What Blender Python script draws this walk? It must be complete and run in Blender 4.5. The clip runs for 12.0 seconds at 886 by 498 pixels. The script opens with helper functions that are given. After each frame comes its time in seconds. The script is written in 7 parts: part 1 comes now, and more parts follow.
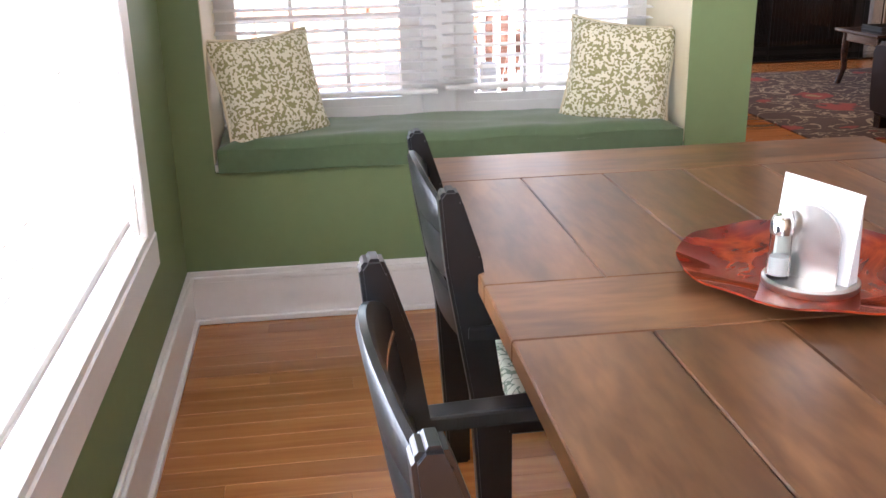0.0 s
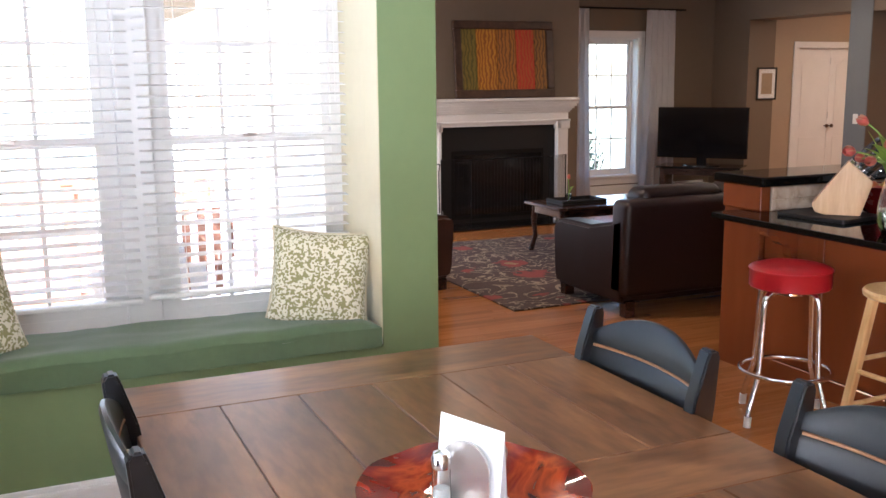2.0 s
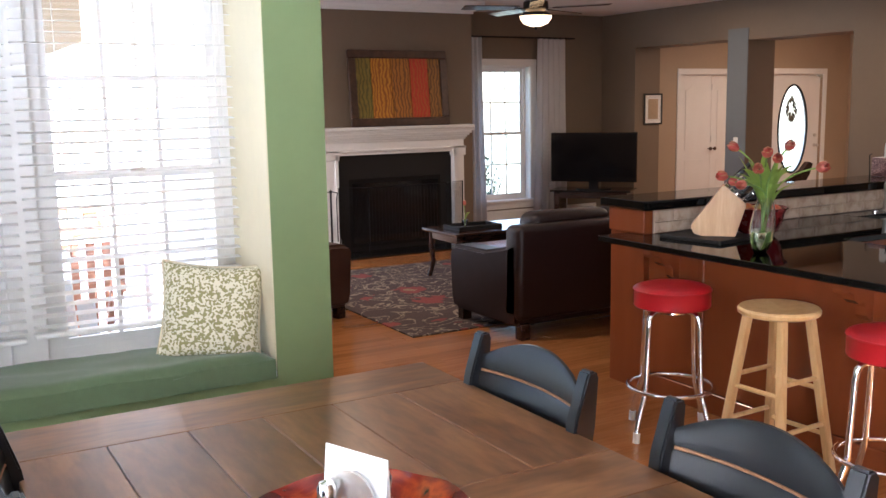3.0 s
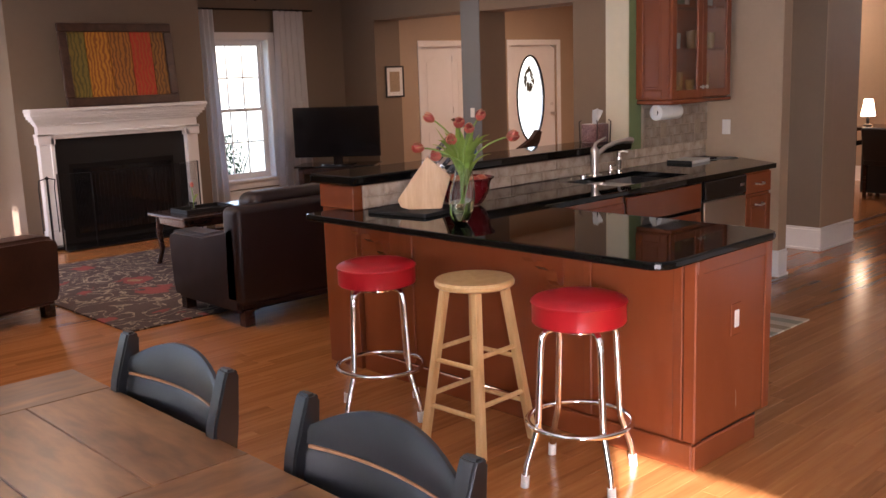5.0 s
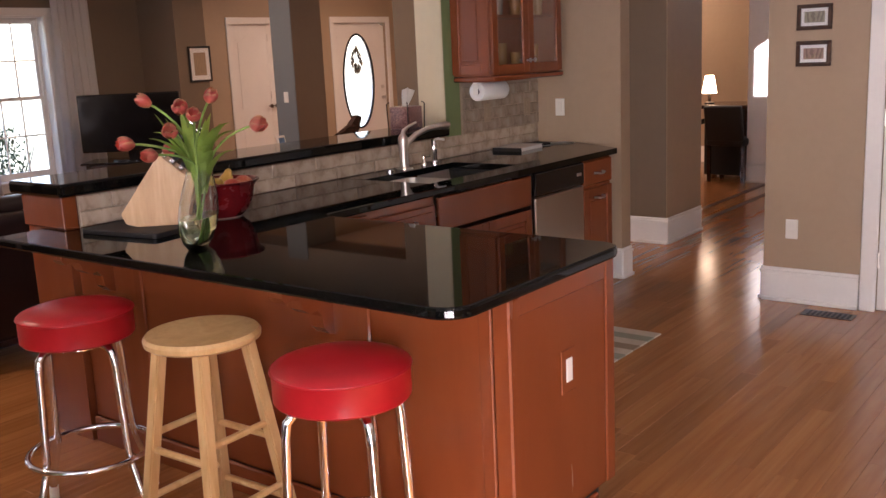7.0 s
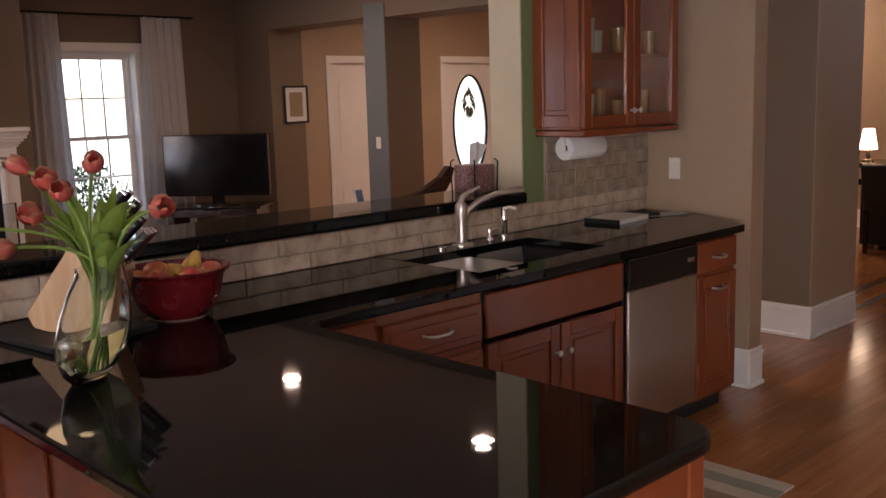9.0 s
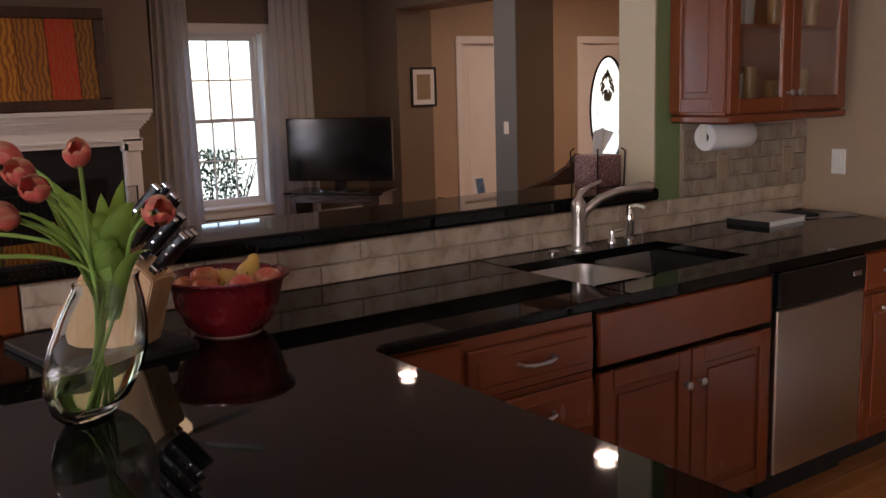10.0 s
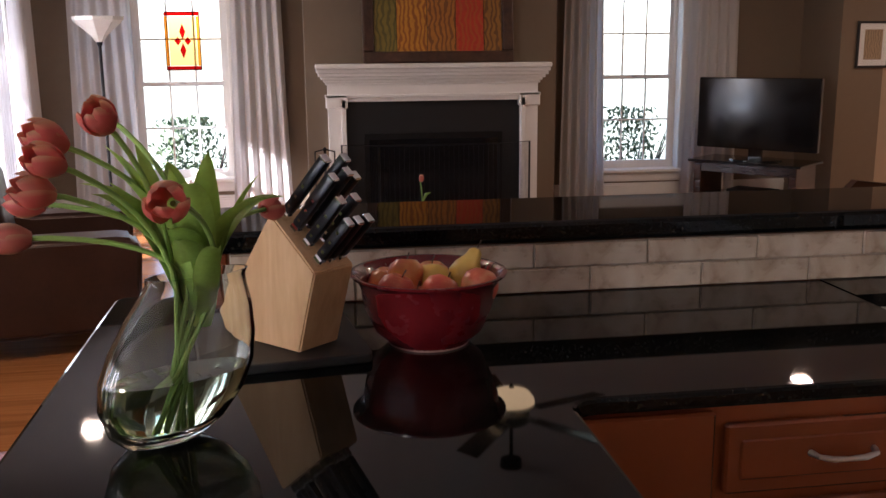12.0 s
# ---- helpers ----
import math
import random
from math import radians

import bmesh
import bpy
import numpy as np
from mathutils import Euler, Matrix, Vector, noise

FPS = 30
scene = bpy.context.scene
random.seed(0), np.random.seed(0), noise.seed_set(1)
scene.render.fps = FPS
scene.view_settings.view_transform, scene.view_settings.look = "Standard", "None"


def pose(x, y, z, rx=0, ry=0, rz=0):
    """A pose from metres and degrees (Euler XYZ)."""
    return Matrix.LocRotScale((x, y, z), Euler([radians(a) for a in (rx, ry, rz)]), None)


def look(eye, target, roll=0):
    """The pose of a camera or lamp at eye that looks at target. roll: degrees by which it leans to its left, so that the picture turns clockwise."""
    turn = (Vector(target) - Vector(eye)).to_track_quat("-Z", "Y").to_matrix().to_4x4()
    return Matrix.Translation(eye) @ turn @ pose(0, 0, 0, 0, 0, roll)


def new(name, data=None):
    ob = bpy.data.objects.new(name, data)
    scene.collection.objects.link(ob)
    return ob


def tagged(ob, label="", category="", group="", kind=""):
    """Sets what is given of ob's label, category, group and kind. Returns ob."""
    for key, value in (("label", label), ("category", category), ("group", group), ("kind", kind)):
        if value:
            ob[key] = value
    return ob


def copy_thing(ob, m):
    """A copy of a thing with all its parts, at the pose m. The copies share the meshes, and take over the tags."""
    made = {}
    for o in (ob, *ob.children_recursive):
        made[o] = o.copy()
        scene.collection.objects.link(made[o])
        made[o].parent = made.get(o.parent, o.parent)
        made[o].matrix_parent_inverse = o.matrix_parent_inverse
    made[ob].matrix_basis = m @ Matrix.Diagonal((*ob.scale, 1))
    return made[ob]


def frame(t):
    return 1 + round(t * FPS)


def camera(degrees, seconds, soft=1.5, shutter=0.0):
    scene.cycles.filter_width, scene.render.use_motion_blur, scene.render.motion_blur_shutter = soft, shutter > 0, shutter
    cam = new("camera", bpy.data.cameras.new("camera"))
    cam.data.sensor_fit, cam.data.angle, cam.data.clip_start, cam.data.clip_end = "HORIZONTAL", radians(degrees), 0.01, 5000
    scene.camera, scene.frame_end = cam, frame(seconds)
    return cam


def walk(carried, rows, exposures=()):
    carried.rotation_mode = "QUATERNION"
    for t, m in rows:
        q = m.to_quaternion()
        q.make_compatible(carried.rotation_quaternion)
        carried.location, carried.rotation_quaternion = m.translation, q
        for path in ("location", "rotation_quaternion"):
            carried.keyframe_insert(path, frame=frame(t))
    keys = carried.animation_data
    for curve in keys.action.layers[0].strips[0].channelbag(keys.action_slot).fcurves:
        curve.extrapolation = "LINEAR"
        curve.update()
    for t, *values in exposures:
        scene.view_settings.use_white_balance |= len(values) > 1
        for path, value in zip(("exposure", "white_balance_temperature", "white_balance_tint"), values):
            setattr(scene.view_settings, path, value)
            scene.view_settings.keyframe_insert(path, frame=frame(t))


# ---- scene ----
cam = camera(50.0, 12.0)
PATH = [
    (0, (0.773, 0.9, 1.402), (1.022, 2.775, 0.753), -1.2),
    (0.5, (0.799, 0.892, 1.492), (1.177, 2.777, 0.94), -0.9),
    (1, (0.814, 0.846, 1.572), (1.354, 2.715, 1.108), -0.8),
    (1.5, (0.825, 0.793, 1.614), (1.516, 2.628, 1.218), -0.5),
    (2, (0.849, 0.748, 1.642), (1.65, 2.547, 1.29), -0.5),
    (2.5, (0.857, 0.712, 1.658), (1.751, 2.472, 1.336), -0.7),
    (3, (0.868, 0.671, 1.668), (1.853, 2.385, 1.366), -1.0),
    (5, (1.302, 0.621, 1.648), (2.652, 2.05, 1.283), -2.0),
    (5.5, (1.548, 0.722, 1.616), (2.986, 2.056, 1.226), -2.1),
    (6, (1.83, 0.869, 1.575), (3.338, 2.118, 1.167), -2.4),
    (6.5, (2.147, 1.033, 1.558), (3.696, 2.228, 1.143), -2.7),
    (8.5, (3.321, 1.577, 1.55), (4.778, 2.909, 1.232), -2.0),
    (9, (3.6, 1.69, 1.564), (4.972, 3.112, 1.251), -1.7),
    (9.5, (3.84, 1.857, 1.541), (5.107, 3.372, 1.225), -1.6),
    (10, (4.059, 2.016, 1.544), (5.202, 3.622, 1.207), -1.6),
    (10.5, (4.27, 2.107, 1.544), (5.254, 3.814, 1.2), -1.5),
    (11, (4.473, 2.175, 1.553), (5.259, 3.98, 1.201), -1.2),
    (11.5, (4.645, 2.326, 1.521), (5.207, 4.212, 1.166), -0.6),
    (12, (4.764, 2.417, 1.529), (5.055, 4.353, 1.119), -0.5),
]
walk(cam, [(t, look(eye, target, roll)) for t, eye, target, roll in PATH],
     [(0.0, 2.8, 5600, 21), (3.0, 2.72, 5450, 18), (5.5, 2.6, 5950, 29), (6.5, 2.6, 6000, 29), (8.5, 2.3, 6000, 28), (10.0, 2.0, 5900, 26), (12.0, 2.3, 5650, 23)])

# ---- end of camera ----

# ---- light ----
world = bpy.data.worlds.new("sky_world")
scene.world = world
world.use_nodes = True
_n = world.node_tree.nodes
_sky = _n.new("ShaderNodeTexSky")
_sky.sky_type = "NISHITA"
_sky.sun_disc = False
_sky.sun_elevation = radians(21.9)
_sky.sun_rotation = radians(232)
_n["Background"].inputs["Strength"].default_value = 0.15
world.node_tree.links.new(_sky.outputs["Color"], _n["Background"].inputs["Color"])


def sun_lamp(strength, toward):
    data = bpy.data.lights.new("sun", "SUN")
    data.energy, data.angle, data.color = strength, radians(0.5), (1.0, 0.93, 0.82)
    ob = new("sun", data)
    ob.matrix_world = look((0, 0, 20), Vector((0, 0, 20)) + Vector(toward))
    return ob


def area_lamp(name, m, w, h, watts, color):
    data = bpy.data.lights.new(name, "AREA")
    data.shape, data.size, data.size_y, data.energy, data.color = "RECTANGLE", w, h, watts, color
    ob = new(name, data)
    ob.matrix_world = m
    return ob


sun_lamp(5.0, (0.66, 0.53, -0.3414))
WARM = (1.0, 0.72, 0.45)
DAY = (0.86, 0.94, 1.0)
# sky light through the openings
area_lamp("window_light", look((0.095, 2.135, 1.43), (2, 2.135, 1.43)), 2.72, 1.58, 44, DAY)
area_lamp("patio_door_light", look((0.14, -1.06, 1.1), (2, -0.9, 0.85)), 1.2, 1.95, 25, DAY)
area_lamp("living_window_light", look((2.22, 9.75, 1.33), (4, 9.75, 1.33)), 2.2, 1.65, 11, DAY)
# recessed ceiling lamps; the last is added, unseen, to brighten the far wall
CANS = [(8.50, 8.85), (8.50, 6.40), (3.30, 8.80), (3.30, 6.40), (12.0, 9.0), (13.5, 6.6)]
for _x, _y in CANS:
    area_lamp("can_light", look((_x, _y, 2.80), (_x, _y, 0)) @ pose(0, 0, 0), 0.12, 0.12, 6.5 if _x > 11 else 4.0, WARM)

# ---- materials ----


def mat_nodes(name):
    m = bpy.data.materials.new(name)
    m.use_nodes = True
    nt = m.node_tree
    return m, nt, nt.nodes["Principled BSDF"]


def setp(p, **kw):
    names = {"rough": "Roughness", "metal": "Metallic", "coat": "Coat Weight", "coat_rough": "Coat Roughness", "spec": "Specular IOR Level",
             "trans": "Transmission Weight", "ior": "IOR", "sheen": "Sheen Weight", "sub": "Subsurface Weight"}
    for k, v in kw.items():
        p.inputs[names[k]].default_value = v


def node(nt, kind, **inputs):
    n = nt.nodes.new(kind)
    for k, v in inputs.items():
        n.inputs[k.replace("_", " ")].default_value = v
    return n


def ramp(nt, src, stops):
    r = nt.nodes.new("ShaderNodeValToRGB")
    e = r.color_ramp.elements
    while len(e) < len(stops):
        e.new(0.5)
    for i, (pos, col) in enumerate(stops):
        e[i].position, e[i].color = pos, (*col, 1)
    nt.links.new(src, r.inputs["Fac"])
    return r


def mixc(nt, fac, a, b, mode="MIX"):
    n = nt.nodes.new("ShaderNodeMix")
    n.data_type, n.blend_type = "RGBA", mode
    for sock, v in ((n.inputs[0], fac), (n.inputs[6], a), (n.inputs[7], b)):
        if isinstance(v, (int, float)):
            sock.default_value = v
        elif isinstance(v, tuple):
            sock.default_value = (*v, 1)
        else:
            nt.links.new(v, sock)
    return n.outputs[2]


def coords(nt, scale=(1, 1, 1), kind="Object", rot=(0, 0, 0)):
    c = nt.nodes.new("ShaderNodeTexCoord")
    mp = nt.nodes.new("ShaderNodeMapping")
    mp.inputs["Scale"].default_value = scale
    mp.inputs["Rotation"].default_value = rot
    nt.links.new(c.outputs[kind], mp.inputs["Vector"])
    return mp.outputs["Vector"]


def bump(nt, p, height, strength, distance=0.002):
    b = nt.nodes.new("ShaderNodeBump")
    b.inputs["Strength"].default_value, b.inputs["Distance"].default_value = strength, distance
    nt.links.new(height, b.inputs["Height"])
    nt.links.new(b.outputs["Normal"], p.inputs["Normal"])


def shade(c, f):
    return tuple(min(1.0, v * f) for v in c)


def plain(name, col, rough=0.5, metal=0.0, vary=0.12, scale=6.0, bumpy=0.0, bump_scale=120.0, **kw):
    """A surface of one colour with blotches at two scales and a fine relief."""
    m, nt, p = mat_nodes(name)
    v = coords(nt)
    n1 = node(nt, "ShaderNodeTexNoise", Scale=scale, Detail=4.0)
    n2 = node(nt, "ShaderNodeTexNoise", Scale=scale * 9, Detail=3.0)
    for n in (n1, n2):
        nt.links.new(v, n.inputs["Vector"])
    c1 = ramp(nt, n1.outputs["Fac"], [(0.3, shade(col, 1 - vary)), (0.7, shade(col, 1 + vary))])
    c2 = mixc(nt, 0.35, c1.outputs["Color"], ramp(nt, n2.outputs["Fac"], [(0.3, shade(col, 1 - vary)), (0.7, shade(col, 1 + vary))]).outputs["Color"])
    nt.links.new(c2, p.inputs["Base Color"])
    r = ramp(nt, n1.outputs["Fac"], [(0.2, (max(0.02, rough - 0.06),) * 3), (0.8, (min(1, rough + 0.06),) * 3)])
    nt.links.new(r.outputs["Color"], p.inputs["Roughness"])
    setp(p, metal=metal, **kw)
    if bumpy:
        n3 = node(nt, "ShaderNodeTexNoise", Scale=bump_scale, Detail=3.0)
        nt.links.new(v, n3.inputs["Vector"])
        bump(nt, p, n3.outputs["Fac"], bumpy)
    return m


def wood(name, dark, mid, light, rough=0.3, grain=(2, 18, 18), island=0.0, obj_random=0.0, coat=0.0, fine=0.3):
    """Wood whose grain runs along the axis with the smallest scale; tone varies by piece."""
    m, nt, p = mat_nodes(name)
    v = coords(nt, grain)
    add = nt.nodes.new("ShaderNodeVectorMath")
    nt.links.new(v, add.inputs[0])
    seed = None
    if island:
        seed = nt.nodes.new("ShaderNodeNewGeometry").outputs["Random Per Island"]
    elif obj_random:
        seed = nt.nodes.new("ShaderNodeObjectInfo").outputs["Random"]
    if seed is not None:
        k = nt.nodes.new("ShaderNodeMath")
        k.operation, k.inputs[1].default_value = "MULTIPLY", 37.0
        nt.links.new(seed, k.inputs[0])
        nt.links.new(k.outputs[0], add.inputs[1])
    n1 = node(nt, "ShaderNodeTexNoise", Scale=1.0, Detail=6.0, Distortion=1.2)
    n2 = node(nt, "ShaderNodeTexNoise", Scale=5.0, Detail=5.0, Distortion=0.4)
    for n in (n1, n2):
        nt.links.new(add.outputs[0], n.inputs["Vector"])
    c = ramp(nt, n1.outputs["Fac"], [(0.28, dark), (0.5, mid), (0.74, light)]).outputs["Color"]
    c = mixc(nt, fine, c, ramp(nt, n2.outputs["Fac"], [(0.3, mid if fine < 0.3 else dark), (0.7, light)]).outputs["Color"])
    if seed is not None:
        amt = island or obj_random
        t = ramp(nt, seed, [(0.0, (1 - amt,) * 3), (0.55, (1.0,) * 3), (1.0, (1 + amt * 0.6,) * 3)]).outputs["Color"]
        c = mixc(nt, 1.0, c, t, "MULTIPLY")
    nt.links.new(c, p.inputs["Base Color"])
    rr = ramp(nt, n2.outputs["Fac"], [(0.2, (max(0.03, rough - 0.02),) * 3), (0.8, (rough + 0.03,) * 3)])
    nt.links.new(rr.outputs["Color"], p.inputs["Roughness"])
    setp(p, coat=coat, coat_rough=0.12)
    bump(nt, p, n2.outputs["Fac"], 0.02, 0.0006)
    return m


def pattern_fabric(name, ground, motif, scale, lo, hi, rough=0.9):
    """Woven cloth with an all-over vermicelli or leaf motif."""
    m, nt, p = mat_nodes(name)
    v = coords(nt, (scale,) * 3)
    w = node(nt, "ShaderNodeTexNoise", Scale=1.0, Detail=0.0, Distortion=0.5)
    nt.links.new(v, w.inputs["Vector"])
    band = ramp(nt, w.outputs["Fac"], [(lo - 0.02, (0, 0, 0)), (lo, (1, 1, 1)), (hi, (1, 1, 1)), (hi + 0.02, (0, 0, 0))])
    w2 = node(nt, "ShaderNodeTexNoise", Scale=7.0, Detail=3.0)
    nt.links.new(v, w2.inputs["Vector"])
    base = mixc(nt, w2.outputs["Fac"], shade(ground, 0.9), shade(ground, 1.08))
    nt.links.new(mixc(nt, band.outputs["Color"], base, motif), p.inputs["Base Color"])
    setp(p, rough=rough, sheen=0.2)
    weave = node(nt, "ShaderNodeTexNoise", Scale=600.0, Detail=2.0)
    nt.links.new(coords(nt), weave.inputs["Vector"])
    bump(nt, p, weave.outputs["Fac"], 0.25)
    return m


def pane_glass(name):
    m = bpy.data.materials.new(name)
    m.use_nodes = True
    nt = m.node_tree
    nt.nodes.remove(nt.nodes["Principled BSDF"])
    tr, gl = nt.nodes.new("ShaderNodeBsdfTransparent"), nt.nodes.new("ShaderNodeBsdfGlossy")
    gl.inputs["Roughness"].default_value = 0.01
    fr, mx = nt.nodes.new("ShaderNodeLayerWeight"), nt.nodes.new("ShaderNodeMixShader")
    fr.inputs["Blend"].default_value = 0.12
    nt.links.new(ramp(nt, fr.outputs["Facing"], [(0.0, (0.05,) * 3), (1.0, (0.8,) * 3)]).outputs["Color"], mx.inputs[0])
    nt.links.new(tr.outputs[0], mx.inputs[1])
    nt.links.new(gl.outputs[0], mx.inputs[2])
    nt.links.new(mx.outputs[0], nt.nodes["Material Output"].inputs["Surface"])
    return m


def glowing(name, col, strength):
    m, nt, p = mat_nodes(name)
    p.inputs["Base Color"].default_value = (*col, 1)
    p.inputs["Emission Color"].default_value = (*col, 1)
    p.inputs["Emission Strength"].default_value = strength
    return m


GREEN = plain("green_wall_paint", (0.175, 0.235, 0.098), 0.62, vary=0.05, scale=2.5, bumpy=0.06, bump_scale=250)
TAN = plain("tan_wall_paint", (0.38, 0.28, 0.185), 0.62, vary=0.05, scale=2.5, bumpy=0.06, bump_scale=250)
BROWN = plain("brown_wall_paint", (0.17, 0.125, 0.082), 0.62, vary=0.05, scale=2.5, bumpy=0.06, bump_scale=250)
CREAM = plain("cream_wall_paint", (0.66, 0.58, 0.40), 0.6, vary=0.04, scale=2.5, bumpy=0.05, bump_scale=250)
BLUEGREY = plain("blue_grey_paint", (0.145, 0.155, 0.16), 0.62, vary=0.05, scale=2.5, bumpy=0.05, bump_scale=250)
CEIL = plain("ceiling_white", (0.78, 0.76, 0.72), 0.85, vary=0.03, scale=2.0, bumpy=0.15, bump_scale=180)
TRIM = plain("white_trim_paint", (0.80, 0.78, 0.74), 0.32, vary=0.035, scale=4.0, bumpy=0.02)
FLOORW = wood("oak_floor", (0.29, 0.104, 0.028), (0.40, 0.158, 0.044), (0.475, 0.205, 0.064), 0.19, (1.1, 20, 20), island=0.17, coat=0.2, fine=0.25)
FLOORO = wood("oak_floor_board", (0.29, 0.104, 0.028), (0.40, 0.158, 0.044), (0.475, 0.205, 0.064), 0.19, (1.1, 20, 20), obj_random=0.17, coat=0.2, fine=0.25)
def table_wood(name, grain):
    """Rustic stained planks: long soft grain, cloudy stain, a few dark knots; tone varies by plank."""
    m, nt, p = mat_nodes(name)
    rnd = nt.nodes.new("ShaderNodeObjectInfo").outputs["Random"]
    k = nt.nodes.new("ShaderNodeMath")
    k.operation, k.inputs[1].default_value = "MULTIPLY", 31.0
    nt.links.new(rnd, k.inputs[0])
    add = nt.nodes.new("ShaderNodeVectorMath")
    nt.links.new(coords(nt, grain), add.inputs[0])
    nt.links.new(k.outputs[0], add.inputs[1])
    n1 = node(nt, "ShaderNodeTexNoise", Scale=1.0, Detail=2.5, Distortion=0.5)
    n2 = node(nt, "ShaderNodeTexNoise", Scale=4.5, Detail=2.0, Distortion=0.2)
    n3 = node(nt, "ShaderNodeTexNoise", Scale=0.45, Detail=1.5, Distortion=0.8)
    for n in (n1, n2, n3):
        nt.links.new(add.outputs[0], n.inputs["Vector"])
    c = ramp(nt, n1.outputs["Fac"], [(0.30, (0.075, 0.030, 0.010)), (0.48, (0.165, 0.070, 0.024)), (0.68, (0.290, 0.140, 0.055))]).outputs["Color"]
    c = mixc(nt, 0.38, c, ramp(nt, n2.outputs["Fac"], [(0.34, (0.085, 0.034, 0.012)), (0.64, (0.250, 0.118, 0.046))]).outputs["Color"])
    c = mixc(nt, ramp(nt, n3.outputs["Fac"], [(0.42, (0, 0, 0)), (0.70, (0.55,) * 3)]).outputs["Color"], c, (0.070, 0.030, 0.012))
    vo = node(nt, "ShaderNodeTexVoronoi", Scale=2.2)
    nt.links.new(coords(nt), vo.inputs["Vector"])
    c = mixc(nt, ramp(nt, vo.outputs["Distance"], [(0.02, (0.8,) * 3), (0.05, (0.3,) * 3), (0.11, (0, 0, 0))]).outputs["Color"], c, (0.030, 0.013, 0.006))
    c = mixc(nt, 1.0, c, ramp(nt, rnd, [(0.0, (0.82,) * 3), (1.0, (1.12,) * 3)]).outputs["Color"], "MULTIPLY")
    nt.links.new(c, p.inputs["Base Color"])
    nt.links.new(ramp(nt, n1.outputs["Fac"], [(0.2, (0.30,) * 3), (0.8, (0.38,) * 3)]).outputs["Color"], p.inputs["Roughness"])
    setp(p, spec=0.4)
    return m


TABLEX = table_wood("table_wood_across", (2.2, 9, 9))
TABLEY = table_wood("table_wood_along", (9, 2.2, 9))
CHERRY = wood("cherry_cabinet", (0.182, 0.043, 0.012), (0.205, 0.050, 0.014), (0.225, 0.057, 0.017), 0.25, (3, 3, 0.6), obj_random=0.08, coat=0.35, fine=0.2)
PINE = wood("pale_pine", (0.56, 0.32, 0.115), (0.68, 0.43, 0.18), (0.78, 0.54, 0.26), 0.34, (14, 14, 1.6), obj_random=0.1, coat=0.1)
BLOCKW = wood("beech_block", (0.50, 0.29, 0.13), (0.60, 0.37, 0.18), (0.68, 0.45, 0.24), 0.4, (20, 20, 3), obj_random=0.08)
DARKW = wood("dark_espresso_wood", (0.018, 0.009, 0.007), (0.035, 0.016, 0.011), (0.055, 0.026, 0.017), 0.22, (3, 20, 20), coat=0.3)
FRAMEW = wood("dark_walnut_frame", (0.028, 0.013, 0.008), (0.055, 0.026, 0.015), (0.09, 0.045, 0.025), 0.3, (8, 8, 8))
BLACKP = plain("black_chair_paint", (0.0065, 0.0072, 0.0088), 0.34, vary=0.3, scale=9.0, bumpy=0.05, bump_scale=60, coat=0.12, coat_rough=0.2)
WORN = plain("worn_wood_edge", (0.26, 0.12, 0.05), 0.45, vary=0.4, scale=30.0)
CHROME = plain("chrome", (0.86, 0.87, 0.88), 0.07, 1.0, vary=0.02)
SINKM = plain("dull_sink_steel", (0.60, 0.57, 0.52), 0.42, 1.0, vary=0.03, scale=3)
STEEL = plain("brushed_steel", (0.56, 0.54, 0.51), 0.30, 1.0, vary=0.025, scale=1.5)
NICKEL = plain("brushed_nickel", (0.68, 0.65, 0.61), 0.34, 1.0, vary=0.04)
REDV = plain("red_vinyl", (0.42, 0.012, 0.016), 0.34, vary=0.08, scale=7.0, bumpy=0.05, bump_scale=400)
LEATHER = plain("dark_oxblood_leather", (0.012, 0.0042, 0.0036), 0.42, vary=0.22, scale=5.0, bumpy=0.25, bump_scale=160)
BROWNL = plain("brown_leather", (0.050, 0.022, 0.013), 0.38, vary=0.25, scale=5.0, bumpy=0.25, bump_scale=140)
CUSHION = plain("green_cotton", (0.105, 0.155, 0.072), 0.92, vary=0.12, scale=5.0, bumpy=0.3, bump_scale=500, sheen=0.3)
PILLOW = pattern_fabric("vermicelli_cloth", (0.74, 0.69, 0.52), (0.30, 0.275, 0.115), 92.0, 0.515, 0.97)
SEATF = pattern_fabric("leaf_seat_cloth", (0.62, 0.66, 0.56), (0.20, 0.27, 0.20), 48.0, 0.47, 0.56)
CURTAIN = plain("sheer_curtain_cloth", (0.72, 0.70, 0.68), 0.9, vary=0.06, scale=4.0, bumpy=0.2, bump_scale=500)


def let_light_through(m, share, col):
    """Thin cloth: part of the light passes through."""
    nt = m.node_tree
    out = next(n for n in nt.nodes if n.type == "OUTPUT_MATERIAL")
    p = next(n for n in nt.nodes if n.type == "BSDF_PRINCIPLED")
    tr, mx = nt.nodes.new("ShaderNodeBsdfTranslucent"), nt.nodes.new("ShaderNodeMixShader")
    tr.inputs["Color"].default_value = (*col, 1)
    mx.inputs[0].default_value = share
    nt.links.new(p.outputs[0], mx.inputs[1]), nt.links.new(tr.outputs[0], mx.inputs[2])
    nt.links.new(mx.outputs[0], out.inputs["Surface"])


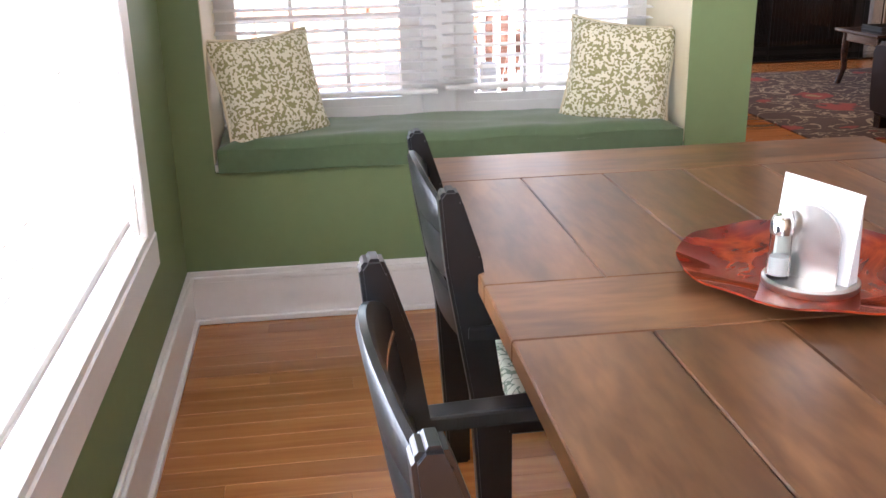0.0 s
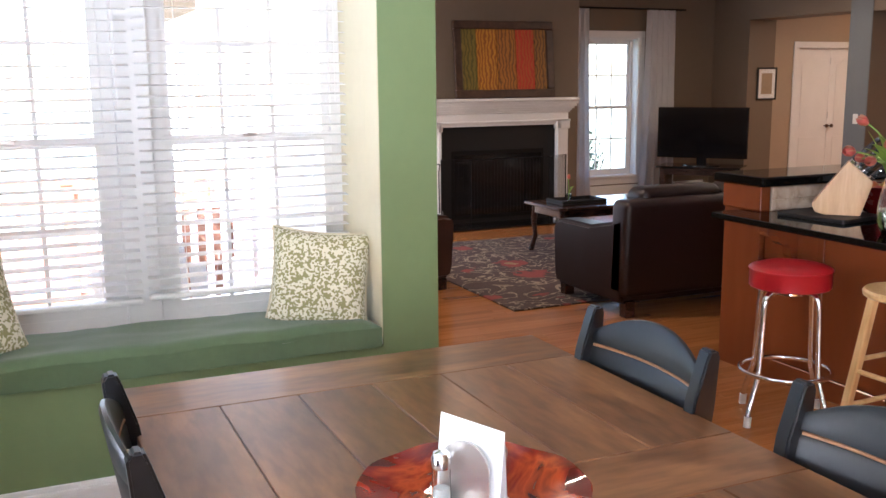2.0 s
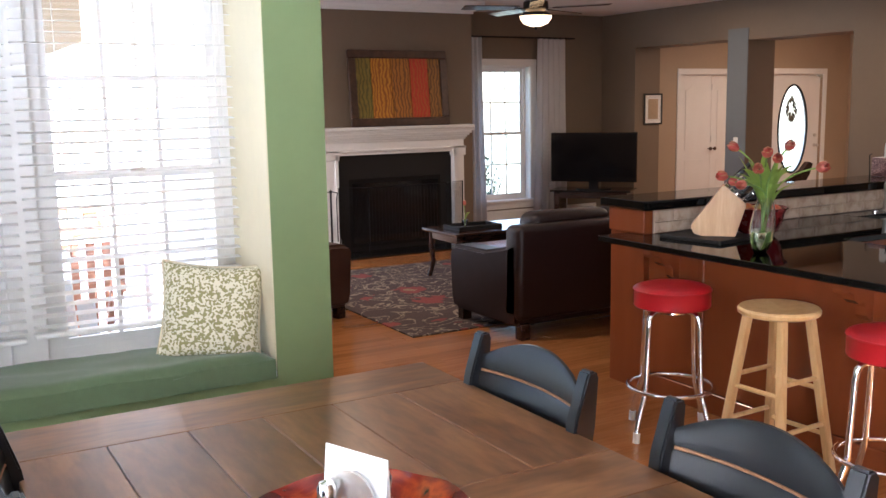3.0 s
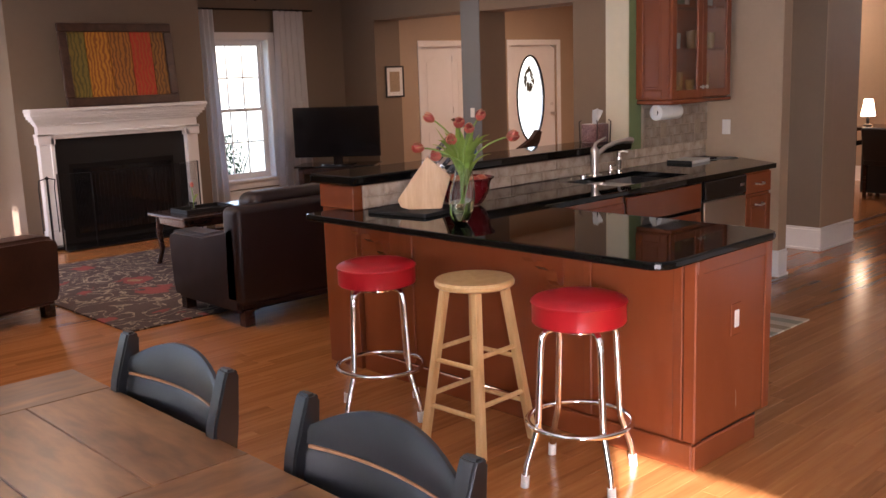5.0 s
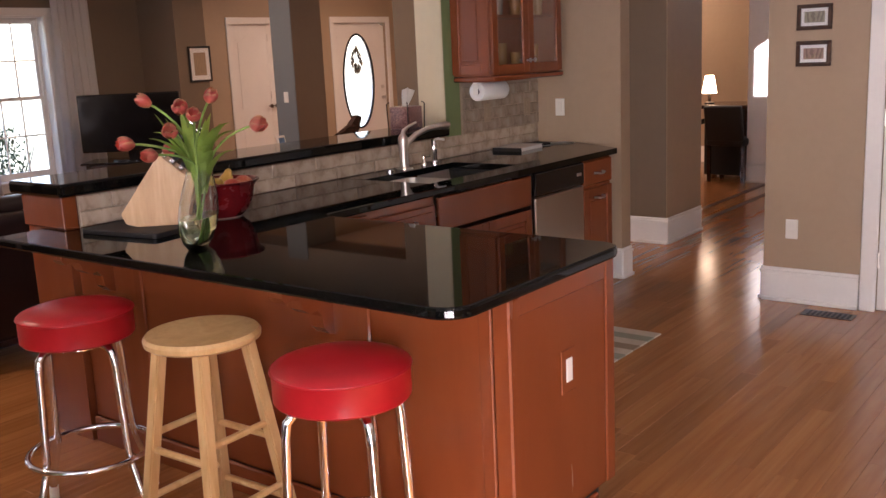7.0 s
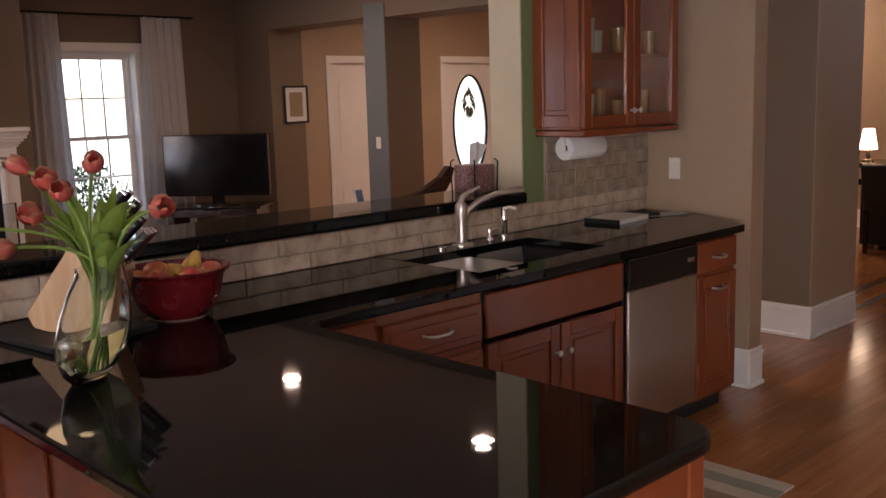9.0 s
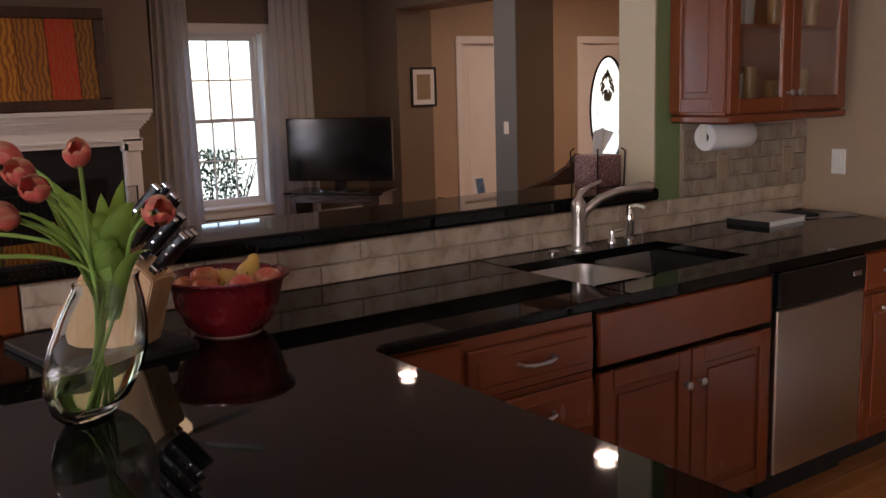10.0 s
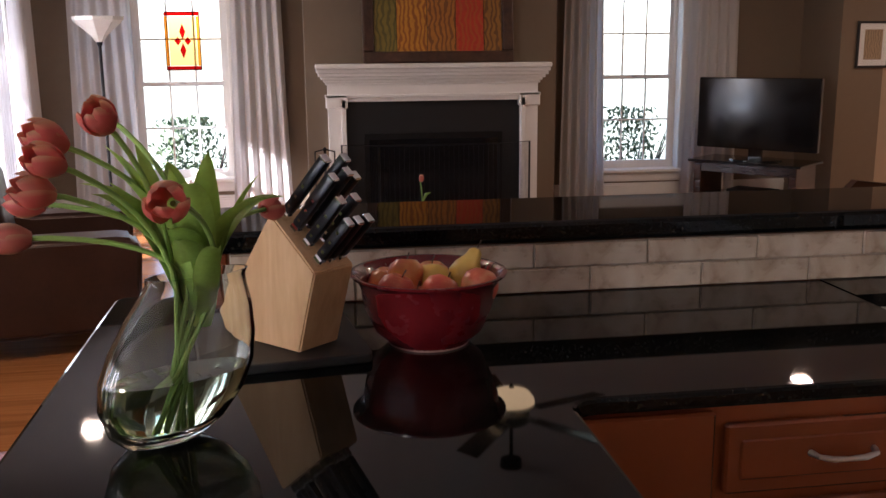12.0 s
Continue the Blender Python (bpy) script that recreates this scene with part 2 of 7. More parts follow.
let_light_through(CURTAIN, 0.45, (0.8, 0.8, 0.82))
SLAT = plain("white_blind_slat", (0.82, 0.80, 0.76), 0.38, vary=0.03, scale=8.0)
GLASS = pane_glass("window_glass")
BLACKG = plain("black_gloss", (0.008, 0.008, 0.009), 0.08, vary=0.1)
BLACKM = plain("black_matte", (0.010, 0.010, 0.010), 0.6, vary=0.2, bumpy=0.1)
IRON = plain("black_iron", (0.012, 0.011, 0.011), 0.45, 0.6, vary=0.2)
WHITEP = plain("white_plastic", (0.78, 0.76, 0.70), 0.35, vary=0.02)
PAPER = plain("white_paper", (0.82, 0.82, 0.80), 0.9, vary=0.03, bumpy=0.1)


def granite(name):
    m, nt, p = mat_nodes(name)
    v = coords(nt)
    vo = node(nt, "ShaderNodeTexVoronoi", Scale=420.0)
    n1 = node(nt, "ShaderNodeTexNoise", Scale=140.0, Detail=5.0)
    n2 = node(nt, "ShaderNodeTexNoise", Scale=5.0, Detail=3.0)
    for n in (vo, n1, n2):
        nt.links.new(v, n.inputs["Vector"])
    a = ramp(nt, n1.outputs["Fac"], [(0.45, (0.003, 0.003, 0.003)), (0.62, (0.009, 0.010, 0.008)), (0.75, (0.03, 0.03, 0.024))]).outputs["Color"]
    b = ramp(nt, vo.outputs["Distance"], [(0.0, (0.03, 0.028, 0.022)), (0.14, (0.003, 0.003, 0.003))]).outputs["Color"]
    c = mixc(nt, 0.35, a, b)
    nt.links.new(c, p.inputs["Base Color"])
    r = ramp(nt, n2.outputs["Fac"], [(0.3, (0.018,) * 3), (0.7, (0.035,) * 3)])
    nt.links.new(r.outputs["Color"], p.inputs["Roughness"])
    setp(p, spec=0.22)
    return m


GRANITE = granite("black_granite")


def stone_tile(name, tone=1.0):
    m, nt, p = mat_nodes(name)
    v = coords(nt)
    rnd = nt.nodes.new("ShaderNodeObjectInfo").outputs["Random"]
    n1 = node(nt, "ShaderNodeTexNoise", Scale=14.0, Detail=6.0, Distortion=0.8)
    n2 = node(nt, "ShaderNodeTexNoise", Scale=60.0, Detail=4.0)
    for n in (n1, n2):
        nt.links.new(v, n.inputs["Vector"])
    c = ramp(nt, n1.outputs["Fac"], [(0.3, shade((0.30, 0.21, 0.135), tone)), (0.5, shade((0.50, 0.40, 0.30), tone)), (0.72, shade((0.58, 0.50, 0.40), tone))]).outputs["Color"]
    c = mixc(nt, 1.0, c, ramp(nt, rnd, [(0.0, (0.86, 0.85, 0.84)), (1.0, (1.06, 1.06, 1.06))]).outputs["Color"], "MULTIPLY")
    c = mixc(nt, ramp(nt, n2.outputs["Fac"], [(0.62, (0, 0, 0)), (0.72, (0.4,) * 3)]).outputs["Color"], c, (0.20, 0.13, 0.08))
    nt.links.new(c, p.inputs["Base Color"])
    setp(p, rough=0.5)
    bump(nt, p, n2.outputs["Fac"], 0.3)
    return m


TILE = stone_tile("tumbled_travertine")
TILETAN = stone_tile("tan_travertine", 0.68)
TANPLATE = plain("tan_plastic", (0.36, 0.28, 0.19), 0.4, vary=0.03)
GROUT = plain("grout", (0.42, 0.34, 0.25), 0.9, bumpy=0.3)


def rug_cloth(name):
    m, nt, p = mat_nodes(name)
    v = coords(nt)
    vo = node(nt, "ShaderNodeTexVoronoi", Scale=1.9, Randomness=0.8)
    ns = node(nt, "ShaderNodeTexNoise", Scale=3.2, Detail=2.0, Distortion=2.4)
    n2 = node(nt, "ShaderNodeTexNoise", Scale=90.0, Detail=3.0)
    for n in (vo, ns, n2):
        nt.links.new(v, n.inputs["Vector"])
    sub = nt.nodes.new("ShaderNodeMath")
    sub.operation = "MULTIPLY_ADD"
    sub.inputs[1].default_value, sub.inputs[2].default_value = 0.55, -0.24
    nt.links.new(ns.outputs["Fac"], sub.inputs[0])
    add = nt.nodes.new("ShaderNodeMath")
    add.operation = "ADD"
    nt.links.new(vo.outputs["Distance"], add.inputs[0])
    nt.links.new(sub.outputs[0], add.inputs[1])
    petals = ramp(nt, add.outputs[0], [(0.0, (0.33, 0.22, 0.10)), (0.13, (0.40, 0.30, 0.17)), (0.15, (0.28, 0.035, 0.030)), (0.30, (0.22, 0.028, 0.028)), (0.33, (0.035, 0.022, 0.024)), (0.6, (0.045, 0.03, 0.03))])
    petals.color_ramp.interpolation = "CONSTANT"
    vines = ramp(nt, ns.outputs["Fac"], [(0.47, (0, 0, 0)), (0.48, (1, 1, 1)), (0.515, (1, 1, 1)), (0.525, (0, 0, 0))])
    far = ramp(nt, add.outputs[0], [(0.33, (0, 0, 0)), (0.36, (1, 1, 1))])
    k = mixc(nt, 1.0, vines.outputs["Color"], far.outputs["Color"], "MULTIPLY")
    c = mixc(nt, k, petals.outputs["Color"], (0.36, 0.30, 0.21))
    c = mixc(nt, 0.25, c, ramp(nt, n2.outputs["Fac"], [(0.3, (0.03, 0.02, 0.02)), (0.7, (0.3, 0.2, 0.14))]).outputs["Color"])
    nt.links.new(c, p.inputs["Base Color"])
    setp(p, rough=0.95)
    bump(nt, p, n2.outputs["Fac"], 0.6, 0.004)
    return m


RUG = rug_cloth("floral_rug")


def art_strip(name, ground, figure, sc=9.0):
    m, nt, p = mat_nodes(name)
    v = coords(nt, (sc, sc, sc))
    w = node(nt, "ShaderNodeTexWave", Scale=0.9, Distortion=9.0, Detail=2.0)
    n2 = node(nt, "ShaderNodeTexNoise", Scale=3.0, Detail=6.0)
    for n in (w, n2):
        nt.links.new(v, n.inputs["Vector"])
    f = ramp(nt, w.outputs["Fac"], [(0.55, (0, 0, 0)), (0.68, (0.75,) * 3)])
    base = mixc(nt, n2.outputs["Fac"], shade(ground, 0.65), shade(ground, 1.25))
    nt.links.new(mixc(nt, f.outputs["Color"], base, figure), p.inputs["Base Color"])
    setp(p, rough=0.5)
    bump(nt, p, n2.outputs["Fac"], 0.2)
    return m


# ---- mesh helpers ----


def bx(bm, x0, y0, z0, x1, y1, z1, bev=0.0, seg=1):
    """A box between two corners, its edges rounded by bev."""
    r = bmesh.ops.create_cube(bm, size=1.0, matrix=Matrix.LocRotScale(((x0 + x1) / 2, (y0 + y1) / 2, (z0 + z1) / 2), None, (abs(x1 - x0), abs(y1 - y0), abs(z1 - z0))))
    if bev:
        edges = list({e for v in r["verts"] for e in v.link_edges})
        bmesh.ops.bevel(bm, geom=edges, offset=bev, segments=seg, profile=0.5, affect="EDGES", clamp_overlap=True)
    return bm


def box(*a, **k):
    return bx(bmesh.new(), *a, **k)


def lathe(profile, steps=32, cx=0.0, cy=0.0, bm=None):
    """A turned body from (radius, height) pairs, bottom to top."""
    bm = bm or bmesh.new()
    rings = []
    for r, z in profile:
        if r < 1e-5:
            rings.append([bm.verts.new((cx, cy, z))])
        else:
            rings.append([bm.verts.new((cx + r * math.cos(2 * math.pi * i / steps), cy + r * math.sin(2 * math.pi * i / steps), z)) for i in range(steps)])
    for a, b in zip(rings, rings[1:]):
        for i in range(steps):
            j = (i + 1) % steps
            if len(a) == 1 and len(b) > 1:
                bm.faces.new((a[0], b[j], b[i]))
            elif len(b) == 1 and len(a) > 1:
                bm.faces.new((a[i], a[j], b[0]))
            elif len(a) > 1:
                bm.faces.new((a[i], a[j], b[j], b[i]))
    return bm


def tube(points, radius, steps=10, closed=False, bm=None, cap=True):
    """A round bar along points; radius is a number or one per point."""
    bm = bm or bmesh.new()
    pts = [Vector(p) for p in points]
    n = len(pts)
    rad = radius if isinstance(radius, (list, tuple)) else [radius] * n
    rings, up = [], None
    for i, p in enumerate(pts):
        a = pts[(i - 1) % n] if closed or i else p
        b = pts[(i + 1) % n] if closed or i < n - 1 else p
        d = (b - a).normalized()
        if up is None:
            up = d.orthogonal().normalized()
        up = (up - d * up.dot(d)).normalized()
        side = d.cross(up)
        rings.append([bm.verts.new(p + rad[i] * (math.cos(2 * math.pi * k / steps) * up + math.sin(2 * math.pi * k / steps) * side)) for k in range(steps)])
    pairs = list(zip(rings, rings[1:])) + ([(rings[-1], rings[0])] if closed else [])
    for a, b in pairs:
        for k in range(steps):
            j = (k + 1) % steps
            bm.faces.new((a[k], a[j], b[j], b[k]))
    if cap and not closed:
        bm.faces.new(rings[0][::-1])
        bm.faces.new(rings[-1])
    return bm


def prism(outline, z0, z1, bev=0.0, bm=None):
    """An upright body over a flat outline of (x, y)."""
    bm = bm or bmesh.new()
    lo = [bm.verts.new((x, y, z0)) for x, y in outline]
    hi = [bm.verts.new((x, y, z1)) for x, y in outline]
    n = len(lo)
    faces = [bm.faces.new(lo[::-1]), bm.faces.new(hi)]
    for i in range(n):
        j = (i + 1) % n
        faces.append(bm.faces.new((lo[i], lo[j], hi[j], hi[i])))
    bmesh.ops.recalc_face_normals(bm, faces=faces)
    if bev:
        edges = [e for e in bm.edges if abs(e.verts[0].co.z - e.verts[1].co.z) < 1e-6]
        bmesh.ops.bevel(bm, geom=edges, offset=bev, segments=2, profile=0.5, affect="EDGES", clamp_overlap=True)
    return bm


def turn(bm, m):
    bmesh.ops.transform(bm, matrix=m, verts=bm.verts)
    return bm


XZ = Matrix(((1, 0, 0, 0), (0, 0, -1, 0), (0, 1, 0, 0), (0, 0, 0, 1)))  # outline's y becomes z, its height runs to -y
YZ = Matrix(((0, 0, 1, 0), (1, 0, 0, 0), (0, 1, 0, 0), (0, 0, 0, 1)))  # outline's x becomes y, its y becomes z, its height x


def mesh_of(bm, name, material, smooth=False):
    bmesh.ops.recalc_face_normals(bm, faces=bm.faces)
    me = bpy.data.meshes.new(name)
    bm.to_mesh(me)
    bm.free()
    if smooth:
        for poly in me.polygons:
            poly.use_smooth = True
    me.materials.append(material)
    return me


def part(name, bm, material, parent, label="", smooth=False):
    ob = new(name, mesh_of(bm, name, material, smooth))
    if smooth:
        ob.data.set_sharp_from_angle(angle=radians(38))
    ob.parent = parent
    if label:
        ob["label"] = label
    return ob


def thing(name, m, label, category, group="", kind=""):
    ob = new(name)
    ob.empty_display_size = 0.1
    ob.matrix_world = m if isinstance(m, Matrix) else pose(*m)
    return tagged(ob, label, category, group, kind)


def single(name, bm, material, label, category, m=None, group="", kind="", smooth=False):
    ob = new(name, mesh_of(bm, name, material, smooth))
    if smooth:
        ob.data.set_sharp_from_angle(angle=radians(38))
    if m is not None:
        ob.matrix_world = m
    return tagged(ob, label, category, group, kind)


def structure(name, bm, material, label, category):
    return single(name, bm, material, label, category, kind="structure")

# ---- the house ----
H = 2.86


def wall(name, axis, a0, a1, s0, s1, openings, material, label, z0=0.0, z1=H):
    """A wall that is a0..a1 thick across axis and runs s0..s1 along the other, with openings (s, s, z, z)."""
    bm = bmesh.new()

    def piece(p0, p1, q0, q1):
        if p1 - p0 > 1e-4 and q1 - q0 > 1e-4:
            if axis == "x":
                bx(bm, a0, p0, q0, a1, p1, q1)
            else:
                bx(bm, p0, a0, q0, p1, a1, q1)

    at = s0
    for p0, p1, q0, q1 in sorted(openings):
        piece(at, p0, z0, z1)
        piece(p0, p1, z0, q0)
        piece(p0, p1, q1, z1)
        at = p1
    piece(at, s1, z0, z1)
    return structure(name, bm, material, label, "wall")


WX, BY = 0.27, 4.285          # dining: side wall with the window, wall with the bay
BAYL, BAYR, BAYZ, BAYD = 0.41, 2.15, 0.60, 4.74
LVX, FRY = 2.40, 11.54        # living room: side wall, wall with the fireplace
RVX = 9.80                    # living room: wall with the openings to the foyer
FOY = 10.85
KY = 4.73                     # kitchen: wall behind the cupboard
KX = 8.13                     # kitchen: wall at the end of the worktop
HX = 8.045                    # wall with the door beside the hall

structure("ground", box(-60, -60, -0.62, 70, 80, -0.6), plain("lawn", (0.50, 0.53, 0.36), 0.9, vary=0.4, scale=3.0), "pale sunlit lawn around the house", "ground")
structure("subfloor", box(WX - 0.2, -2.2, -0.6, 14.5, 11.9, -0.012), DARKW, "dark base under the floor boards", "floor")
wall("wall_west", "x", WX - 0.16, WX, -2.0, BY + 0.16, [(-1.70, -0.43, 0.05, 2.29), (0.75, 3.52, 0.572, 2.25)], GREEN, "green painted wall with a wide window")
wall("wall_bay", "y", BY, BY + 0.16, WX, LVX, [(BAYL - 0.004, BAYR + 0.004, BAYZ - 0.029, 2.25)], GREEN, "green painted wall around the window seat")
wall("wall_living_west", "x", LVX - 0.16, LVX - 0.003, BY + 0.16, FRY + 0.16, [(8.6, 10.9, 0.45, 2.2)], BROWN, "brown painted living room wall with a window")
wall("wall_fireplace", "y", FRY, FRY + 0.16, LVX, 10.25, [(3.28, 4.16, 0.36, 2.12), (7.66, 8.54, 0.34, 2.16)], BROWN, "brown painted wall with two windows")
wall("wall_foyer_side", "x", RVX, RVX + 0.45, 6.0, FRY, [(7.4, 8.83, 0, 2.36), (9.15, 10.83, 0, 2.38)], BROWN, "brown wall with two cased openings")
wall("wall_foyer_front", "y", FOY, FOY + 0.16, RVX + 0.45, 14.3, [(10.68, 11.94, 0, 2.02), (12.56, 13.68, 0, 2.03)], TAN, "tan foyer wall with white doors")
wall("wall_foyer_east", "x", 14.3, 14.46, 2.88, FOY + 0.16, [], TAN, "tan wall at the end of the hall")
wall("wall_kitchen_back", "y", KY, KY + 0.2, 7.09, KX + 0.16, [], TAN, "tan kitchen wall behind the cupboard")
wall("wall_kitchen_end", "x", KX, KX + 0.13, 4.085, KY, [], TAN, "tan wall at the end of the worktop")
# the shade on this -x side is put into the brown colour
wall("wall_hall_corner", "x", 9.29, 9.45, 4.293, 6.0, [], BROWN, "wall beside the hall, its shaded side coloured brown")
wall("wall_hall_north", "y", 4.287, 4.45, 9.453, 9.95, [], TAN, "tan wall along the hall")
wall("wall_hall_end", "x", 12.70, 12.85, 3.10, 4.90, [], TRIM, "pale wall end in the far room")
wall("wall_pantry", "x", HX, HX + 0.16, -2.0, 3.10, [(1.66, 2.46, 0, 2.04)], TAN, "tan wall with a white door")
wall("wall_hall_south", "y", 2.94, 3.10, HX + 0.16, 14.3, [(10.35, 11.05, 1.95, 2.65)], TAN, "tan wall along the hall")
wall("wall_south", "y", -2.0, -1.84, WX - 0.16, HX, [], TAN, "tan wall behind")
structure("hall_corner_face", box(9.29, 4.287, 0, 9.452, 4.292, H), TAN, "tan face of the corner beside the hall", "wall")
structure("pantry_backing", box(HX + 0.6, 1.2, 0, HX + 0.62, 2.85, H), TAN, "tan wall of the cupboard behind the door", "wall")
structure("ceiling", prism([(WX - 0.16, -2.0), (8.8, -2.0), (8.8, 2.88), (14.46, 2.88), (14.46, FRY + 0.16), (WX - 0.16, FRY + 0.16)], H, H + 0.1), CEIL, "flat white ceiling", "ceiling")
bm = box(7.082, KY + 0.0, 1.10, 7.087, KY + 0.2, H)
structure("wall_end_cream", bm, CREAM, "cream painted wall end beside the ledge", "wall")
structure("wall_strip_green", box(7.09, KY - 0.004, 0.915, 7.235, KY - 0.001, H), GREEN, "green painted strip of kitchen wall", "wall")
for y0, y1 in ((8.832, 9.148),):
    structure("column_face", box(RVX - 0.012, y0, 0, RVX - 0.002, y1, 2.5), BLUEGREY, "blue-grey painted column between the openings", "column")
# chimney breast
structure("chimney_breast", box(4.84, 10.555, 0, 6.99, FRY, H), BROWN, "brown painted chimney breast", "wall")
bm = bmesh.new()
for i, (d, z) in enumerate(((0.02, 2.72), (0.05, 2.75), (0.09, 2.79), (0.12, 2.82))):
    bx(bm, 4.84 - d, 10.555 - d, z, 6.99 + d, 10.553, z + 0.042 if i < 3 else H - 0.002)
structure("crown_moulding", bm, TRIM, "white crown moulding on the chimney breast", "moulding")

# the bay: seat box, side linings, head, window
bm = box(BAYL - 0.13, BY + 0.16, -0.6, BAYR + 0.1, BAYD + 0.16, BAYZ - 0.030)
structure("bay_base", bm, GREEN, "green box below the window seat", "wall")
structure("bay_seat_board", box(BAYL - 0.003, BY + 0.003, BAYZ - 0.028, BAYR + 0.003, BAYD, BAYZ, bev=0.003), TRIM, "white painted window seat board", "seat board")
for nm, x0, x1 in (("bay_lining_west", BAYL - 0.12, BAYL), ("bay_lining_east", BAYR, BAYR + 0.12)):
    structure(nm, box(x0 + (0.0 if x0 > 1 else 0.121 - 0.005), BY + 0.004, BAYZ + 0.001, x1 if x0 < 1 else x0 + 0.004, BY + 0.162, 2.249), CREAM, "cream painted side of the window bay", "wall")
for nm, x0, x1 in (("bay_side_west", BAYL - 0.13, BAYL), ("bay_side_east", BAYR, BAYR + 0.13)):
    structure(nm, box(x0, BY + 0.1625, BAYZ - 0.03, x1, BAYD + 0.16, 2.249), CREAM, "cream painted side of the window bay", "wall")
structure("bay_head", box(BAYL - 0.13, BY + 0.16, 2.25, BAYR + 0.1, BAYD + 0.3, 2.40), CREAM, "cream head of the window bay", "wall")
structure("seat_wall_panel", box(BAYL, BY - 0.003, 0.2, BAYR, BY + 0.02, BAYZ - 0.03), GREEN, "green panel below the window seat", "wall")


def baseboard(runs):
    """Tall white skirting: each run is (axis, wall face, from, to, side it faces)."""
    for axis, f, s0, s1, d in runs:
        bm = bmesh.new()
        for t, z0, z1 in ((0.016, 0.0, 0.165), (0.022, 0.165, 0.185), (0.013, 0.185, 0.205), (0.03, 0.0, 0.022)):
            if axis == "x":
                bx(bm, f + 0.0005 * d, s0, z0, f + t * d, s1, z1, bev=0.003)
            else:
                bx(bm, s0, f + 0.0005 * d, z0, s1, f + t * d, z1, bev=0.003)
        structure("baseboard", bm, TRIM, "tall white moulded baseboard", "baseboard")


baseboard([("x", WX, -1.8, BY, 1), ("y", BY, WX, LVX, -1), ("x", LVX, BY + 0.0, BY + 0.16, 1), ("x", HX, 2.55, 3.10, -1), ("y", 3.10, HX, 12.7, 1), ("x", KX, 4.065, 4.40, -1), ("y", 4.085, KX - 0.02, KX + 0.13, -1),
           ("x", KX + 0.13, 4.085, KY + 0.2, 1), ("x", 9.29, 4.27, 6.0, -1), ("y", 4.29, 9.29, 9.95, -1), ("x", HX, -1.8, 1.57, -1), ("y", FRY, 2.5, 4.84, -1), ("y", FRY, 6.99, 9.7, -1), ("x", 12.7, 3.10, 4.90, -1), ("y", FOY, 10.26, 10.58, -1),
           ("x", 14.3, 3.3, 10.5, -1)])


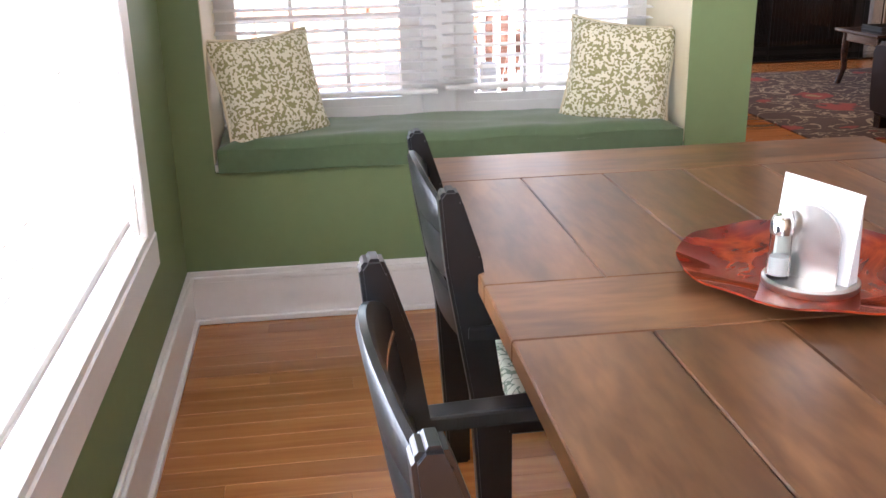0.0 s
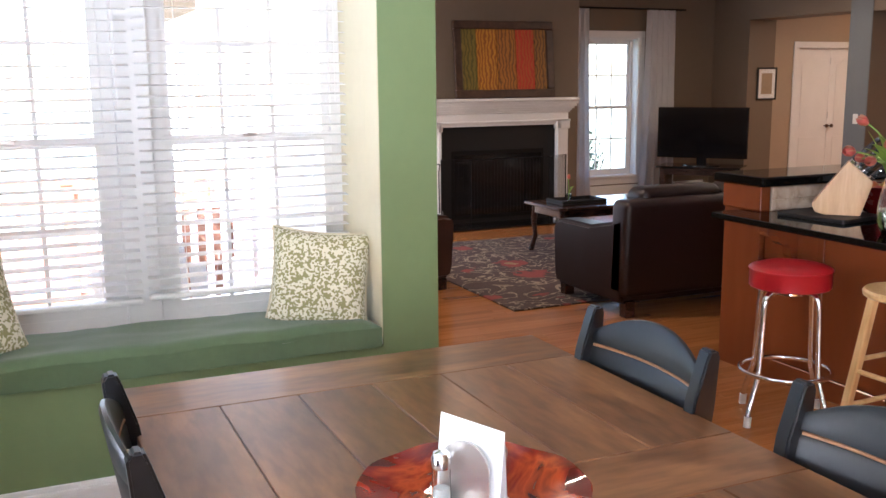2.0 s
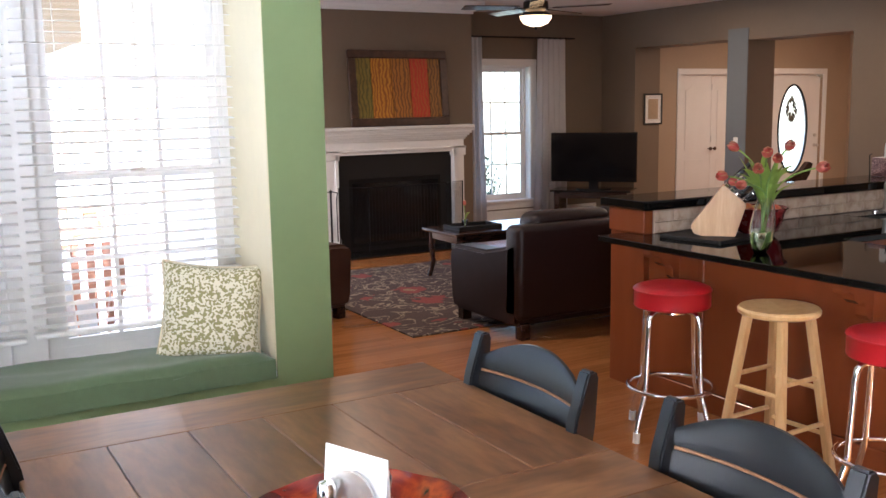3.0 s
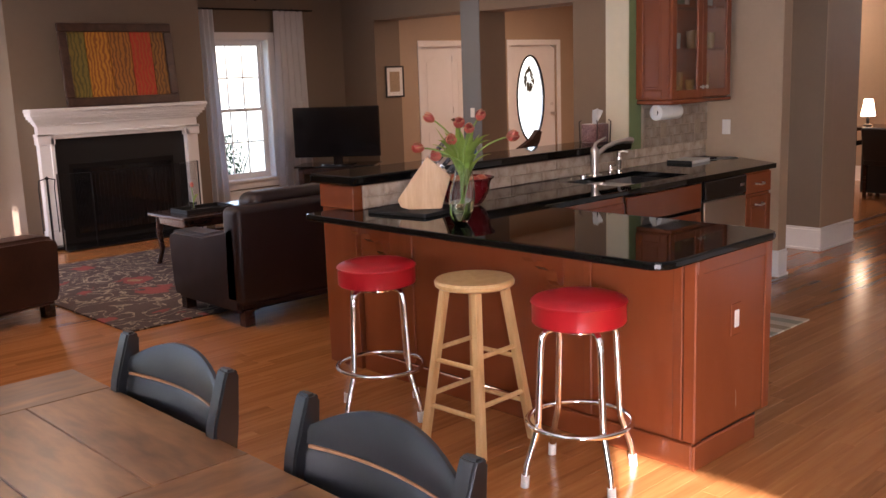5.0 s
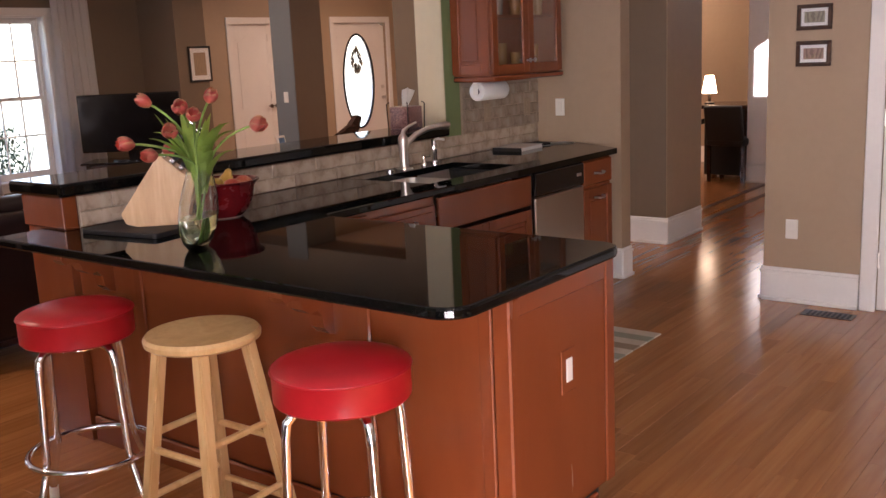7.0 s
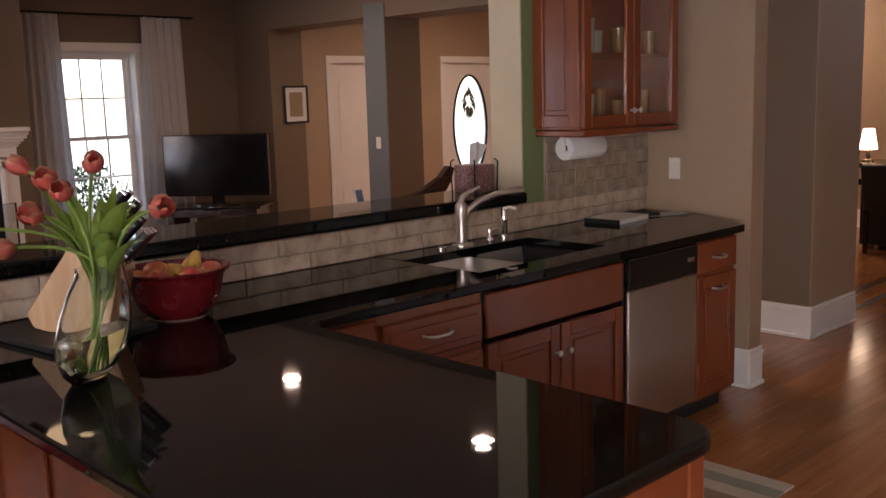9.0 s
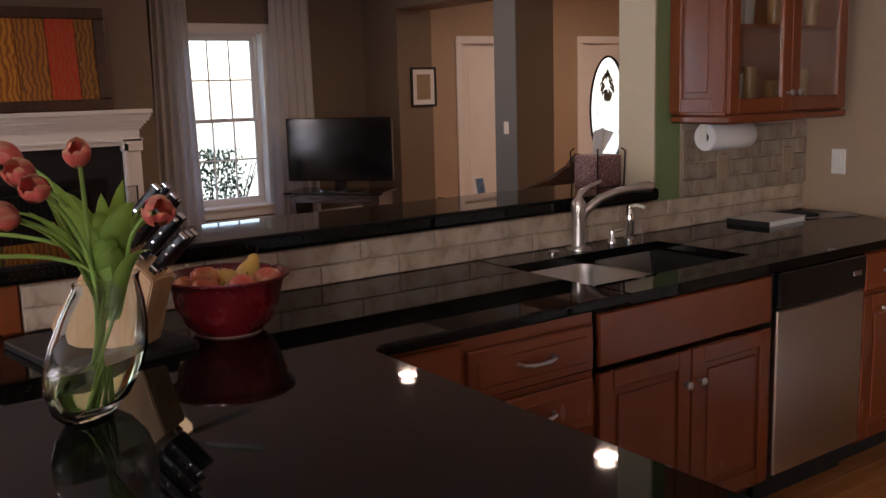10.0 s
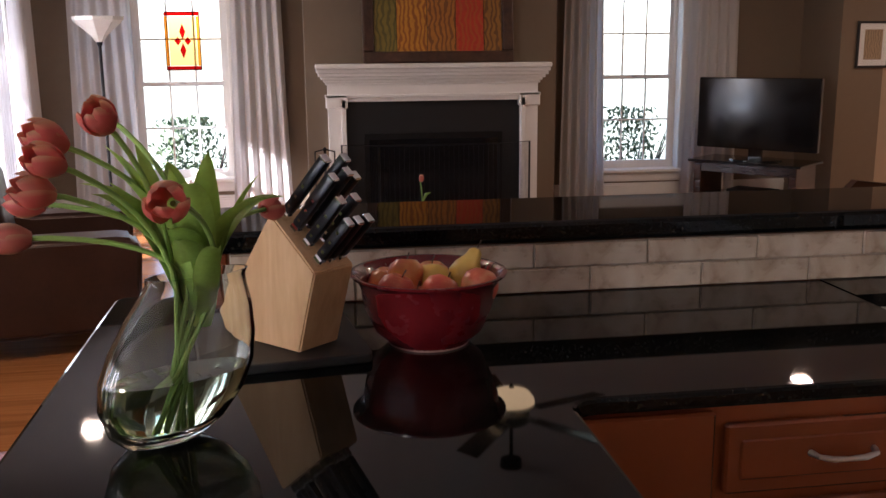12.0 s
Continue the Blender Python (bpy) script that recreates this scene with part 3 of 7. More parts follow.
def window_unit(name, m, w, h, cols=3, rows=2, casing=0.09, stool=True, label="white double-hung window with grilles", depth=0.05, meet=0.5):
    """A double-hung window in the x-z plane, bottom middle at the origin, looking to -y into the room."""
    root = thing(name, m, label, "window", kind="structure")
    f = 0.045
    bm = bmesh.new()
    bx(bm, -w / 2, 0, 0, -w / 2 + f, depth, h), bx(bm, w / 2 - f, 0, 0, w / 2, depth, h)
    bx(bm, -w / 2 + f, 0, 0, w / 2 - f, depth, f), bx(bm, -w / 2 + f, 0, h - f, w / 2 - f, depth, h)
    part("window_frame", bm, TRIM, root)
    if casing:
        c = casing
        bm = bmesh.new()
        for x0, x1 in ((-w / 2 - c, -w / 2 + 0.01), (w / 2 - 0.01, w / 2 + c)):
            bx(bm, x0, -0.136, 0 if stool else -c, x1, -0.111, h + c, bev=0.005)
        bx(bm, -w / 2 - c, -0.14, h, w / 2 + c, -0.111, h + c, bev=0.005)
        if not stool:
            bx(bm, -w / 2 - c, -0.14, -c, w / 2 + c, -0.111, 0, bev=0.005)
        part("casing", bm, TRIM, root)
        bm = bmesh.new()
        for x0, x1 in ((-w / 2 - 0.001, -w / 2 + 0.012), (w / 2 - 0.012, w / 2 + 0.001)):
            bx(bm, x0, -0.112, 0, x1, 0.0, h)
        bx(bm, -w / 2, -0.112, h - 0.012, w / 2, 0, h + 0.001)
        if not stool:
            bx(bm, -w / 2 + 0.012, -0.135, -0.004, w / 2 - 0.012, 0.0, 0.02)
        part("jamb", bm, TRIM, root)
    if stool:
        part("window_sill", box(-w / 2 - 0.11, -0.17, -0.03, w / 2 + 0.11, 0.0, 0.004, bev=0.006), TRIM, root)
        part("apron", box(-w / 2 - 0.08, -0.135, -0.12, w / 2 + 0.08, -0.111, -0.031, bev=0.006), TRIM, root)
    mid = h * meet
    for nm, z0, z1, y0 in (("lower_sash", f, mid + 0.02, 0.004), ("upper_sash", mid - 0.02, h - f, 0.026)):
        bm, s = bmesh.new(), 0.035
        x0, x1 = -w / 2 + f, w / 2 - f
        bx(bm, x0, y0, z0, x0 + s, y0 + 0.02, z1), bx(bm, x1 - s, y0, z0, x1, y0 + 0.02, z1)
        bx(bm, x0 + s, y0, z0, x1 - s, y0 + 0.02, z0 + s), bx(bm, x0 + s, y0, z1 - s, x1 - s, y0 + 0.02, z1)
        sash = part(nm, bm, TRIM, root)
        bm = bmesh.new()
        for i in range(1, cols):
            x = x0 + s + (x1 - x0 - 2 * s) * i / cols
            bx(bm, x - 0.008, y0 + 0.006, z0 + s, x + 0.008, y0 + 0.016, z1 - s)
        for i in range(1, rows):
            z = z0 + s + (z1 - z0 - 2 * s) * i / rows
            bx(bm, x0 + s, y0 + 0.005, z - 0.008, x1 - s, y0 + 0.017, z + 0.008)
        part("grille", bm, TRIM, sash)
        g = part("pane", box(x0 + s - 0.005, y0 + 0.0105, z0 + s - 0.005, x1 - s + 0.005, y0 + 0.0125, z1 - s + 0.005), GLASS, sash)
        g.visible_shadow = False
    part("sash_lock", box(-0.03, -0.012, mid + 0.0, 0.03, 0.004, mid + 0.022, bev=0.004), NICKEL, root)
    return root


BW = (BAYR - BAYL) / 2 - 0.07
for i, cx in enumerate((BAYL + BW / 2 + 0.0, BAYR - BW / 2 - 0.0)):
    window_unit("window_bay_%d" % (i + 1), pose(cx, BAYD + 0.02, 0.655), BW, 1.59, casing=0, stool=False, meet=0.472)
structure("bay_mullion", box(BAYL + BW, BAYD - 0.01, BAYZ, BAYR - BW, BAYD + 0.09, 2.25, bev=0.006), TRIM, "wide white mullion between the bay windows", "mullion")
structure("bay_sill", box(BAYL, BAYD - 0.02, BAYZ, BAYR, BAYD + 0.11, 0.655, bev=0.004), TRIM, "white sill of the bay windows", "sill")
window_unit("window_west", pose(WX - 0.115, 2.135, 0.572, rz=90), 2.77, 1.678, cols=6, casing=0.105, stool=False, label="wide white dining room window over the blinds")
window_unit("window_living_1", pose(3.72, FRY + 0.11, 0.36), 0.88, 1.76)
window_unit("window_living_2", pose(8.10, FRY + 0.11, 0.34), 0.88, 1.82)
window_unit("window_living_3", pose(LVX - 0.115, 9.75, 0.45, rz=90), 2.3, 1.75, cols=6)


def blind(m, w, top, bottom, tilt, label, step=0.043, slat_w=0.05):
    """A wide-slat blind hung at top and lowered to bottom; x across, -y to the room."""
    root = thing("window_blind", m, label, "blind")
    part("headrail", box(-w / 2, -0.03, top - 0.055, w / 2, 0.03, top, bev=0.004), SLAT, root)
    part("bottom_rail", box(-w / 2, -0.028, bottom, w / 2, 0.028, bottom + 0.02, bev=0.005), SLAT, root)
    me = mesh_of(box(-w / 2, -slat_w / 2, -0.0015, w / 2, slat_w / 2, 0.0015), "slat", SLAT)
    n = int((top - 0.07 - bottom - 0.04) / step)
    for i in range(n):
        s = new("slat", me)
        s.parent = root
        s.matrix_local = pose(random.uniform(-0.002, 0.002), 0, bottom + 0.045 + i * step, tilt + random.uniform(-2.5, 2.5), random.uniform(-0.15, 0.15), 0)
    for x in (-w * 0.32, w * 0.32):
        part("ladder_cord", tube([(x, -0.02, bottom), (x, -0.02, top - 0.05)], 0.0018, 5), SLAT, root)
    part("pull_cord", tube([(w * 0.44, -0.035, top - 0.04), (w * 0.44, -0.038, top - 0.7)], 0.002, 5), SLAT, root)
    return root


blind(pose(BAYL + BW / 2 + 0.03, BAYD - 0.045, 0), 0.855, 2.25, 0.755, 6, "white wide-slat blind lowered over the bay window")
blind(pose(BAYR - BW / 2 - 0.03, BAYD - 0.045, 0), 0.855, 2.25, 0.765, 6, "white wide-slat blind lowered over the bay window")
blind(pose(WX - 0.045, 2.135, 0, rz=90), 2.70, 2.25, 0.63, -38, "white wide-slat blind over the dining window")

# ---- floor boards ----


def boards():
    rng = random.Random(7)
    width, area = 0.083, []
    y = -2.0
    while y < FRY + 0.1:
        x = 0.11 - rng.uniform(0, 1.2)
        while x < 14.4:
            n = rng.uniform(0.7, 1.9)
            area.append((x, min(14.4, x + n), y, y + width))
            x += n
        y += width
    near = [a for a in area if 0.0 < a[1] - 0.4 and a[0] < 6.4 and 2.55 < a[2] < 4.3][:290]
    return area, near


ALLB, NEARB = boards()
structure("floor", box(0.11, -2.0, -0.011, 14.4, FRY + 0.1, -0.009), DARKW, "honey oak strip floor", "floor")
FLOOR = bpy.data.objects["floor"]


def board_geometry(rows):
    verts, faces = [], []
    for x0, x1, y0, y1 in rows:
        k, e, g = len(verts), 0.0009, 0.0003
        for z, i in ((-0.008, g), (-e, g), (0.0, g + e)):
            verts += [(x0 + i, y0 + i, z), (x1 - i, y0 + i, z), (x1 - i, y1 - i, z), (x0 + i, y1 - i, z)]
        for a in (0, 4):
            for j in range(4):
                q = (j + 1) % 4
                faces.append((k + a + j, k + a + q, k + a + 4 + q, k + a + 4 + j))
        faces.append((k + 8, k + 9, k + 10, k + 11))
    return verts, faces


_near = set(NEARB)
_v, _f = board_geometry([b for b in ALLB if b not in _near])
_me = bpy.data.meshes.new("floor_boards")
_me.from_pydata(_v, [], _f)
_me.materials.append(FLOORW)
_ob = new("floor_boards", _me)
_ob.parent = FLOOR
tagged(_ob, "honey oak strip boards", "", "", "stuff")

# dark inlaid borders in the hall floor
for y in (4.42, 4.66):
    structure("floor_inlay", box(10.0, y - 0.03, -0.001, 12.68, y + 0.03, 0.0035, bev=0.001), FRAMEW, "dark wooden border inlaid in the oak floor", "floor")

# ---- dining table and chairs ----
TX0, TX1, TY0, TY1, TZ = 1.065, 2.44, 1.24, 3.565, 0.76


def dining_table():
    t = thing("dining_table", pose((TX0 + TX1) / 2, (TY0 + TY1) / 2, 0), "large rustic brown plank dining table", "table")
    cx, cy = (TX0 + TX1) / 2, (TY0 + TY1) / 2

    def plank(x0, y0, x1, y1, m):
        g = 0.0007
        part("plank", box(x0 - cx + g, y0 - cy + g, TZ - 0.042, x1 - cx - g, y1 - cy - g, TZ + random.uniform(-0.0008, 0.0004), bev=0.003), m, t)

    xs = [TX0, 1.302, 1.524, 1.746, 1.968, 2.19, TX1]
    plank(TX0, 3.29, TX1, TY1, TABLEX)
    plank(TX0, 2.28, TX1, 2.533, TABLEX)
    plank(TX0, TY0, TX1, 1.508, TABLEX)
    for a, b in ((2.533, 3.29), (1.508, 2.28)):
        for x0, x1 in zip(xs, xs[1:]):
            plank(x0, a, x1, b, TABLEY)
    part("under_top", box(TX0 - cx + 0.03, TY0 - cy + 0.03, TZ - 0.062, TX1 - cx - 0.03, TY1 - cy - 0.03, TZ - 0.043), TABLEX, t)
    for nm, a in (("apron", (-0.56, -1.05, 0.56, -1.02)), ("apron", (-0.56, 1.02, 0.56, 1.05)), ("apron", (-0.56, -1.02, -0.53, 1.02)), ("apron", (0.53, -1.02, 0.56, 1.02))):
        part(nm, box(a[0], a[1], 0.60, a[2], a[3], TZ - 0.063, bev=0.004), TABLEX, t)
    for sx in (-1, 1):
        for sy in (-1, 1):
            part("leg", box(sx * 0.56 - 0.05, sy * 1.0 - 0.05, 0, sx * 0.56 + 0.05, sy * 1.0 + 0.05, TZ - 0.063, bev=0.008), TABLEX, t)


dining_table()


def armchair_wood(m):
    """Black ladder-back armchair; faces +x, back at the origin's plane, seat to +x."""
    c = thing("dining_chair", m, "black painted ladder-back dining armchair with leaf-pattern seat", "chair", "chairs round the table")
    hw = 0.275

    def back_x(z):
        return -0.02 - max(0.0, z - 0.5) * 0.16

    for s in (-1, 1):
        out = [(0.03, 0), (-0.028, 0), (back_x(0.5) - 0.034, 0.5), (back_x(0.80) - 0.034, 0.80), (back_x(0.955) - 0.020, 0.945), (back_x(0.955) - 0.008, 0.96), (back_x(0.955) + 0.016, 0.96),
               (back_x(0.93) + 0.022, 0.935), (back_x(0.82) + 0.040, 0.82), (back_x(0.5) + 0.034, 0.5), (0.03, 0.42)]
        bm = prism([(x, z) for x, z in out], -0.024, 0.024)
        turn(bm, Matrix.Translation((0, s * hw, 0)) @ XZ)
        bmesh.ops.bevel(bm, geom=list(bm.edges), offset=0.006, segments=2, affect="EDGES", clamp_overlap=True)
        part("back_post", bm, BLACKP, c, smooth=True)
        part("front_leg", box(0.44, s * hw - 0.024, 0, 0.488, s * hw + 0.024, 0.64, bev=0.006), BLACKP, c)
        arm = prism([(-0.06, 0.0), (0.50, 0.0), (0.53, 0.03), (0.53, 0.05), (0.50, 0.075), (0.30, 0.062), (-0.06, 0.045)], 0.64, 0.672, bev=0.006)
        turn(arm, pose(0, s * (hw + 0.02) - (0.035 if s > 0 else -0.035), 0) @ Matrix.Diagonal((1, s, 1, 1)))
        part("arm", arm, BLACKP, c)
        part("stretcher", box(0.0, s * hw - 0.01, 0.16, 0.46, s * hw + 0.01, 0.19, bev=0.004), BLACKP, c)
    part("stretcher", box(0.23, -hw, 0.165, 0.25, hw, 0.19, bev=0.004), BLACKP, c)

    def slat(z0, z1, arch, name):
        bm = bmesh.new()
        n, grid = 14, []
        for i in range(n + 1):
            u = -1 + 2 * i / n
            y = u * (hw - 0.02)
            bow = -0.035 * (1 - u * u)
            top = z1 + arch * (1 - u * u)
            row = []
            for z, th in ((z0, 0.011), (top - 0.012, 0.011), (top, 0.005)):
                x = back_x((z0 + z) / 2 if z == z0 else z) + bow
                row += [bm.verts.new((x - th, y, z)), bm.verts.new((x + th, y, z))]
            grid.append(row)
        for a, b in zip(grid, grid[1:]):
            for p, q in ((0, 2), (2, 4), (4, 5), (5, 3), (3, 1), (1, 0)):
                bm.faces.new((a[p], a[q], b[q], b[p]))
        for r in (grid[0], grid[-1]):
            bm.faces.new((r[0], r[2], r[4], r[5], r[3], r[1]))
        return part(name, bm, BLACKP, c, smooth=True)

    top = slat(0.845, 0.885, 0.075, "top_slat")
    slat(0.735, 0.832, 0.004, "slat")
    slat(0.60, 0.69, 0.004, "slat")
    pts = [(back_x(0.838) - 0.035 * (1 - u * u) + 0.006, u * (hw - 0.03), 0.8385) for u in [k / 8 - 1 for k in range(17)]]
    part("worn_edge", tube(pts, 0.005, 6), WORN, top, "edge worn to bare wood")
    part("seat_frame", box(0.02, -hw + 0.02, 0.385, 0.485, hw - 0.02, 0.435, bev=0.006), BLACKP, c)
    bm = box(0.035, -hw + 0.035, 0.436, 0.50, hw - 0.035, 0.485, bev=0.022, seg=3)
    part("seat", bm, SEATF, c, "green and white leaf-pattern cushion", smooth=True)
    return c


LOWER = Matrix.Diagonal((1, 1, 0.967, 1))
_chair = armchair_wood(pose(1.105, 2.895, 0) @ LOWER)
for m in (pose(0.945, 1.99, 0, rz=2), pose(2.40, 2.97, 0, rz=180), pose(2.42, 2.11, 0, rz=179)):
    copy_thing(_chair, m)

# ---- window seat ----


def seat_cushion():
    x0, x1, y0, y1, z0, z1 = BAYL + 0.012, BAYR - 0.012, BY - 0.03, BAYD - 0.075, BAYZ + 0.001, BAYZ + 0.088
    bm = box(x0, y0, z0, x1, y1, z1)
    bmesh.ops.subdivide_edges(bm, edges=list(bm.edges), cuts=24, use_grid_fill=True)
    for v in bm.verts:
        d = min(v.co.x - x0, x1 - v.co.x, v.co.y - y0, y1 - v.co.y)
        if v.co.z > z0 + 0.04:
            v.co.z -= 0.03 * max(0, 1 - d / 0.05) ** 2 * ((v.co.z - z0 - 0.04) / (z1 - z0 - 0.04))
            v.co.z += 0.009 * noise.noise((v.co.x * 5, v.co.y * 7, 0)) + 0.005 * noise.noise((v.co.x * 16, v.co.y * 12, 3))
    for v in bm.verts:
        if v.co.y < BY + 0.004 and v.co.z < z0 + 0.02:
            v.co.z -= 0.026
    sharp = [e for e in bm.edges if len(e.link_faces) == 2 and e.calc_face_angle() > 1.0]
    bmesh.ops.bevel(bm, geom=sharp, offset=0.012, segments=3, affect="EDGES", clamp_overlap=True)
    ob = single("seat_cushion", bm, CUSHION, "long sage green cushion on the window seat", "cushion", smooth=True)
    return ob


seat_cushion()


def throw_pillow(m, size=0.44, thick=0.15):
    p = thing("throw_pillow", m, "square throw pillow with green and cream vermicelli print", "pillow", "pillows on the window seat")
    bm, n = bmesh.new(), 22
    grid = {}
    for side in (1, -1):
        for i in range(n + 1):
            for j in range(n + 1):
                u, w = 2 * i / n - 1, 2 * j / n - 1
                edge = i in (0, n) or j in (0, n)
                if edge and side == -1:
                    grid[side, i, j] = grid[1, i, j]
                    continue
                pinch = 1 - 0.10 * (1 - u * u) * abs(w) ** 3 - 0.0
                pinch2 = 1 - 0.10 * (1 - w * w) * abs(u) ** 3
                fat = max(0.0, (1 - u ** 4) * (1 - w ** 4)) ** 0.55
                grid[side, i, j] = bm.verts.new((u * size / 2 * pinch2, side * thick / 2 * fat + 0.004 * noise.noise((u * 3, w * 3, side)), (w * pinch) * size / 2))
    for side in (1, -1):
        for i in range(n):
            for j in range(n):
                bm.faces.new((grid[side, i, j], grid[side, i + 1, j], grid[side, i + 1, j + 1], grid[side, i, j + 1]))
    part("cover", bm, PILLOW, p, smooth=True)
    edge = []
    for k in range(4 * n):
        i, j = ((k, 0), (n, k - n), (3 * n - k, n), (0, 4 * n - k))[k // n]
        u, w = 2 * i / n - 1, 2 * j / n - 1
        edge.append((u * size / 2 * (1 - 0.10 * (1 - w * w) * abs(u) ** 3), 0, w * size / 2 * (1 - 0.10 * (1 - u * u) * abs(w) ** 3)))
    part("piping", tube(edge, 0.006, 6, closed=True), CREAM, p, "cream piping", smooth=True)
    return p


throw_pillow(pose(0.615, 4.44, BAYZ + 0.236, -20, -2, 30), 0.42)
throw_pillow(pose(1.945, 4.46, BAYZ + 0.236, -20, 6, -18), 0.42)

# ---- peninsula and worktops ----
CZ = 0.915


def rounded(x0, y0, x1, y1, r, corners=(1, 1, 1, 1), n=6):
    """A rectangle's outline with rounded corners, from the lower left, counter-clockwise."""
    out = []
    for k, (cx, cy, a) in enumerate(((x0 + r, y0 + r, 180), (x1 - r, y0 + r, 270), (x1 - r, y1 - r, 0), (x0 + r, y1 - r, 90))):
        if corners[k]:
            out += [(cx + r * math.cos(radians(a + 90 * i / n)), cy + r * math.sin(radians(a + 90 * i / n))) for i in range(n + 1)]
        else:
            out.append(((x0, y0), (x1, y0), (x1, y1), (x0, y1))[k])
    return out


PX0, PX1, PY0 = 4.285, 5.225, 2.585
CY0, CY1 = 3.97, 4.73
SX0, SX1, SY0, SY1 = 6.14, 6.92, 4.12, 4.56


def worktops():
    t = thing("worktop", pose(0, 0, 0), "polished black granite worktop with rounded edges", "worktop")
    r = 0.09
    out = [(PX0 + r + r * math.cos(radians(a)), PY0 + r + r * math.sin(radians(a))) for a in range(180, 271, 15)]
    out += [(PX1 - r + r * math.cos(radians(a)), PY0 + r + r * math.sin(radians(a))) for a in range(270, 361, 15)]
    q = 0.05
    out += [(PX1 + q - q * math.cos(radians(a)), CY0 - q + q * math.sin(radians(a))) for a in range(0, 91, 18)]
    out += [(SX0, CY0), (SX0, CY1), (4.52, CY1), (4.52, 4.87), (4.38, 4.88), (PX0 + 0.02, 4.88), (PX0, 4.85)]
    part("peninsula_top", prism(out, CZ - 0.035, CZ, bev=0.009), GRANITE, t)
    part("sink_front_strip", prism([(SX0, CY0), (SX1, CY0), (SX1, SY0), (SX0, SY0)], CZ - 0.035, CZ), GRANITE, t)
    part("sink_back_strip", prism([(SX0, SY1), (SX1, SY1), (SX1, CY1), (SX0, CY1)], CZ - 0.035, CZ), GRANITE, t)
    part("end_top", prism([(SX1, CY0), (7.85, CY0), (KX, 4.42), (KX, CY1), (SX1, CY1)], CZ - 0.035, CZ), GRANITE, t)
    return t


worktops()
LEDX0, LEDX1 = 4.50, 7.085
single("bar_ledge", prism(rounded(LEDX0, 4.705, LEDX1, 5.11, 0.02, (1, 0, 0, 1)), 1.05, 1.104, bev=0.012), GRANITE, "raised black granite bar ledge above the worktop", "ledge")
structure("ledge_wall", box(4.53, CY1 + 0.012, 0, 7.085, 5.03, 1.049), CHERRY, "cherry clad half wall below the bar ledge", "wall")
single("ledge_post", box(4.512, CY1 - 0.004, 0.918, 4.58, 5.03, 1.0495, bev=0.004), CHERRY, "cherry wood post at the end of the ledge", "post")


def raised_door(name, parent, w, h, t=0.02, arch=0.0, mat=None, handle=None):
    """A framed cupboard door in the x-z plane, its lower left corner at the origin, front to -y."""
    mat = mat or CHERRY
    s = 0.058
    bm = bmesh.new()
    bx(bm, 0, -t, 0, s, 0, h, bev=0.003), bx(bm, w - s, -t, 0, w, 0, h, bev=0.003)
    bx(bm, s, -t, 0, w - s, 0, s, bev=0.003), bx(bm, s, -t, h - s, w - s, 0, h, bev=0.003)
    d = part(name, bm, mat, parent)
    part("panel", box(s - 0.004, -t * 0.55, s - 0.004, w - s + 0.004, -0.003, h - s + 0.004), mat, d)
    part("raised_field", box(s + 0.022, -t * 0.92, s + 0.022, w - s - 0.022, -t * 0.5, h - s - 0.022, bev=0.008), mat, d)
    return d


def pull(parent, x, z, length=0.11, y=-0.02):
    pts = [(x - length / 2, y, z), (x - length / 2 + 0.006, y - 0.022, z), (x - length / 4, y - 0.028, z - 0.004), (x, y - 0.026, z - 0.006), (x + length / 4, y - 0.028, z - 0.004), (x + length / 2 - 0.006, y - 0.022, z), (x + length / 2, y, z)]
    part("handle", tube(pts, [0.007, 0.005, 0.006, 0.0045, 0.006, 0.005, 0.007], 8), NICKEL, parent, "brushed nickel bar handle", smooth=True)


def knob(parent, x, z, y=-0.02):
    bm = lathe([(0.006, 0), (0.005, 0.014), (0.013, 0.02), (0.014, 0.026), (0.009, 0.031), (0, 0.032)], 12)
    turn(bm, pose(x, y, z) @ pose(0, 0, 0, 90))
    part("knob", bm, NICKEL, parent, "brushed nickel knob", smooth=True)


FACE = CY0 + 0.032
TOPZ = CZ - 0.036


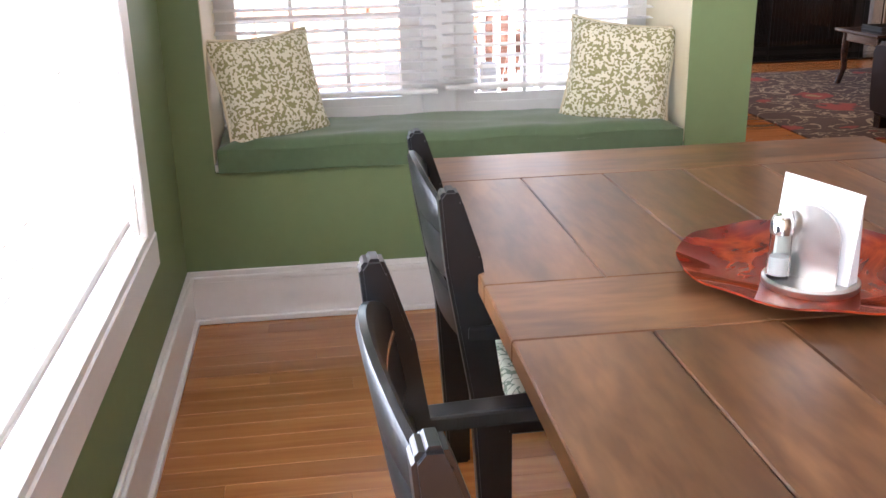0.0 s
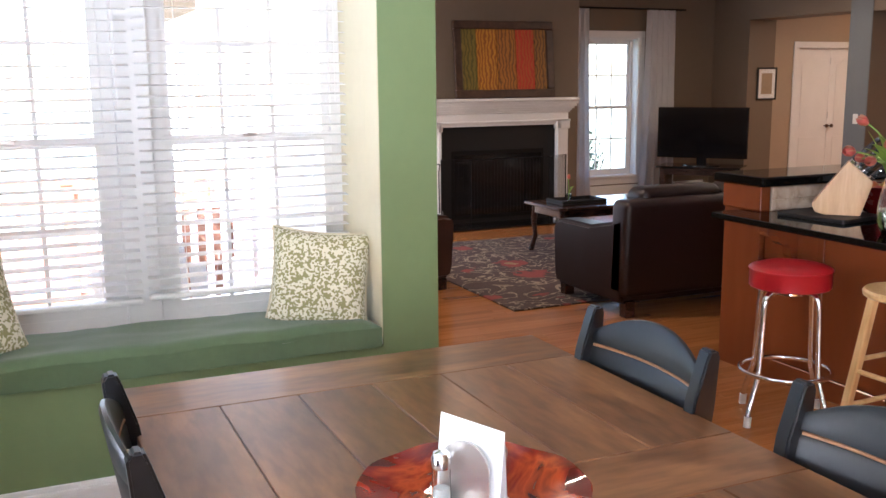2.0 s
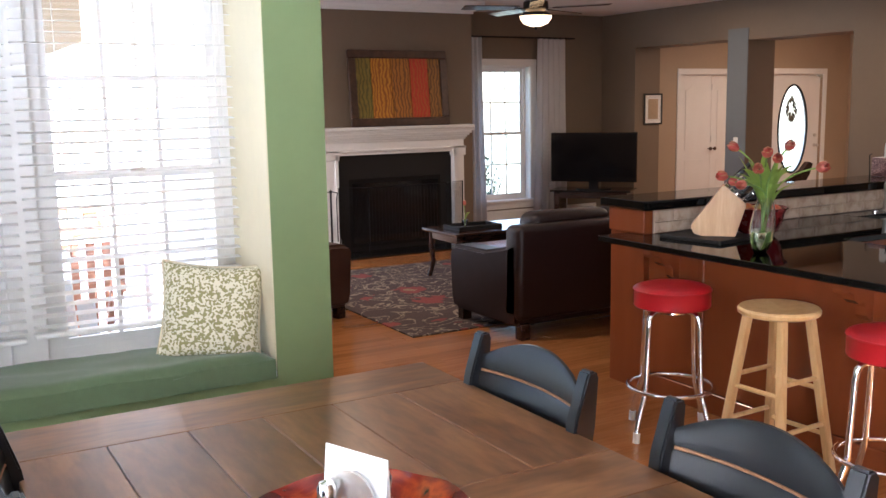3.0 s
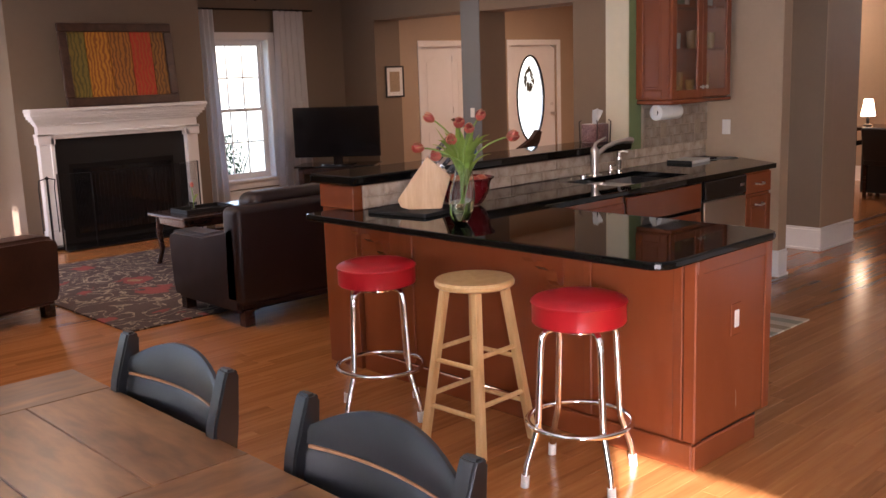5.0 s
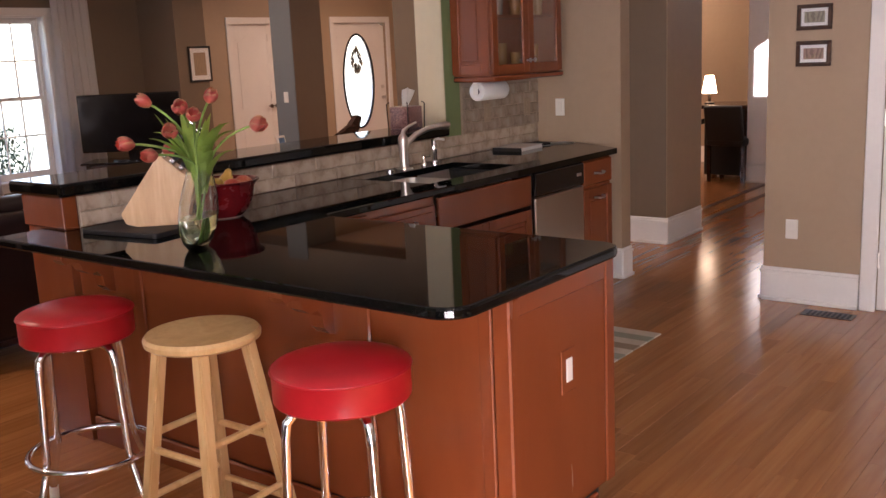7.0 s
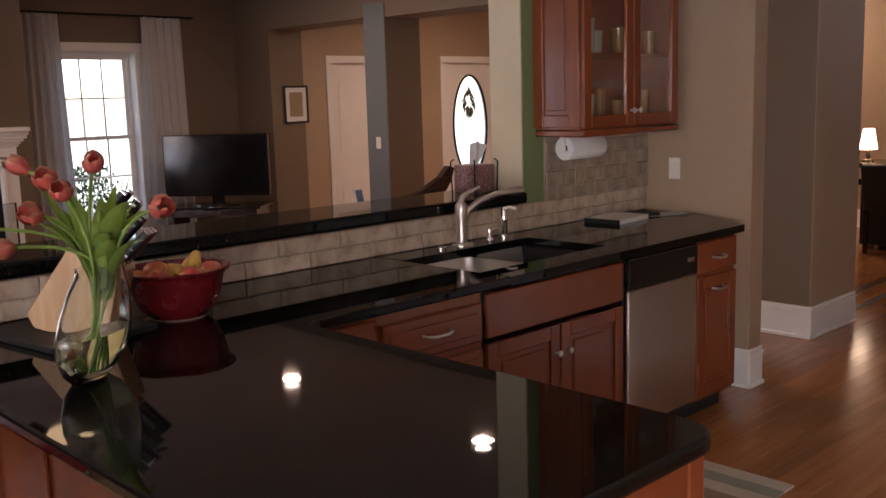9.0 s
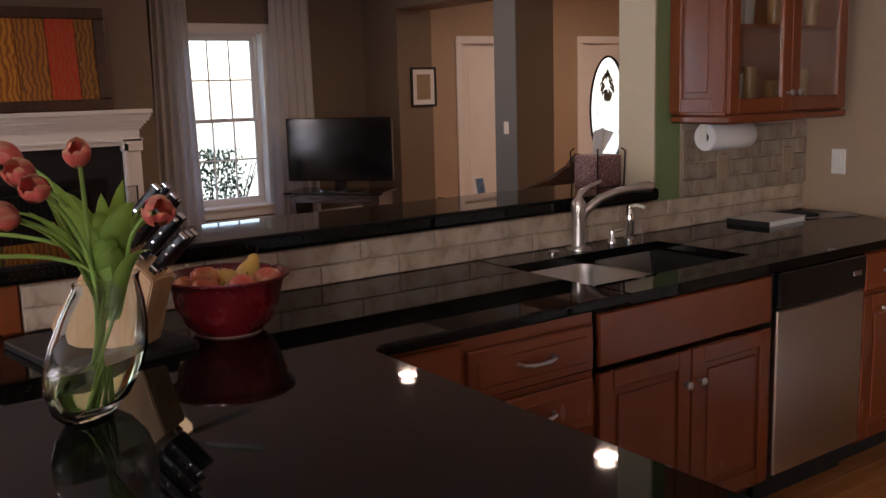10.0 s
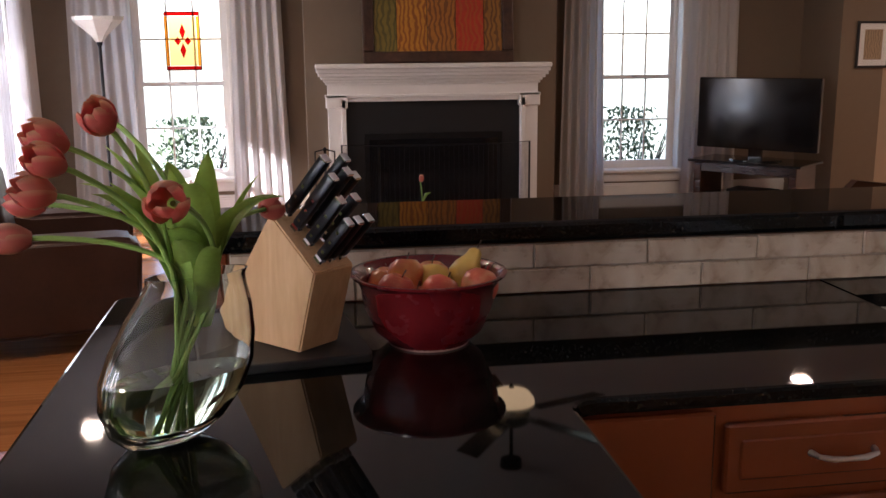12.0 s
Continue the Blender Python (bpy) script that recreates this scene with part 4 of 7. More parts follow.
def base_unit(x0, x1, kind, label):
    u = thing("base_cabinet", pose(x0, FACE, 0), label, "cabinet", "kitchen base cabinets")
    w = x1 - x0
    part("body", box(0.0, 0.001, 0.10, w, CY1 - FACE + 0.005, TOPZ - (0.23 if kind == "sink" else 0.0)), CHERRY, u)
    part("toe_kick", box(0.0, 0.07, 0, w, 0.09, 0.0995), BLACKM, u)
    if kind == "drawers":
        z = 0.115
        for h in (0.225, 0.162, 0.162, 0.152):
            d = part("drawer", box(0.012, -0.02, z, w - 0.012, 0.0, z + h - 0.012, bev=0.005), CHERRY, u)
            part("raised_field", box(0.04, -0.025, z + 0.03, w - 0.04, -0.019, z + h - 0.042, bev=0.004), CHERRY, d)
            pull(d, w / 2, z + h / 2, 0.13, -0.024)
            z += h + 0.012
    elif kind == "sink":
        part("false_front", box(0.012, -0.02, 0.70, w - 0.012, 0.0, TOPZ - 0.012, bev=0.005), CHERRY, u)
        half = w / 2 - 0.016
        for k, x in enumerate((0.012, w / 2 + 0.004)):
            d = raised_door("door", u, half, 0.56)
            d.location = (x, 0, 0.12)
            knob(d, half - 0.03 if k == 0 else 0.03, 0.45)
    elif kind == "drawer_door":
        d = part("drawer", box(0.01, -0.02, 0.72, w - 0.01, 0.0, TOPZ - 0.012, bev=0.005), CHERRY, u)
        pull(d, w / 2, 0.79, 0.1)
        d = raised_door("door", u, w - 0.02, 0.58)
        d.location = (0.01, 0, 0.12)
        pull(d, (w - 0.02) / 2, 0.52, 0.1)
    elif kind == "plain":
        part("filler", box(0.01, -0.02, 0.12, w - 0.01, 0.0, TOPZ - 0.012, bev=0.005), CHERRY, u)
    return u


base_unit(5.17, 5.52, "plain", "narrow cherry filler cabinet in the corner")
base_unit(5.52, 6.01, "drawers", "cherry base cabinet with four drawers")
base_unit(6.01, 6.87, "sink", "cherry sink base cabinet with two doors")
base_unit(7.435, 7.81, "drawer_door", "narrow cherry base cabinet with a drawer")


def dishwasher():
    d = thing("dishwasher", pose(6.876, FACE, 0), "stainless steel dishwasher with a black control panel", "dishwasher")
    part("tub", box(0.0, 0.002, 0.10, 0.555, 0.56, TOPZ), BLACKM, d)
    part("door", box(0.006, -0.028, 0.125, 0.549, 0.0, 0.735, bev=0.006), STEEL, d, "brushed steel door")
    p = part("control_panel", box(0.006, -0.034, 0.742, 0.549, 0.0, TOPZ - 0.004, bev=0.008), BLACKG, d, "glossy black control panel")
    part("badge", box(0.46, -0.0365, 0.80, 0.51, -0.034, 0.818), STEEL, p)
    part("toe_panel", box(0.0, 0.05, 0, 0.555, 0.07, 0.0995), BLACKM, d)


dishwasher()


def sink():
    s = thing("sink", pose(SX0, SY0, CZ), "double-bowl stainless steel undermount sink", "sink")
    w, d = SX1 - SX0, SY1 - SY0
    for x0, x1, dep in ((-0.004, w / 2 - 0.012, 0.19), (w / 2 + 0.012, w + 0.004, 0.20)):
        bm = bmesh.new()
        rings = []
        for inset, z, r in ((0.0, -0.036, 0.06), (0.012, -dep * 0.7, 0.06), (0.03, -dep + 0.015, 0.06), (0.06, -dep, 0.04)):
            rings.append([bm.verts.new((x, y, z)) for x, y in rounded(x0 + inset, -0.004 + inset, x1 - inset, d + 0.004 - inset, r)])
        for a, b in zip(rings, rings[1:]):
            n = len(a)
            for i in range(n):
                bm.faces.new((a[i], a[(i + 1) % n], b[(i + 1) % n], b[i]))
        bm.faces.new(rings[-1])
        b = part("bowl", bm, SINKM, s, smooth=True)
        part("drain", lathe([(0.04, 0), (0.04, 0.004), (0.02, 0.002), (0, 0.002)], 20, (x0 + x1) / 2, d / 2 + 0.03), CHROME, b).location = (0, 0, -dep + 0.0005)
    part("divider", box(w / 2 - 0.014, 0.0, -0.075, w / 2 + 0.014, d, -0.045, bev=0.008), SINKM, s)
    part("rim", prism(rounded(-0.012, -0.012, w + 0.012, 0.0, 0.004), -0.04, -0.037), SINKM, s)


sink()


def faucet():
    f = thing("kitchen_faucet", pose(6.57, 4.645, CZ), "brushed nickel single-lever kitchen faucet", "faucet")
    part("base", lathe([(0.0, 0), (0.032, 0), (0.032, 0.008), (0.026, 0.014), (0.024, 0.06), (0.025, 0.12), (0.029, 0.16), (0.027, 0.18), (0.016, 0.195), (0, 0.198)], 24), NICKEL, f, smooth=True)
    pts = [(0.0, 0, 0.10), (0.03, -0.012, 0.15), (0.08, -0.035, 0.19), (0.15, -0.065, 0.215), (0.22, -0.095, 0.225)]
    part("spout", tube(pts, [0.018, 0.017, 0.016, 0.015, 0.016], 14), NICKEL, f, smooth=True)
    part("spray_head", tube([(0.215, -0.093, 0.2245), (0.26, -0.112, 0.226), (0.275, -0.118, 0.222)], [0.019, 0.022, 0.020], 14), NICKEL, f, smooth=True)
    part("lever", tube([(0, 0, 0.19), (0.01, 0.0, 0.215), (0.04, -0.01, 0.235), (0.10, -0.02, 0.255)], [0.014, 0.012, 0.008, 0.006], 10), NICKEL, f, smooth=True)
    part("escutcheon", lathe([(0, 0), (0.05, 0), (0.05, 0.004), (0.03, 0.006), (0, 0.006)], 24), NICKEL, f, smooth=True)
    s = thing("soap_dispenser", pose(6.85, 4.645, CZ), "chrome soap dispenser beside the sink", "dispenser")
    part("body", lathe([(0.0, 0), (0.024, 0), (0.024, 0.01), (0.016, 0.02), (0.018, 0.07), (0.022, 0.10), (0.016, 0.115), (0.013, 0.14), (0, 0.142)], 20), CHROME, s, smooth=True)
    part("nozzle", tube([(0, 0, 0.135), (0.005, -0.03, 0.145), (0.01, -0.07, 0.138)], 0.007, 8), WHITEP, s, "white pump nozzle", smooth=True)
    p = single("sink_button", lathe([(0, 0), (0.021, 0), (0.021, 0.008), (0.014, 0.014), (0, 0.014)], 20), CHROME, "round chrome sink control button", "button", pose(6.43, 4.635, CZ), smooth=True)
    b = thing("sprayer_holder", pose(6.75, 4.645, CZ), "small chrome lever tap beside the sink", "tap")
    part("stem", lathe([(0, 0), (0.018, 0), (0.018, 0.01), (0.011, 0.02), (0.011, 0.055), (0, 0.058)], 16), CHROME, b, smooth=True)
    part("handle", tube([(0, 0, 0.045), (0.05, -0.01, 0.05)], 0.005, 8), CHROME, b, smooth=True)


faucet()


def backsplash():
    """Two rows of tumbled tiles behind the worktop, more behind the cupboard."""
    rng = random.Random(11)
    g = structure("backsplash", box(4.585, CY1 - 0.0005, CZ + 0.0005, KX - 0.001, CY1 + 0.0035, CZ + 0.130), GROUT, "travertine tile backsplash behind the worktop", "backsplash")
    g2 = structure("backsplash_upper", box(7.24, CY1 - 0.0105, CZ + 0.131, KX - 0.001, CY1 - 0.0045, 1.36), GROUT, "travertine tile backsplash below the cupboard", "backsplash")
    made = {}

    def tile(root, x, z, w, h, y, stone):
        key = round(w, 3), round(h, 3), stone.name
        if key not in made:
            made[key] = mesh_of(box(0, -0.009, 0, w, 0, h, bev=0.003), "tile", stone)
        t = new("tile", made[key])
        t.parent = root
        t.location = (x, y + rng.uniform(-0.0008, 0.0008), z)

    for row, (z, h) in enumerate(((CZ + 0.002, 0.062), (CZ + 0.067, 0.062))):
        x = 4.587
        while x < KX - 0.03:
            w = min(0.30, KX - 0.003 - x) if not (row and x < 4.66) else 0.15
            tile(g, x, z, w, h, CY1 - 0.001, TILE)
            x += w + 0.003
    z, row = CZ + 0.133, 0
    while z < 1.33:
        x = 7.243
        while x < KX - 0.03:
            w = min(0.152, KX - 0.003 - x) if not (row % 2 == 0 and x < 7.26) else 0.076
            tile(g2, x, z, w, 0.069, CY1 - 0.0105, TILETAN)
            x += w + 0.003
        z += 0.072
        row += 1


backsplash()


def wall_cupboard():
    x0, x1, y0, z0, z1 = 7.18, 7.98, 4.45, 1.40, 2.42
    c = thing("wall_cabinet", pose(x0, y0, z0), "cherry wall cabinet with glass doors showing glassware", "cabinet")
    w, d, h = x1 - x0, KY - y0 - 0.006, z1 - z0
    bm = bmesh.new()
    bx(bm, 0, 0.0, 0, 0.02, d, h), bx(bm, w - 0.02, 0, 0, w, d, h), bx(bm, 0.02, 0, 0, w - 0.02, d, 0.02), bx(bm, 0.02, 0, h - 0.02, w - 0.02, d, h), bx(bm, 0.02, d - 0.01, 0.02, w - 0.02, d, h - 0.02)
    body = part("body", bm, CHERRY, c)
    for z in (0.34, 0.65):
        part("shelf", box(0.021, 0.03, z, w - 0.021, d - 0.011, z + 0.018), CHERRY, c)
    sd = raised_door("side_panel", c, d, h - 0.02, 0.016)
    sd.matrix_local = pose(0.0, d, 0.01, rz=-90)
    for k in (0, 1):
        bm, s, dw, dh = bmesh.new(), 0.058, w / 2 - 0.004, h - 0.01
        bx(bm, 0, -0.02, 0, s, 0, dh, bev=0.003), bx(bm, dw - s, -0.02, 0, dw, 0, dh, bev=0.003)
        bx(bm, s, -0.02, 0, dw - s, 0, s, bev=0.003), bx(bm, s, -0.02, dh - s, dw - s, 0, dh, bev=0.003)
        door = part("door", bm, CHERRY, c, "glazed cherry door")
        door.location = (0.002 + k * (w / 2), -0.001, 0.005)
        g = part("pane", box(s - 0.004, -0.011, s - 0.004, dw - s + 0.004, -0.008, dh - s + 0.004), GLASS, door)
        g.visible_shadow = False
        knob(door, dw - 0.025 if k == 0 else 0.025, 0.075)
    part("light_rail", box(-0.012, -0.03, -0.035, w, d, -0.001, bev=0.008), CHERRY, c, smooth=True)
    cols = [plain("glass_green", (0.10, 0.14, 0.09), 0.1), plain("glass_pale", (0.35, 0.33, 0.26), 0.12), plain("amber_glass", (0.30, 0.16, 0.04), 0.12)]
    rng = random.Random(3)
    for z in (0.0205, 0.3585, 0.6685):
        for i in range(6):
            x = 0.09 + i * 0.132 + rng.uniform(-0.01, 0.01)
            hh, r = rng.uniform(0.10, 0.17), rng.uniform(0.028, 0.038)
            single("drinking_glass", lathe([(0, 0), (r * 0.8, 0), (r * 0.82, 0.004), (r, hh), (r - 0.003, hh), (r * 0.75, 0.01), (0, 0.01)], 14), cols[rng.randrange(3)], "drinking glass on a cabinet shelf", "glass",
                   pose(x0 + x, y0 + 0.14 + rng.uniform(-0.03, 0.05), z0 + z), "glasses in the wall cabinet", smooth=True)


wall_cupboard()


def peninsula_base():
    x0, x1, y0, y1 = 4.555, 5.165, 2.612, 4.725
    p = thing("peninsula_cabinet", pose(x0, y0, 0), "cherry peninsula base with panelled back and end", "cabinet")
    w, l, h = x1 - x0, y1 - y0, TOPZ
    part("body", box(0.018, 0.018, 0.10, w, l, h), CHERRY, p)
    part("kitchen_toe_kick", box(0.10, 0.018, 0, w - 0.07, l, 0.0995), BLACKM, p)
    back = part("back_panel", box(0.0, 0.055, 0.115, 0.0175, l, h), CHERRY, p)
    for y in (0.05, 0.51, 1.68):
        part("stile", box(-0.012, y, 0.115, 0.0, y + 0.045, h, bev=0.004), CHERRY, p)
    part("corner_post", box(-0.014, -0.014, 0.115, 0.046, 0.046, h, bev=0.006), CHERRY, p)
    part("end_panel", box(0.047, 0.0, 0.115, w + 0.001, 0.017, h), CHERRY, p)
    part("end_stile", box(w - 0.055, -0.010, 0.115, w, 0.0, h, bev=0.004), CHERRY, p)
    part("end_rail", box(0.047, -0.008, h - 0.06, w - 0.056, 0.0, h, bev=0.003), CHERRY, p)
    bm = bmesh.new()
    bx(bm, -0.018, -0.018, 0, w - 0.13, 0.0, 0.112, bev=0.005), bx(bm, -0.018, 0.0, 0, -0.0, l, 0.112, bev=0.005)
    part("plinth", bm, CHERRY, p)
    o = part("outlet", box(0.275, -0.006, 0.51, 0.36, 0.0, 0.65, bev=0.003), CHERRY, p, "dark outlet plate with white switch")
    part("switch", box(0.30, -0.010, 0.545, 0.335, -0.0055, 0.62, bev=0.002), WHITEP, o, "white rocker")
    # carved corbels below the overhang
    outline = [(0, 0), (-0.21, 0), (-0.215, -0.03), (-0.20, -0.05), (-0.17, -0.045), (-0.14, -0.055), (-0.13, -0.085), (-0.10, -0.105), (-0.07, -0.10), (-0.05, -0.125), (-0.045, -0.165), (-0.02, -0.19), (0, -0.195)]
    for y in (0.70, 1.90):
        bm = prism(outline, -0.03, 0.03)
        turn(bm, pose(-0.0005, y, h - 0.001) @ XZ)
        part("corbel", bm, CHERRY, p, "carved scroll corbel")


peninsula_base()


# ---- stools ----


def chrome_stool(m):
    s = thing("bar_stool", m, "round red vinyl bar stool on a chrome frame", "stool", "stools at the peninsula")
    R = 0.188
    part("seat", lathe([(0, 0.655), (R - 0.006, 0.655), (R, 0.662), (R, 0.735), (R + 0.004, 0.742), (R - 0.004, 0.752), (R - 0.04, 0.764), (R * 0.5, 0.770), (0, 0.771)], 44), REDV, s, "red vinyl cushion", smooth=True)
    part("seat_piping", tube([((R + 0.001) * math.cos(a * math.pi / 20), (R + 0.001) * math.sin(a * math.pi / 20), 0.742) for a in range(40)], 0.0045, 6, closed=True), REDV, s, smooth=True)
    part("swivel_plate", lathe([(0, 0.628), (0.10, 0.628), (0.10, 0.642), (0.13, 0.654), (0, 0.654)], 24), CHROME, s, smooth=True)
    part("foot_ring", tube([(0.212 * math.cos(a * math.pi / 20), 0.212 * math.sin(a * math.pi / 20), 0.245) for a in range(40)], 0.011, 10, closed=True), CHROME, s, smooth=True)
    for k in range(4):
        a = radians(45 + 90 * k)
        ca, sa = math.cos(a), math.sin(a)
        prof = [(0.05, 0.641), (0.11, 0.642), (0.145, 0.634), (0.163, 0.614), (0.170, 0.57), (0.186, 0.27), (0.190, 0.235), (0.202, 0.20), (0.240, 0.09), (0.248, 0.045)]
        leg = part("leg", tube([(r * ca, r * sa, z) for r, z in prof], 0.0138, 12), CHROME, s, smooth=True)
        part("foot_cap", tube([(0.2475 * ca, 0.2475 * sa, 0.05), (0.252 * ca, 0.252 * sa, 0.0)], 0.0175, 10), WHITEP, leg, "white rubber foot", smooth=True)
    return s


_st = chrome_stool(pose(4.16, 4.12, 0, rz=52))
copy_thing(_st, pose(4.205, 2.92, 0, rz=22))


def wood_stool(m):
    s = thing("wooden_stool", m, "pale pine wooden bar stool with round seat", "stool", "stools at the peninsula")
    part("seat", lathe([(0, 0.722), (0.165, 0.722), (0.176, 0.73), (0.178, 0.745), (0.170, 0.756), (0.12, 0.754), (0, 0.750)], 40), PINE, s, smooth=True)

    def at(k, z):
        a = radians(45 + 90 * k)
        r = 0.13 + (0.722 - z) / 0.722 * 0.115
        return Vector((r * math.cos(a), r * math.sin(a), z))

    for k in range(4):
        bm = bmesh.new()
        rows = []
        for z in (0.0, 0.7215):
            c = at(k, z)
            hw = 0.0185
            rows.append([bm.verts.new((c.x + dx * hw, c.y + dy * hw, z)) for dx, dy in ((-1, -1), (1, -1), (1, 1), (-1, 1))])
        for i in range(4):
            bm.faces.new((rows[0][i], rows[0][(i + 1) % 4], rows[1][(i + 1) % 4], rows[1][i]))
        bm.faces.new(rows[0][::-1]), bm.faces.new(rows[1])
        bmesh.ops.bevel(bm, geom=list(bm.edges), offset=0.004, segments=2, affect="EDGES")
        part("leg", bm, PINE, s)
        for z in ((0.18, 0.39) if k % 2 else (0.23, 0.44)):
            a, b = at(k, z), at((k + 1) % 4, z)
            part("rung", tube([a, b], 0.0115, 8), PINE, s, smooth=True)
    return s


wood_stool(pose(4.205, 3.50, 0, rz=2))

# ---- living room ----


def fireplace():
    f = thing("fireplace", Matrix.Translation((5.913, 10.555, 0)) @ Matrix.Diagonal((1.07, 1, 1.008, 1)), "white moulded fireplace mantel with a black firebox", "fireplace")
    for s in (-1, 1):
        x0, x1 = (0.70, 0.84) if s > 0 else (-0.84, -0.70)
        p = part("pilaster", box(x0, -0.085, 0, x1, -0.001, 1.15, bev=0.004), TRIM, f)
        part("inner_step", box(min(s * 0.70, s * 0.735), -0.105, 0.0, max(s * 0.70, s * 0.735), -0.0855, 1.12, bev=0.003), TRIM, p)
        part("plinth_block", box(x0 - 0.012, -0.10, 0, x1 + 0.012, -0.0, 0.17, bev=0.004), TRIM, p)
        part("capital", box(x0 - 0.015, -0.105, 1.05, x1 + 0.015, -0.0, 1.16, bev=0.006), TRIM, p)
    part("frieze", box(-0.84, -0.085, 1.10, 0.84, -0.001, 1.30, bev=0.004), TRIM, f)
    for i, (d, z0, z1) in enumerate(((0.105, 1.135, 1.16), (0.10, 1.24, 1.262), (0.115, 1.262, 1.285), (0.135, 1.285, 1.31), (0.155, 1.31, 1.34), (0.168, 1.34, 1.372))):
        part("moulding", box(-0.84 - (d - 0.085), -d, z0, 0.84 + (d - 0.085), -0.0005, z1, bev=0.004), TRIM, f)
    part("shelf", box(-0.93, -0.195, 1.372, 0.93, 0.0, 1.412, bev=0.007), TRIM, f)
    part("surround", box(-0.70, -0.03, 0, 0.70, -0.0005, 1.10), plain("black_slate", (0.006, 0.006, 0.006), 0.5, vary=0.2), f, "black slate surround")
    part("firebox_glass", box(-0.52, -0.042, 0.10, 0.52, -0.031, 0.78), BLACKG, f, "black glass firebox front")
    part("firebox_frame", box(-0.56, -0.037, 0.05, 0.56, -0.0305, 0.83, bev=0.003), IRON, f)
    h = structure("hearth", box(5.02, 10.0, 0.0, 6.80, 10.43, 0.022, bev=0.004), BLACKG, "black slate hearth on the floor", "hearth")
    s = thing("fire_screen", pose(5.913, 10.22, 0.022), "black iron fire screen before the fireplace", "screen")
    for k, (x0, x1, y0, y1) in enumerate(((-0.50, 0.50, 0, 0), (-0.80, -0.50, 0.13, 0), (0.50, 0.80, 0, 0.13))):
        pts = [(x0, y0, 0.0), (x0, y0, 0.74), (x1, y1, 0.74), (x1, y1, 0.0)]
        p = part("panel_frame", tube(pts, 0.008, 6), IRON, s)
        bm = bmesh.new()
        for i in range(1, 24):
            u = i / 24
            tube([(x0 + (x1 - x0) * u, y0 + (y1 - y0) * u, 0.01), (x0 + (x1 - x0) * u, y0 + (y1 - y0) * u, 0.735)], 0.0016, 4, bm=bm)
        part("mesh", bm, IRON, p)
    t = thing("fire_tools", pose(4.97, 10.25, 0.022), "black iron fireplace tool set", "fire tools")
    part("stand", lathe([(0, 0), (0.09, 0), (0.09, 0.015), (0.012, 0.03), (0.01, 0.70), (0.022, 0.72), (0, 0.74)], 14), IRON, t)
    part("hook_bar", tube([(-0.08, 0, 0.70), (0, 0, 0.72), (0.08, 0, 0.70)], 0.006, 6), IRON, t)
    for x in (-0.08, 0.08):
        part("tool", tube([(x, 0.0, 0.70), (x, 0.03, 0.62), (x, 0.02, 0.16)], 0.006, 6), IRON, t)


fireplace()


def painting():
    p = thing("framed_painting", pose(5.945, 10.41, 1.4245, -6, 0, 0) @ Matrix.Diagonal((1.11, 1, 1.10, 1)), "framed painting of five damask stripes leaning on the mantel", "painting")
    w, h, b = 1.14, 0.78, 0.085
    for nm, a in (("frame_rail", (-w / 2, 0, w / 2, b)), ("frame_rail", (-w / 2, h - b, w / 2, h)), ("frame_stile", (-w / 2, b, -w / 2 + b, h - b)), ("frame_stile", (w / 2 - b, b, w / 2, h - b))):
        part(nm, box(a[0], -0.04, a[1], a[2], 0.0, a[3], bev=0.010, seg=2), FRAMEW, p)
    cols = [((0.20, 0.15, 0.02), (0.07, 0.06, 0.012)), ((0.52, 0.22, 0.014), (0.20, 0.045, 0.006)), ((0.40, 0.15, 0.014), (0.11, 0.04, 0.01)), ((0.46, 0.035, 0.008), (0.40, 0.09, 0.012)), ((0.30, 0.13, 0.014), (0.08, 0.03, 0.008))]
    xs = [-0.485, -0.315, -0.085, 0.13, 0.345, 0.485]
    for k, (g, f) in enumerate(cols):
        part("painted_stripe", box(xs[k] + 0.003, -0.022, b - 0.002, xs[k + 1] - 0.003, -0.006, h - b + 0.002), art_strip("stripe_paint_%d" % k, g, f), p)
    part("backing", box(-w / 2 + 0.02, -0.0055, 0.02, w / 2 - 0.02, 0.004, h - 0.02), BLACKM, p)


painting()


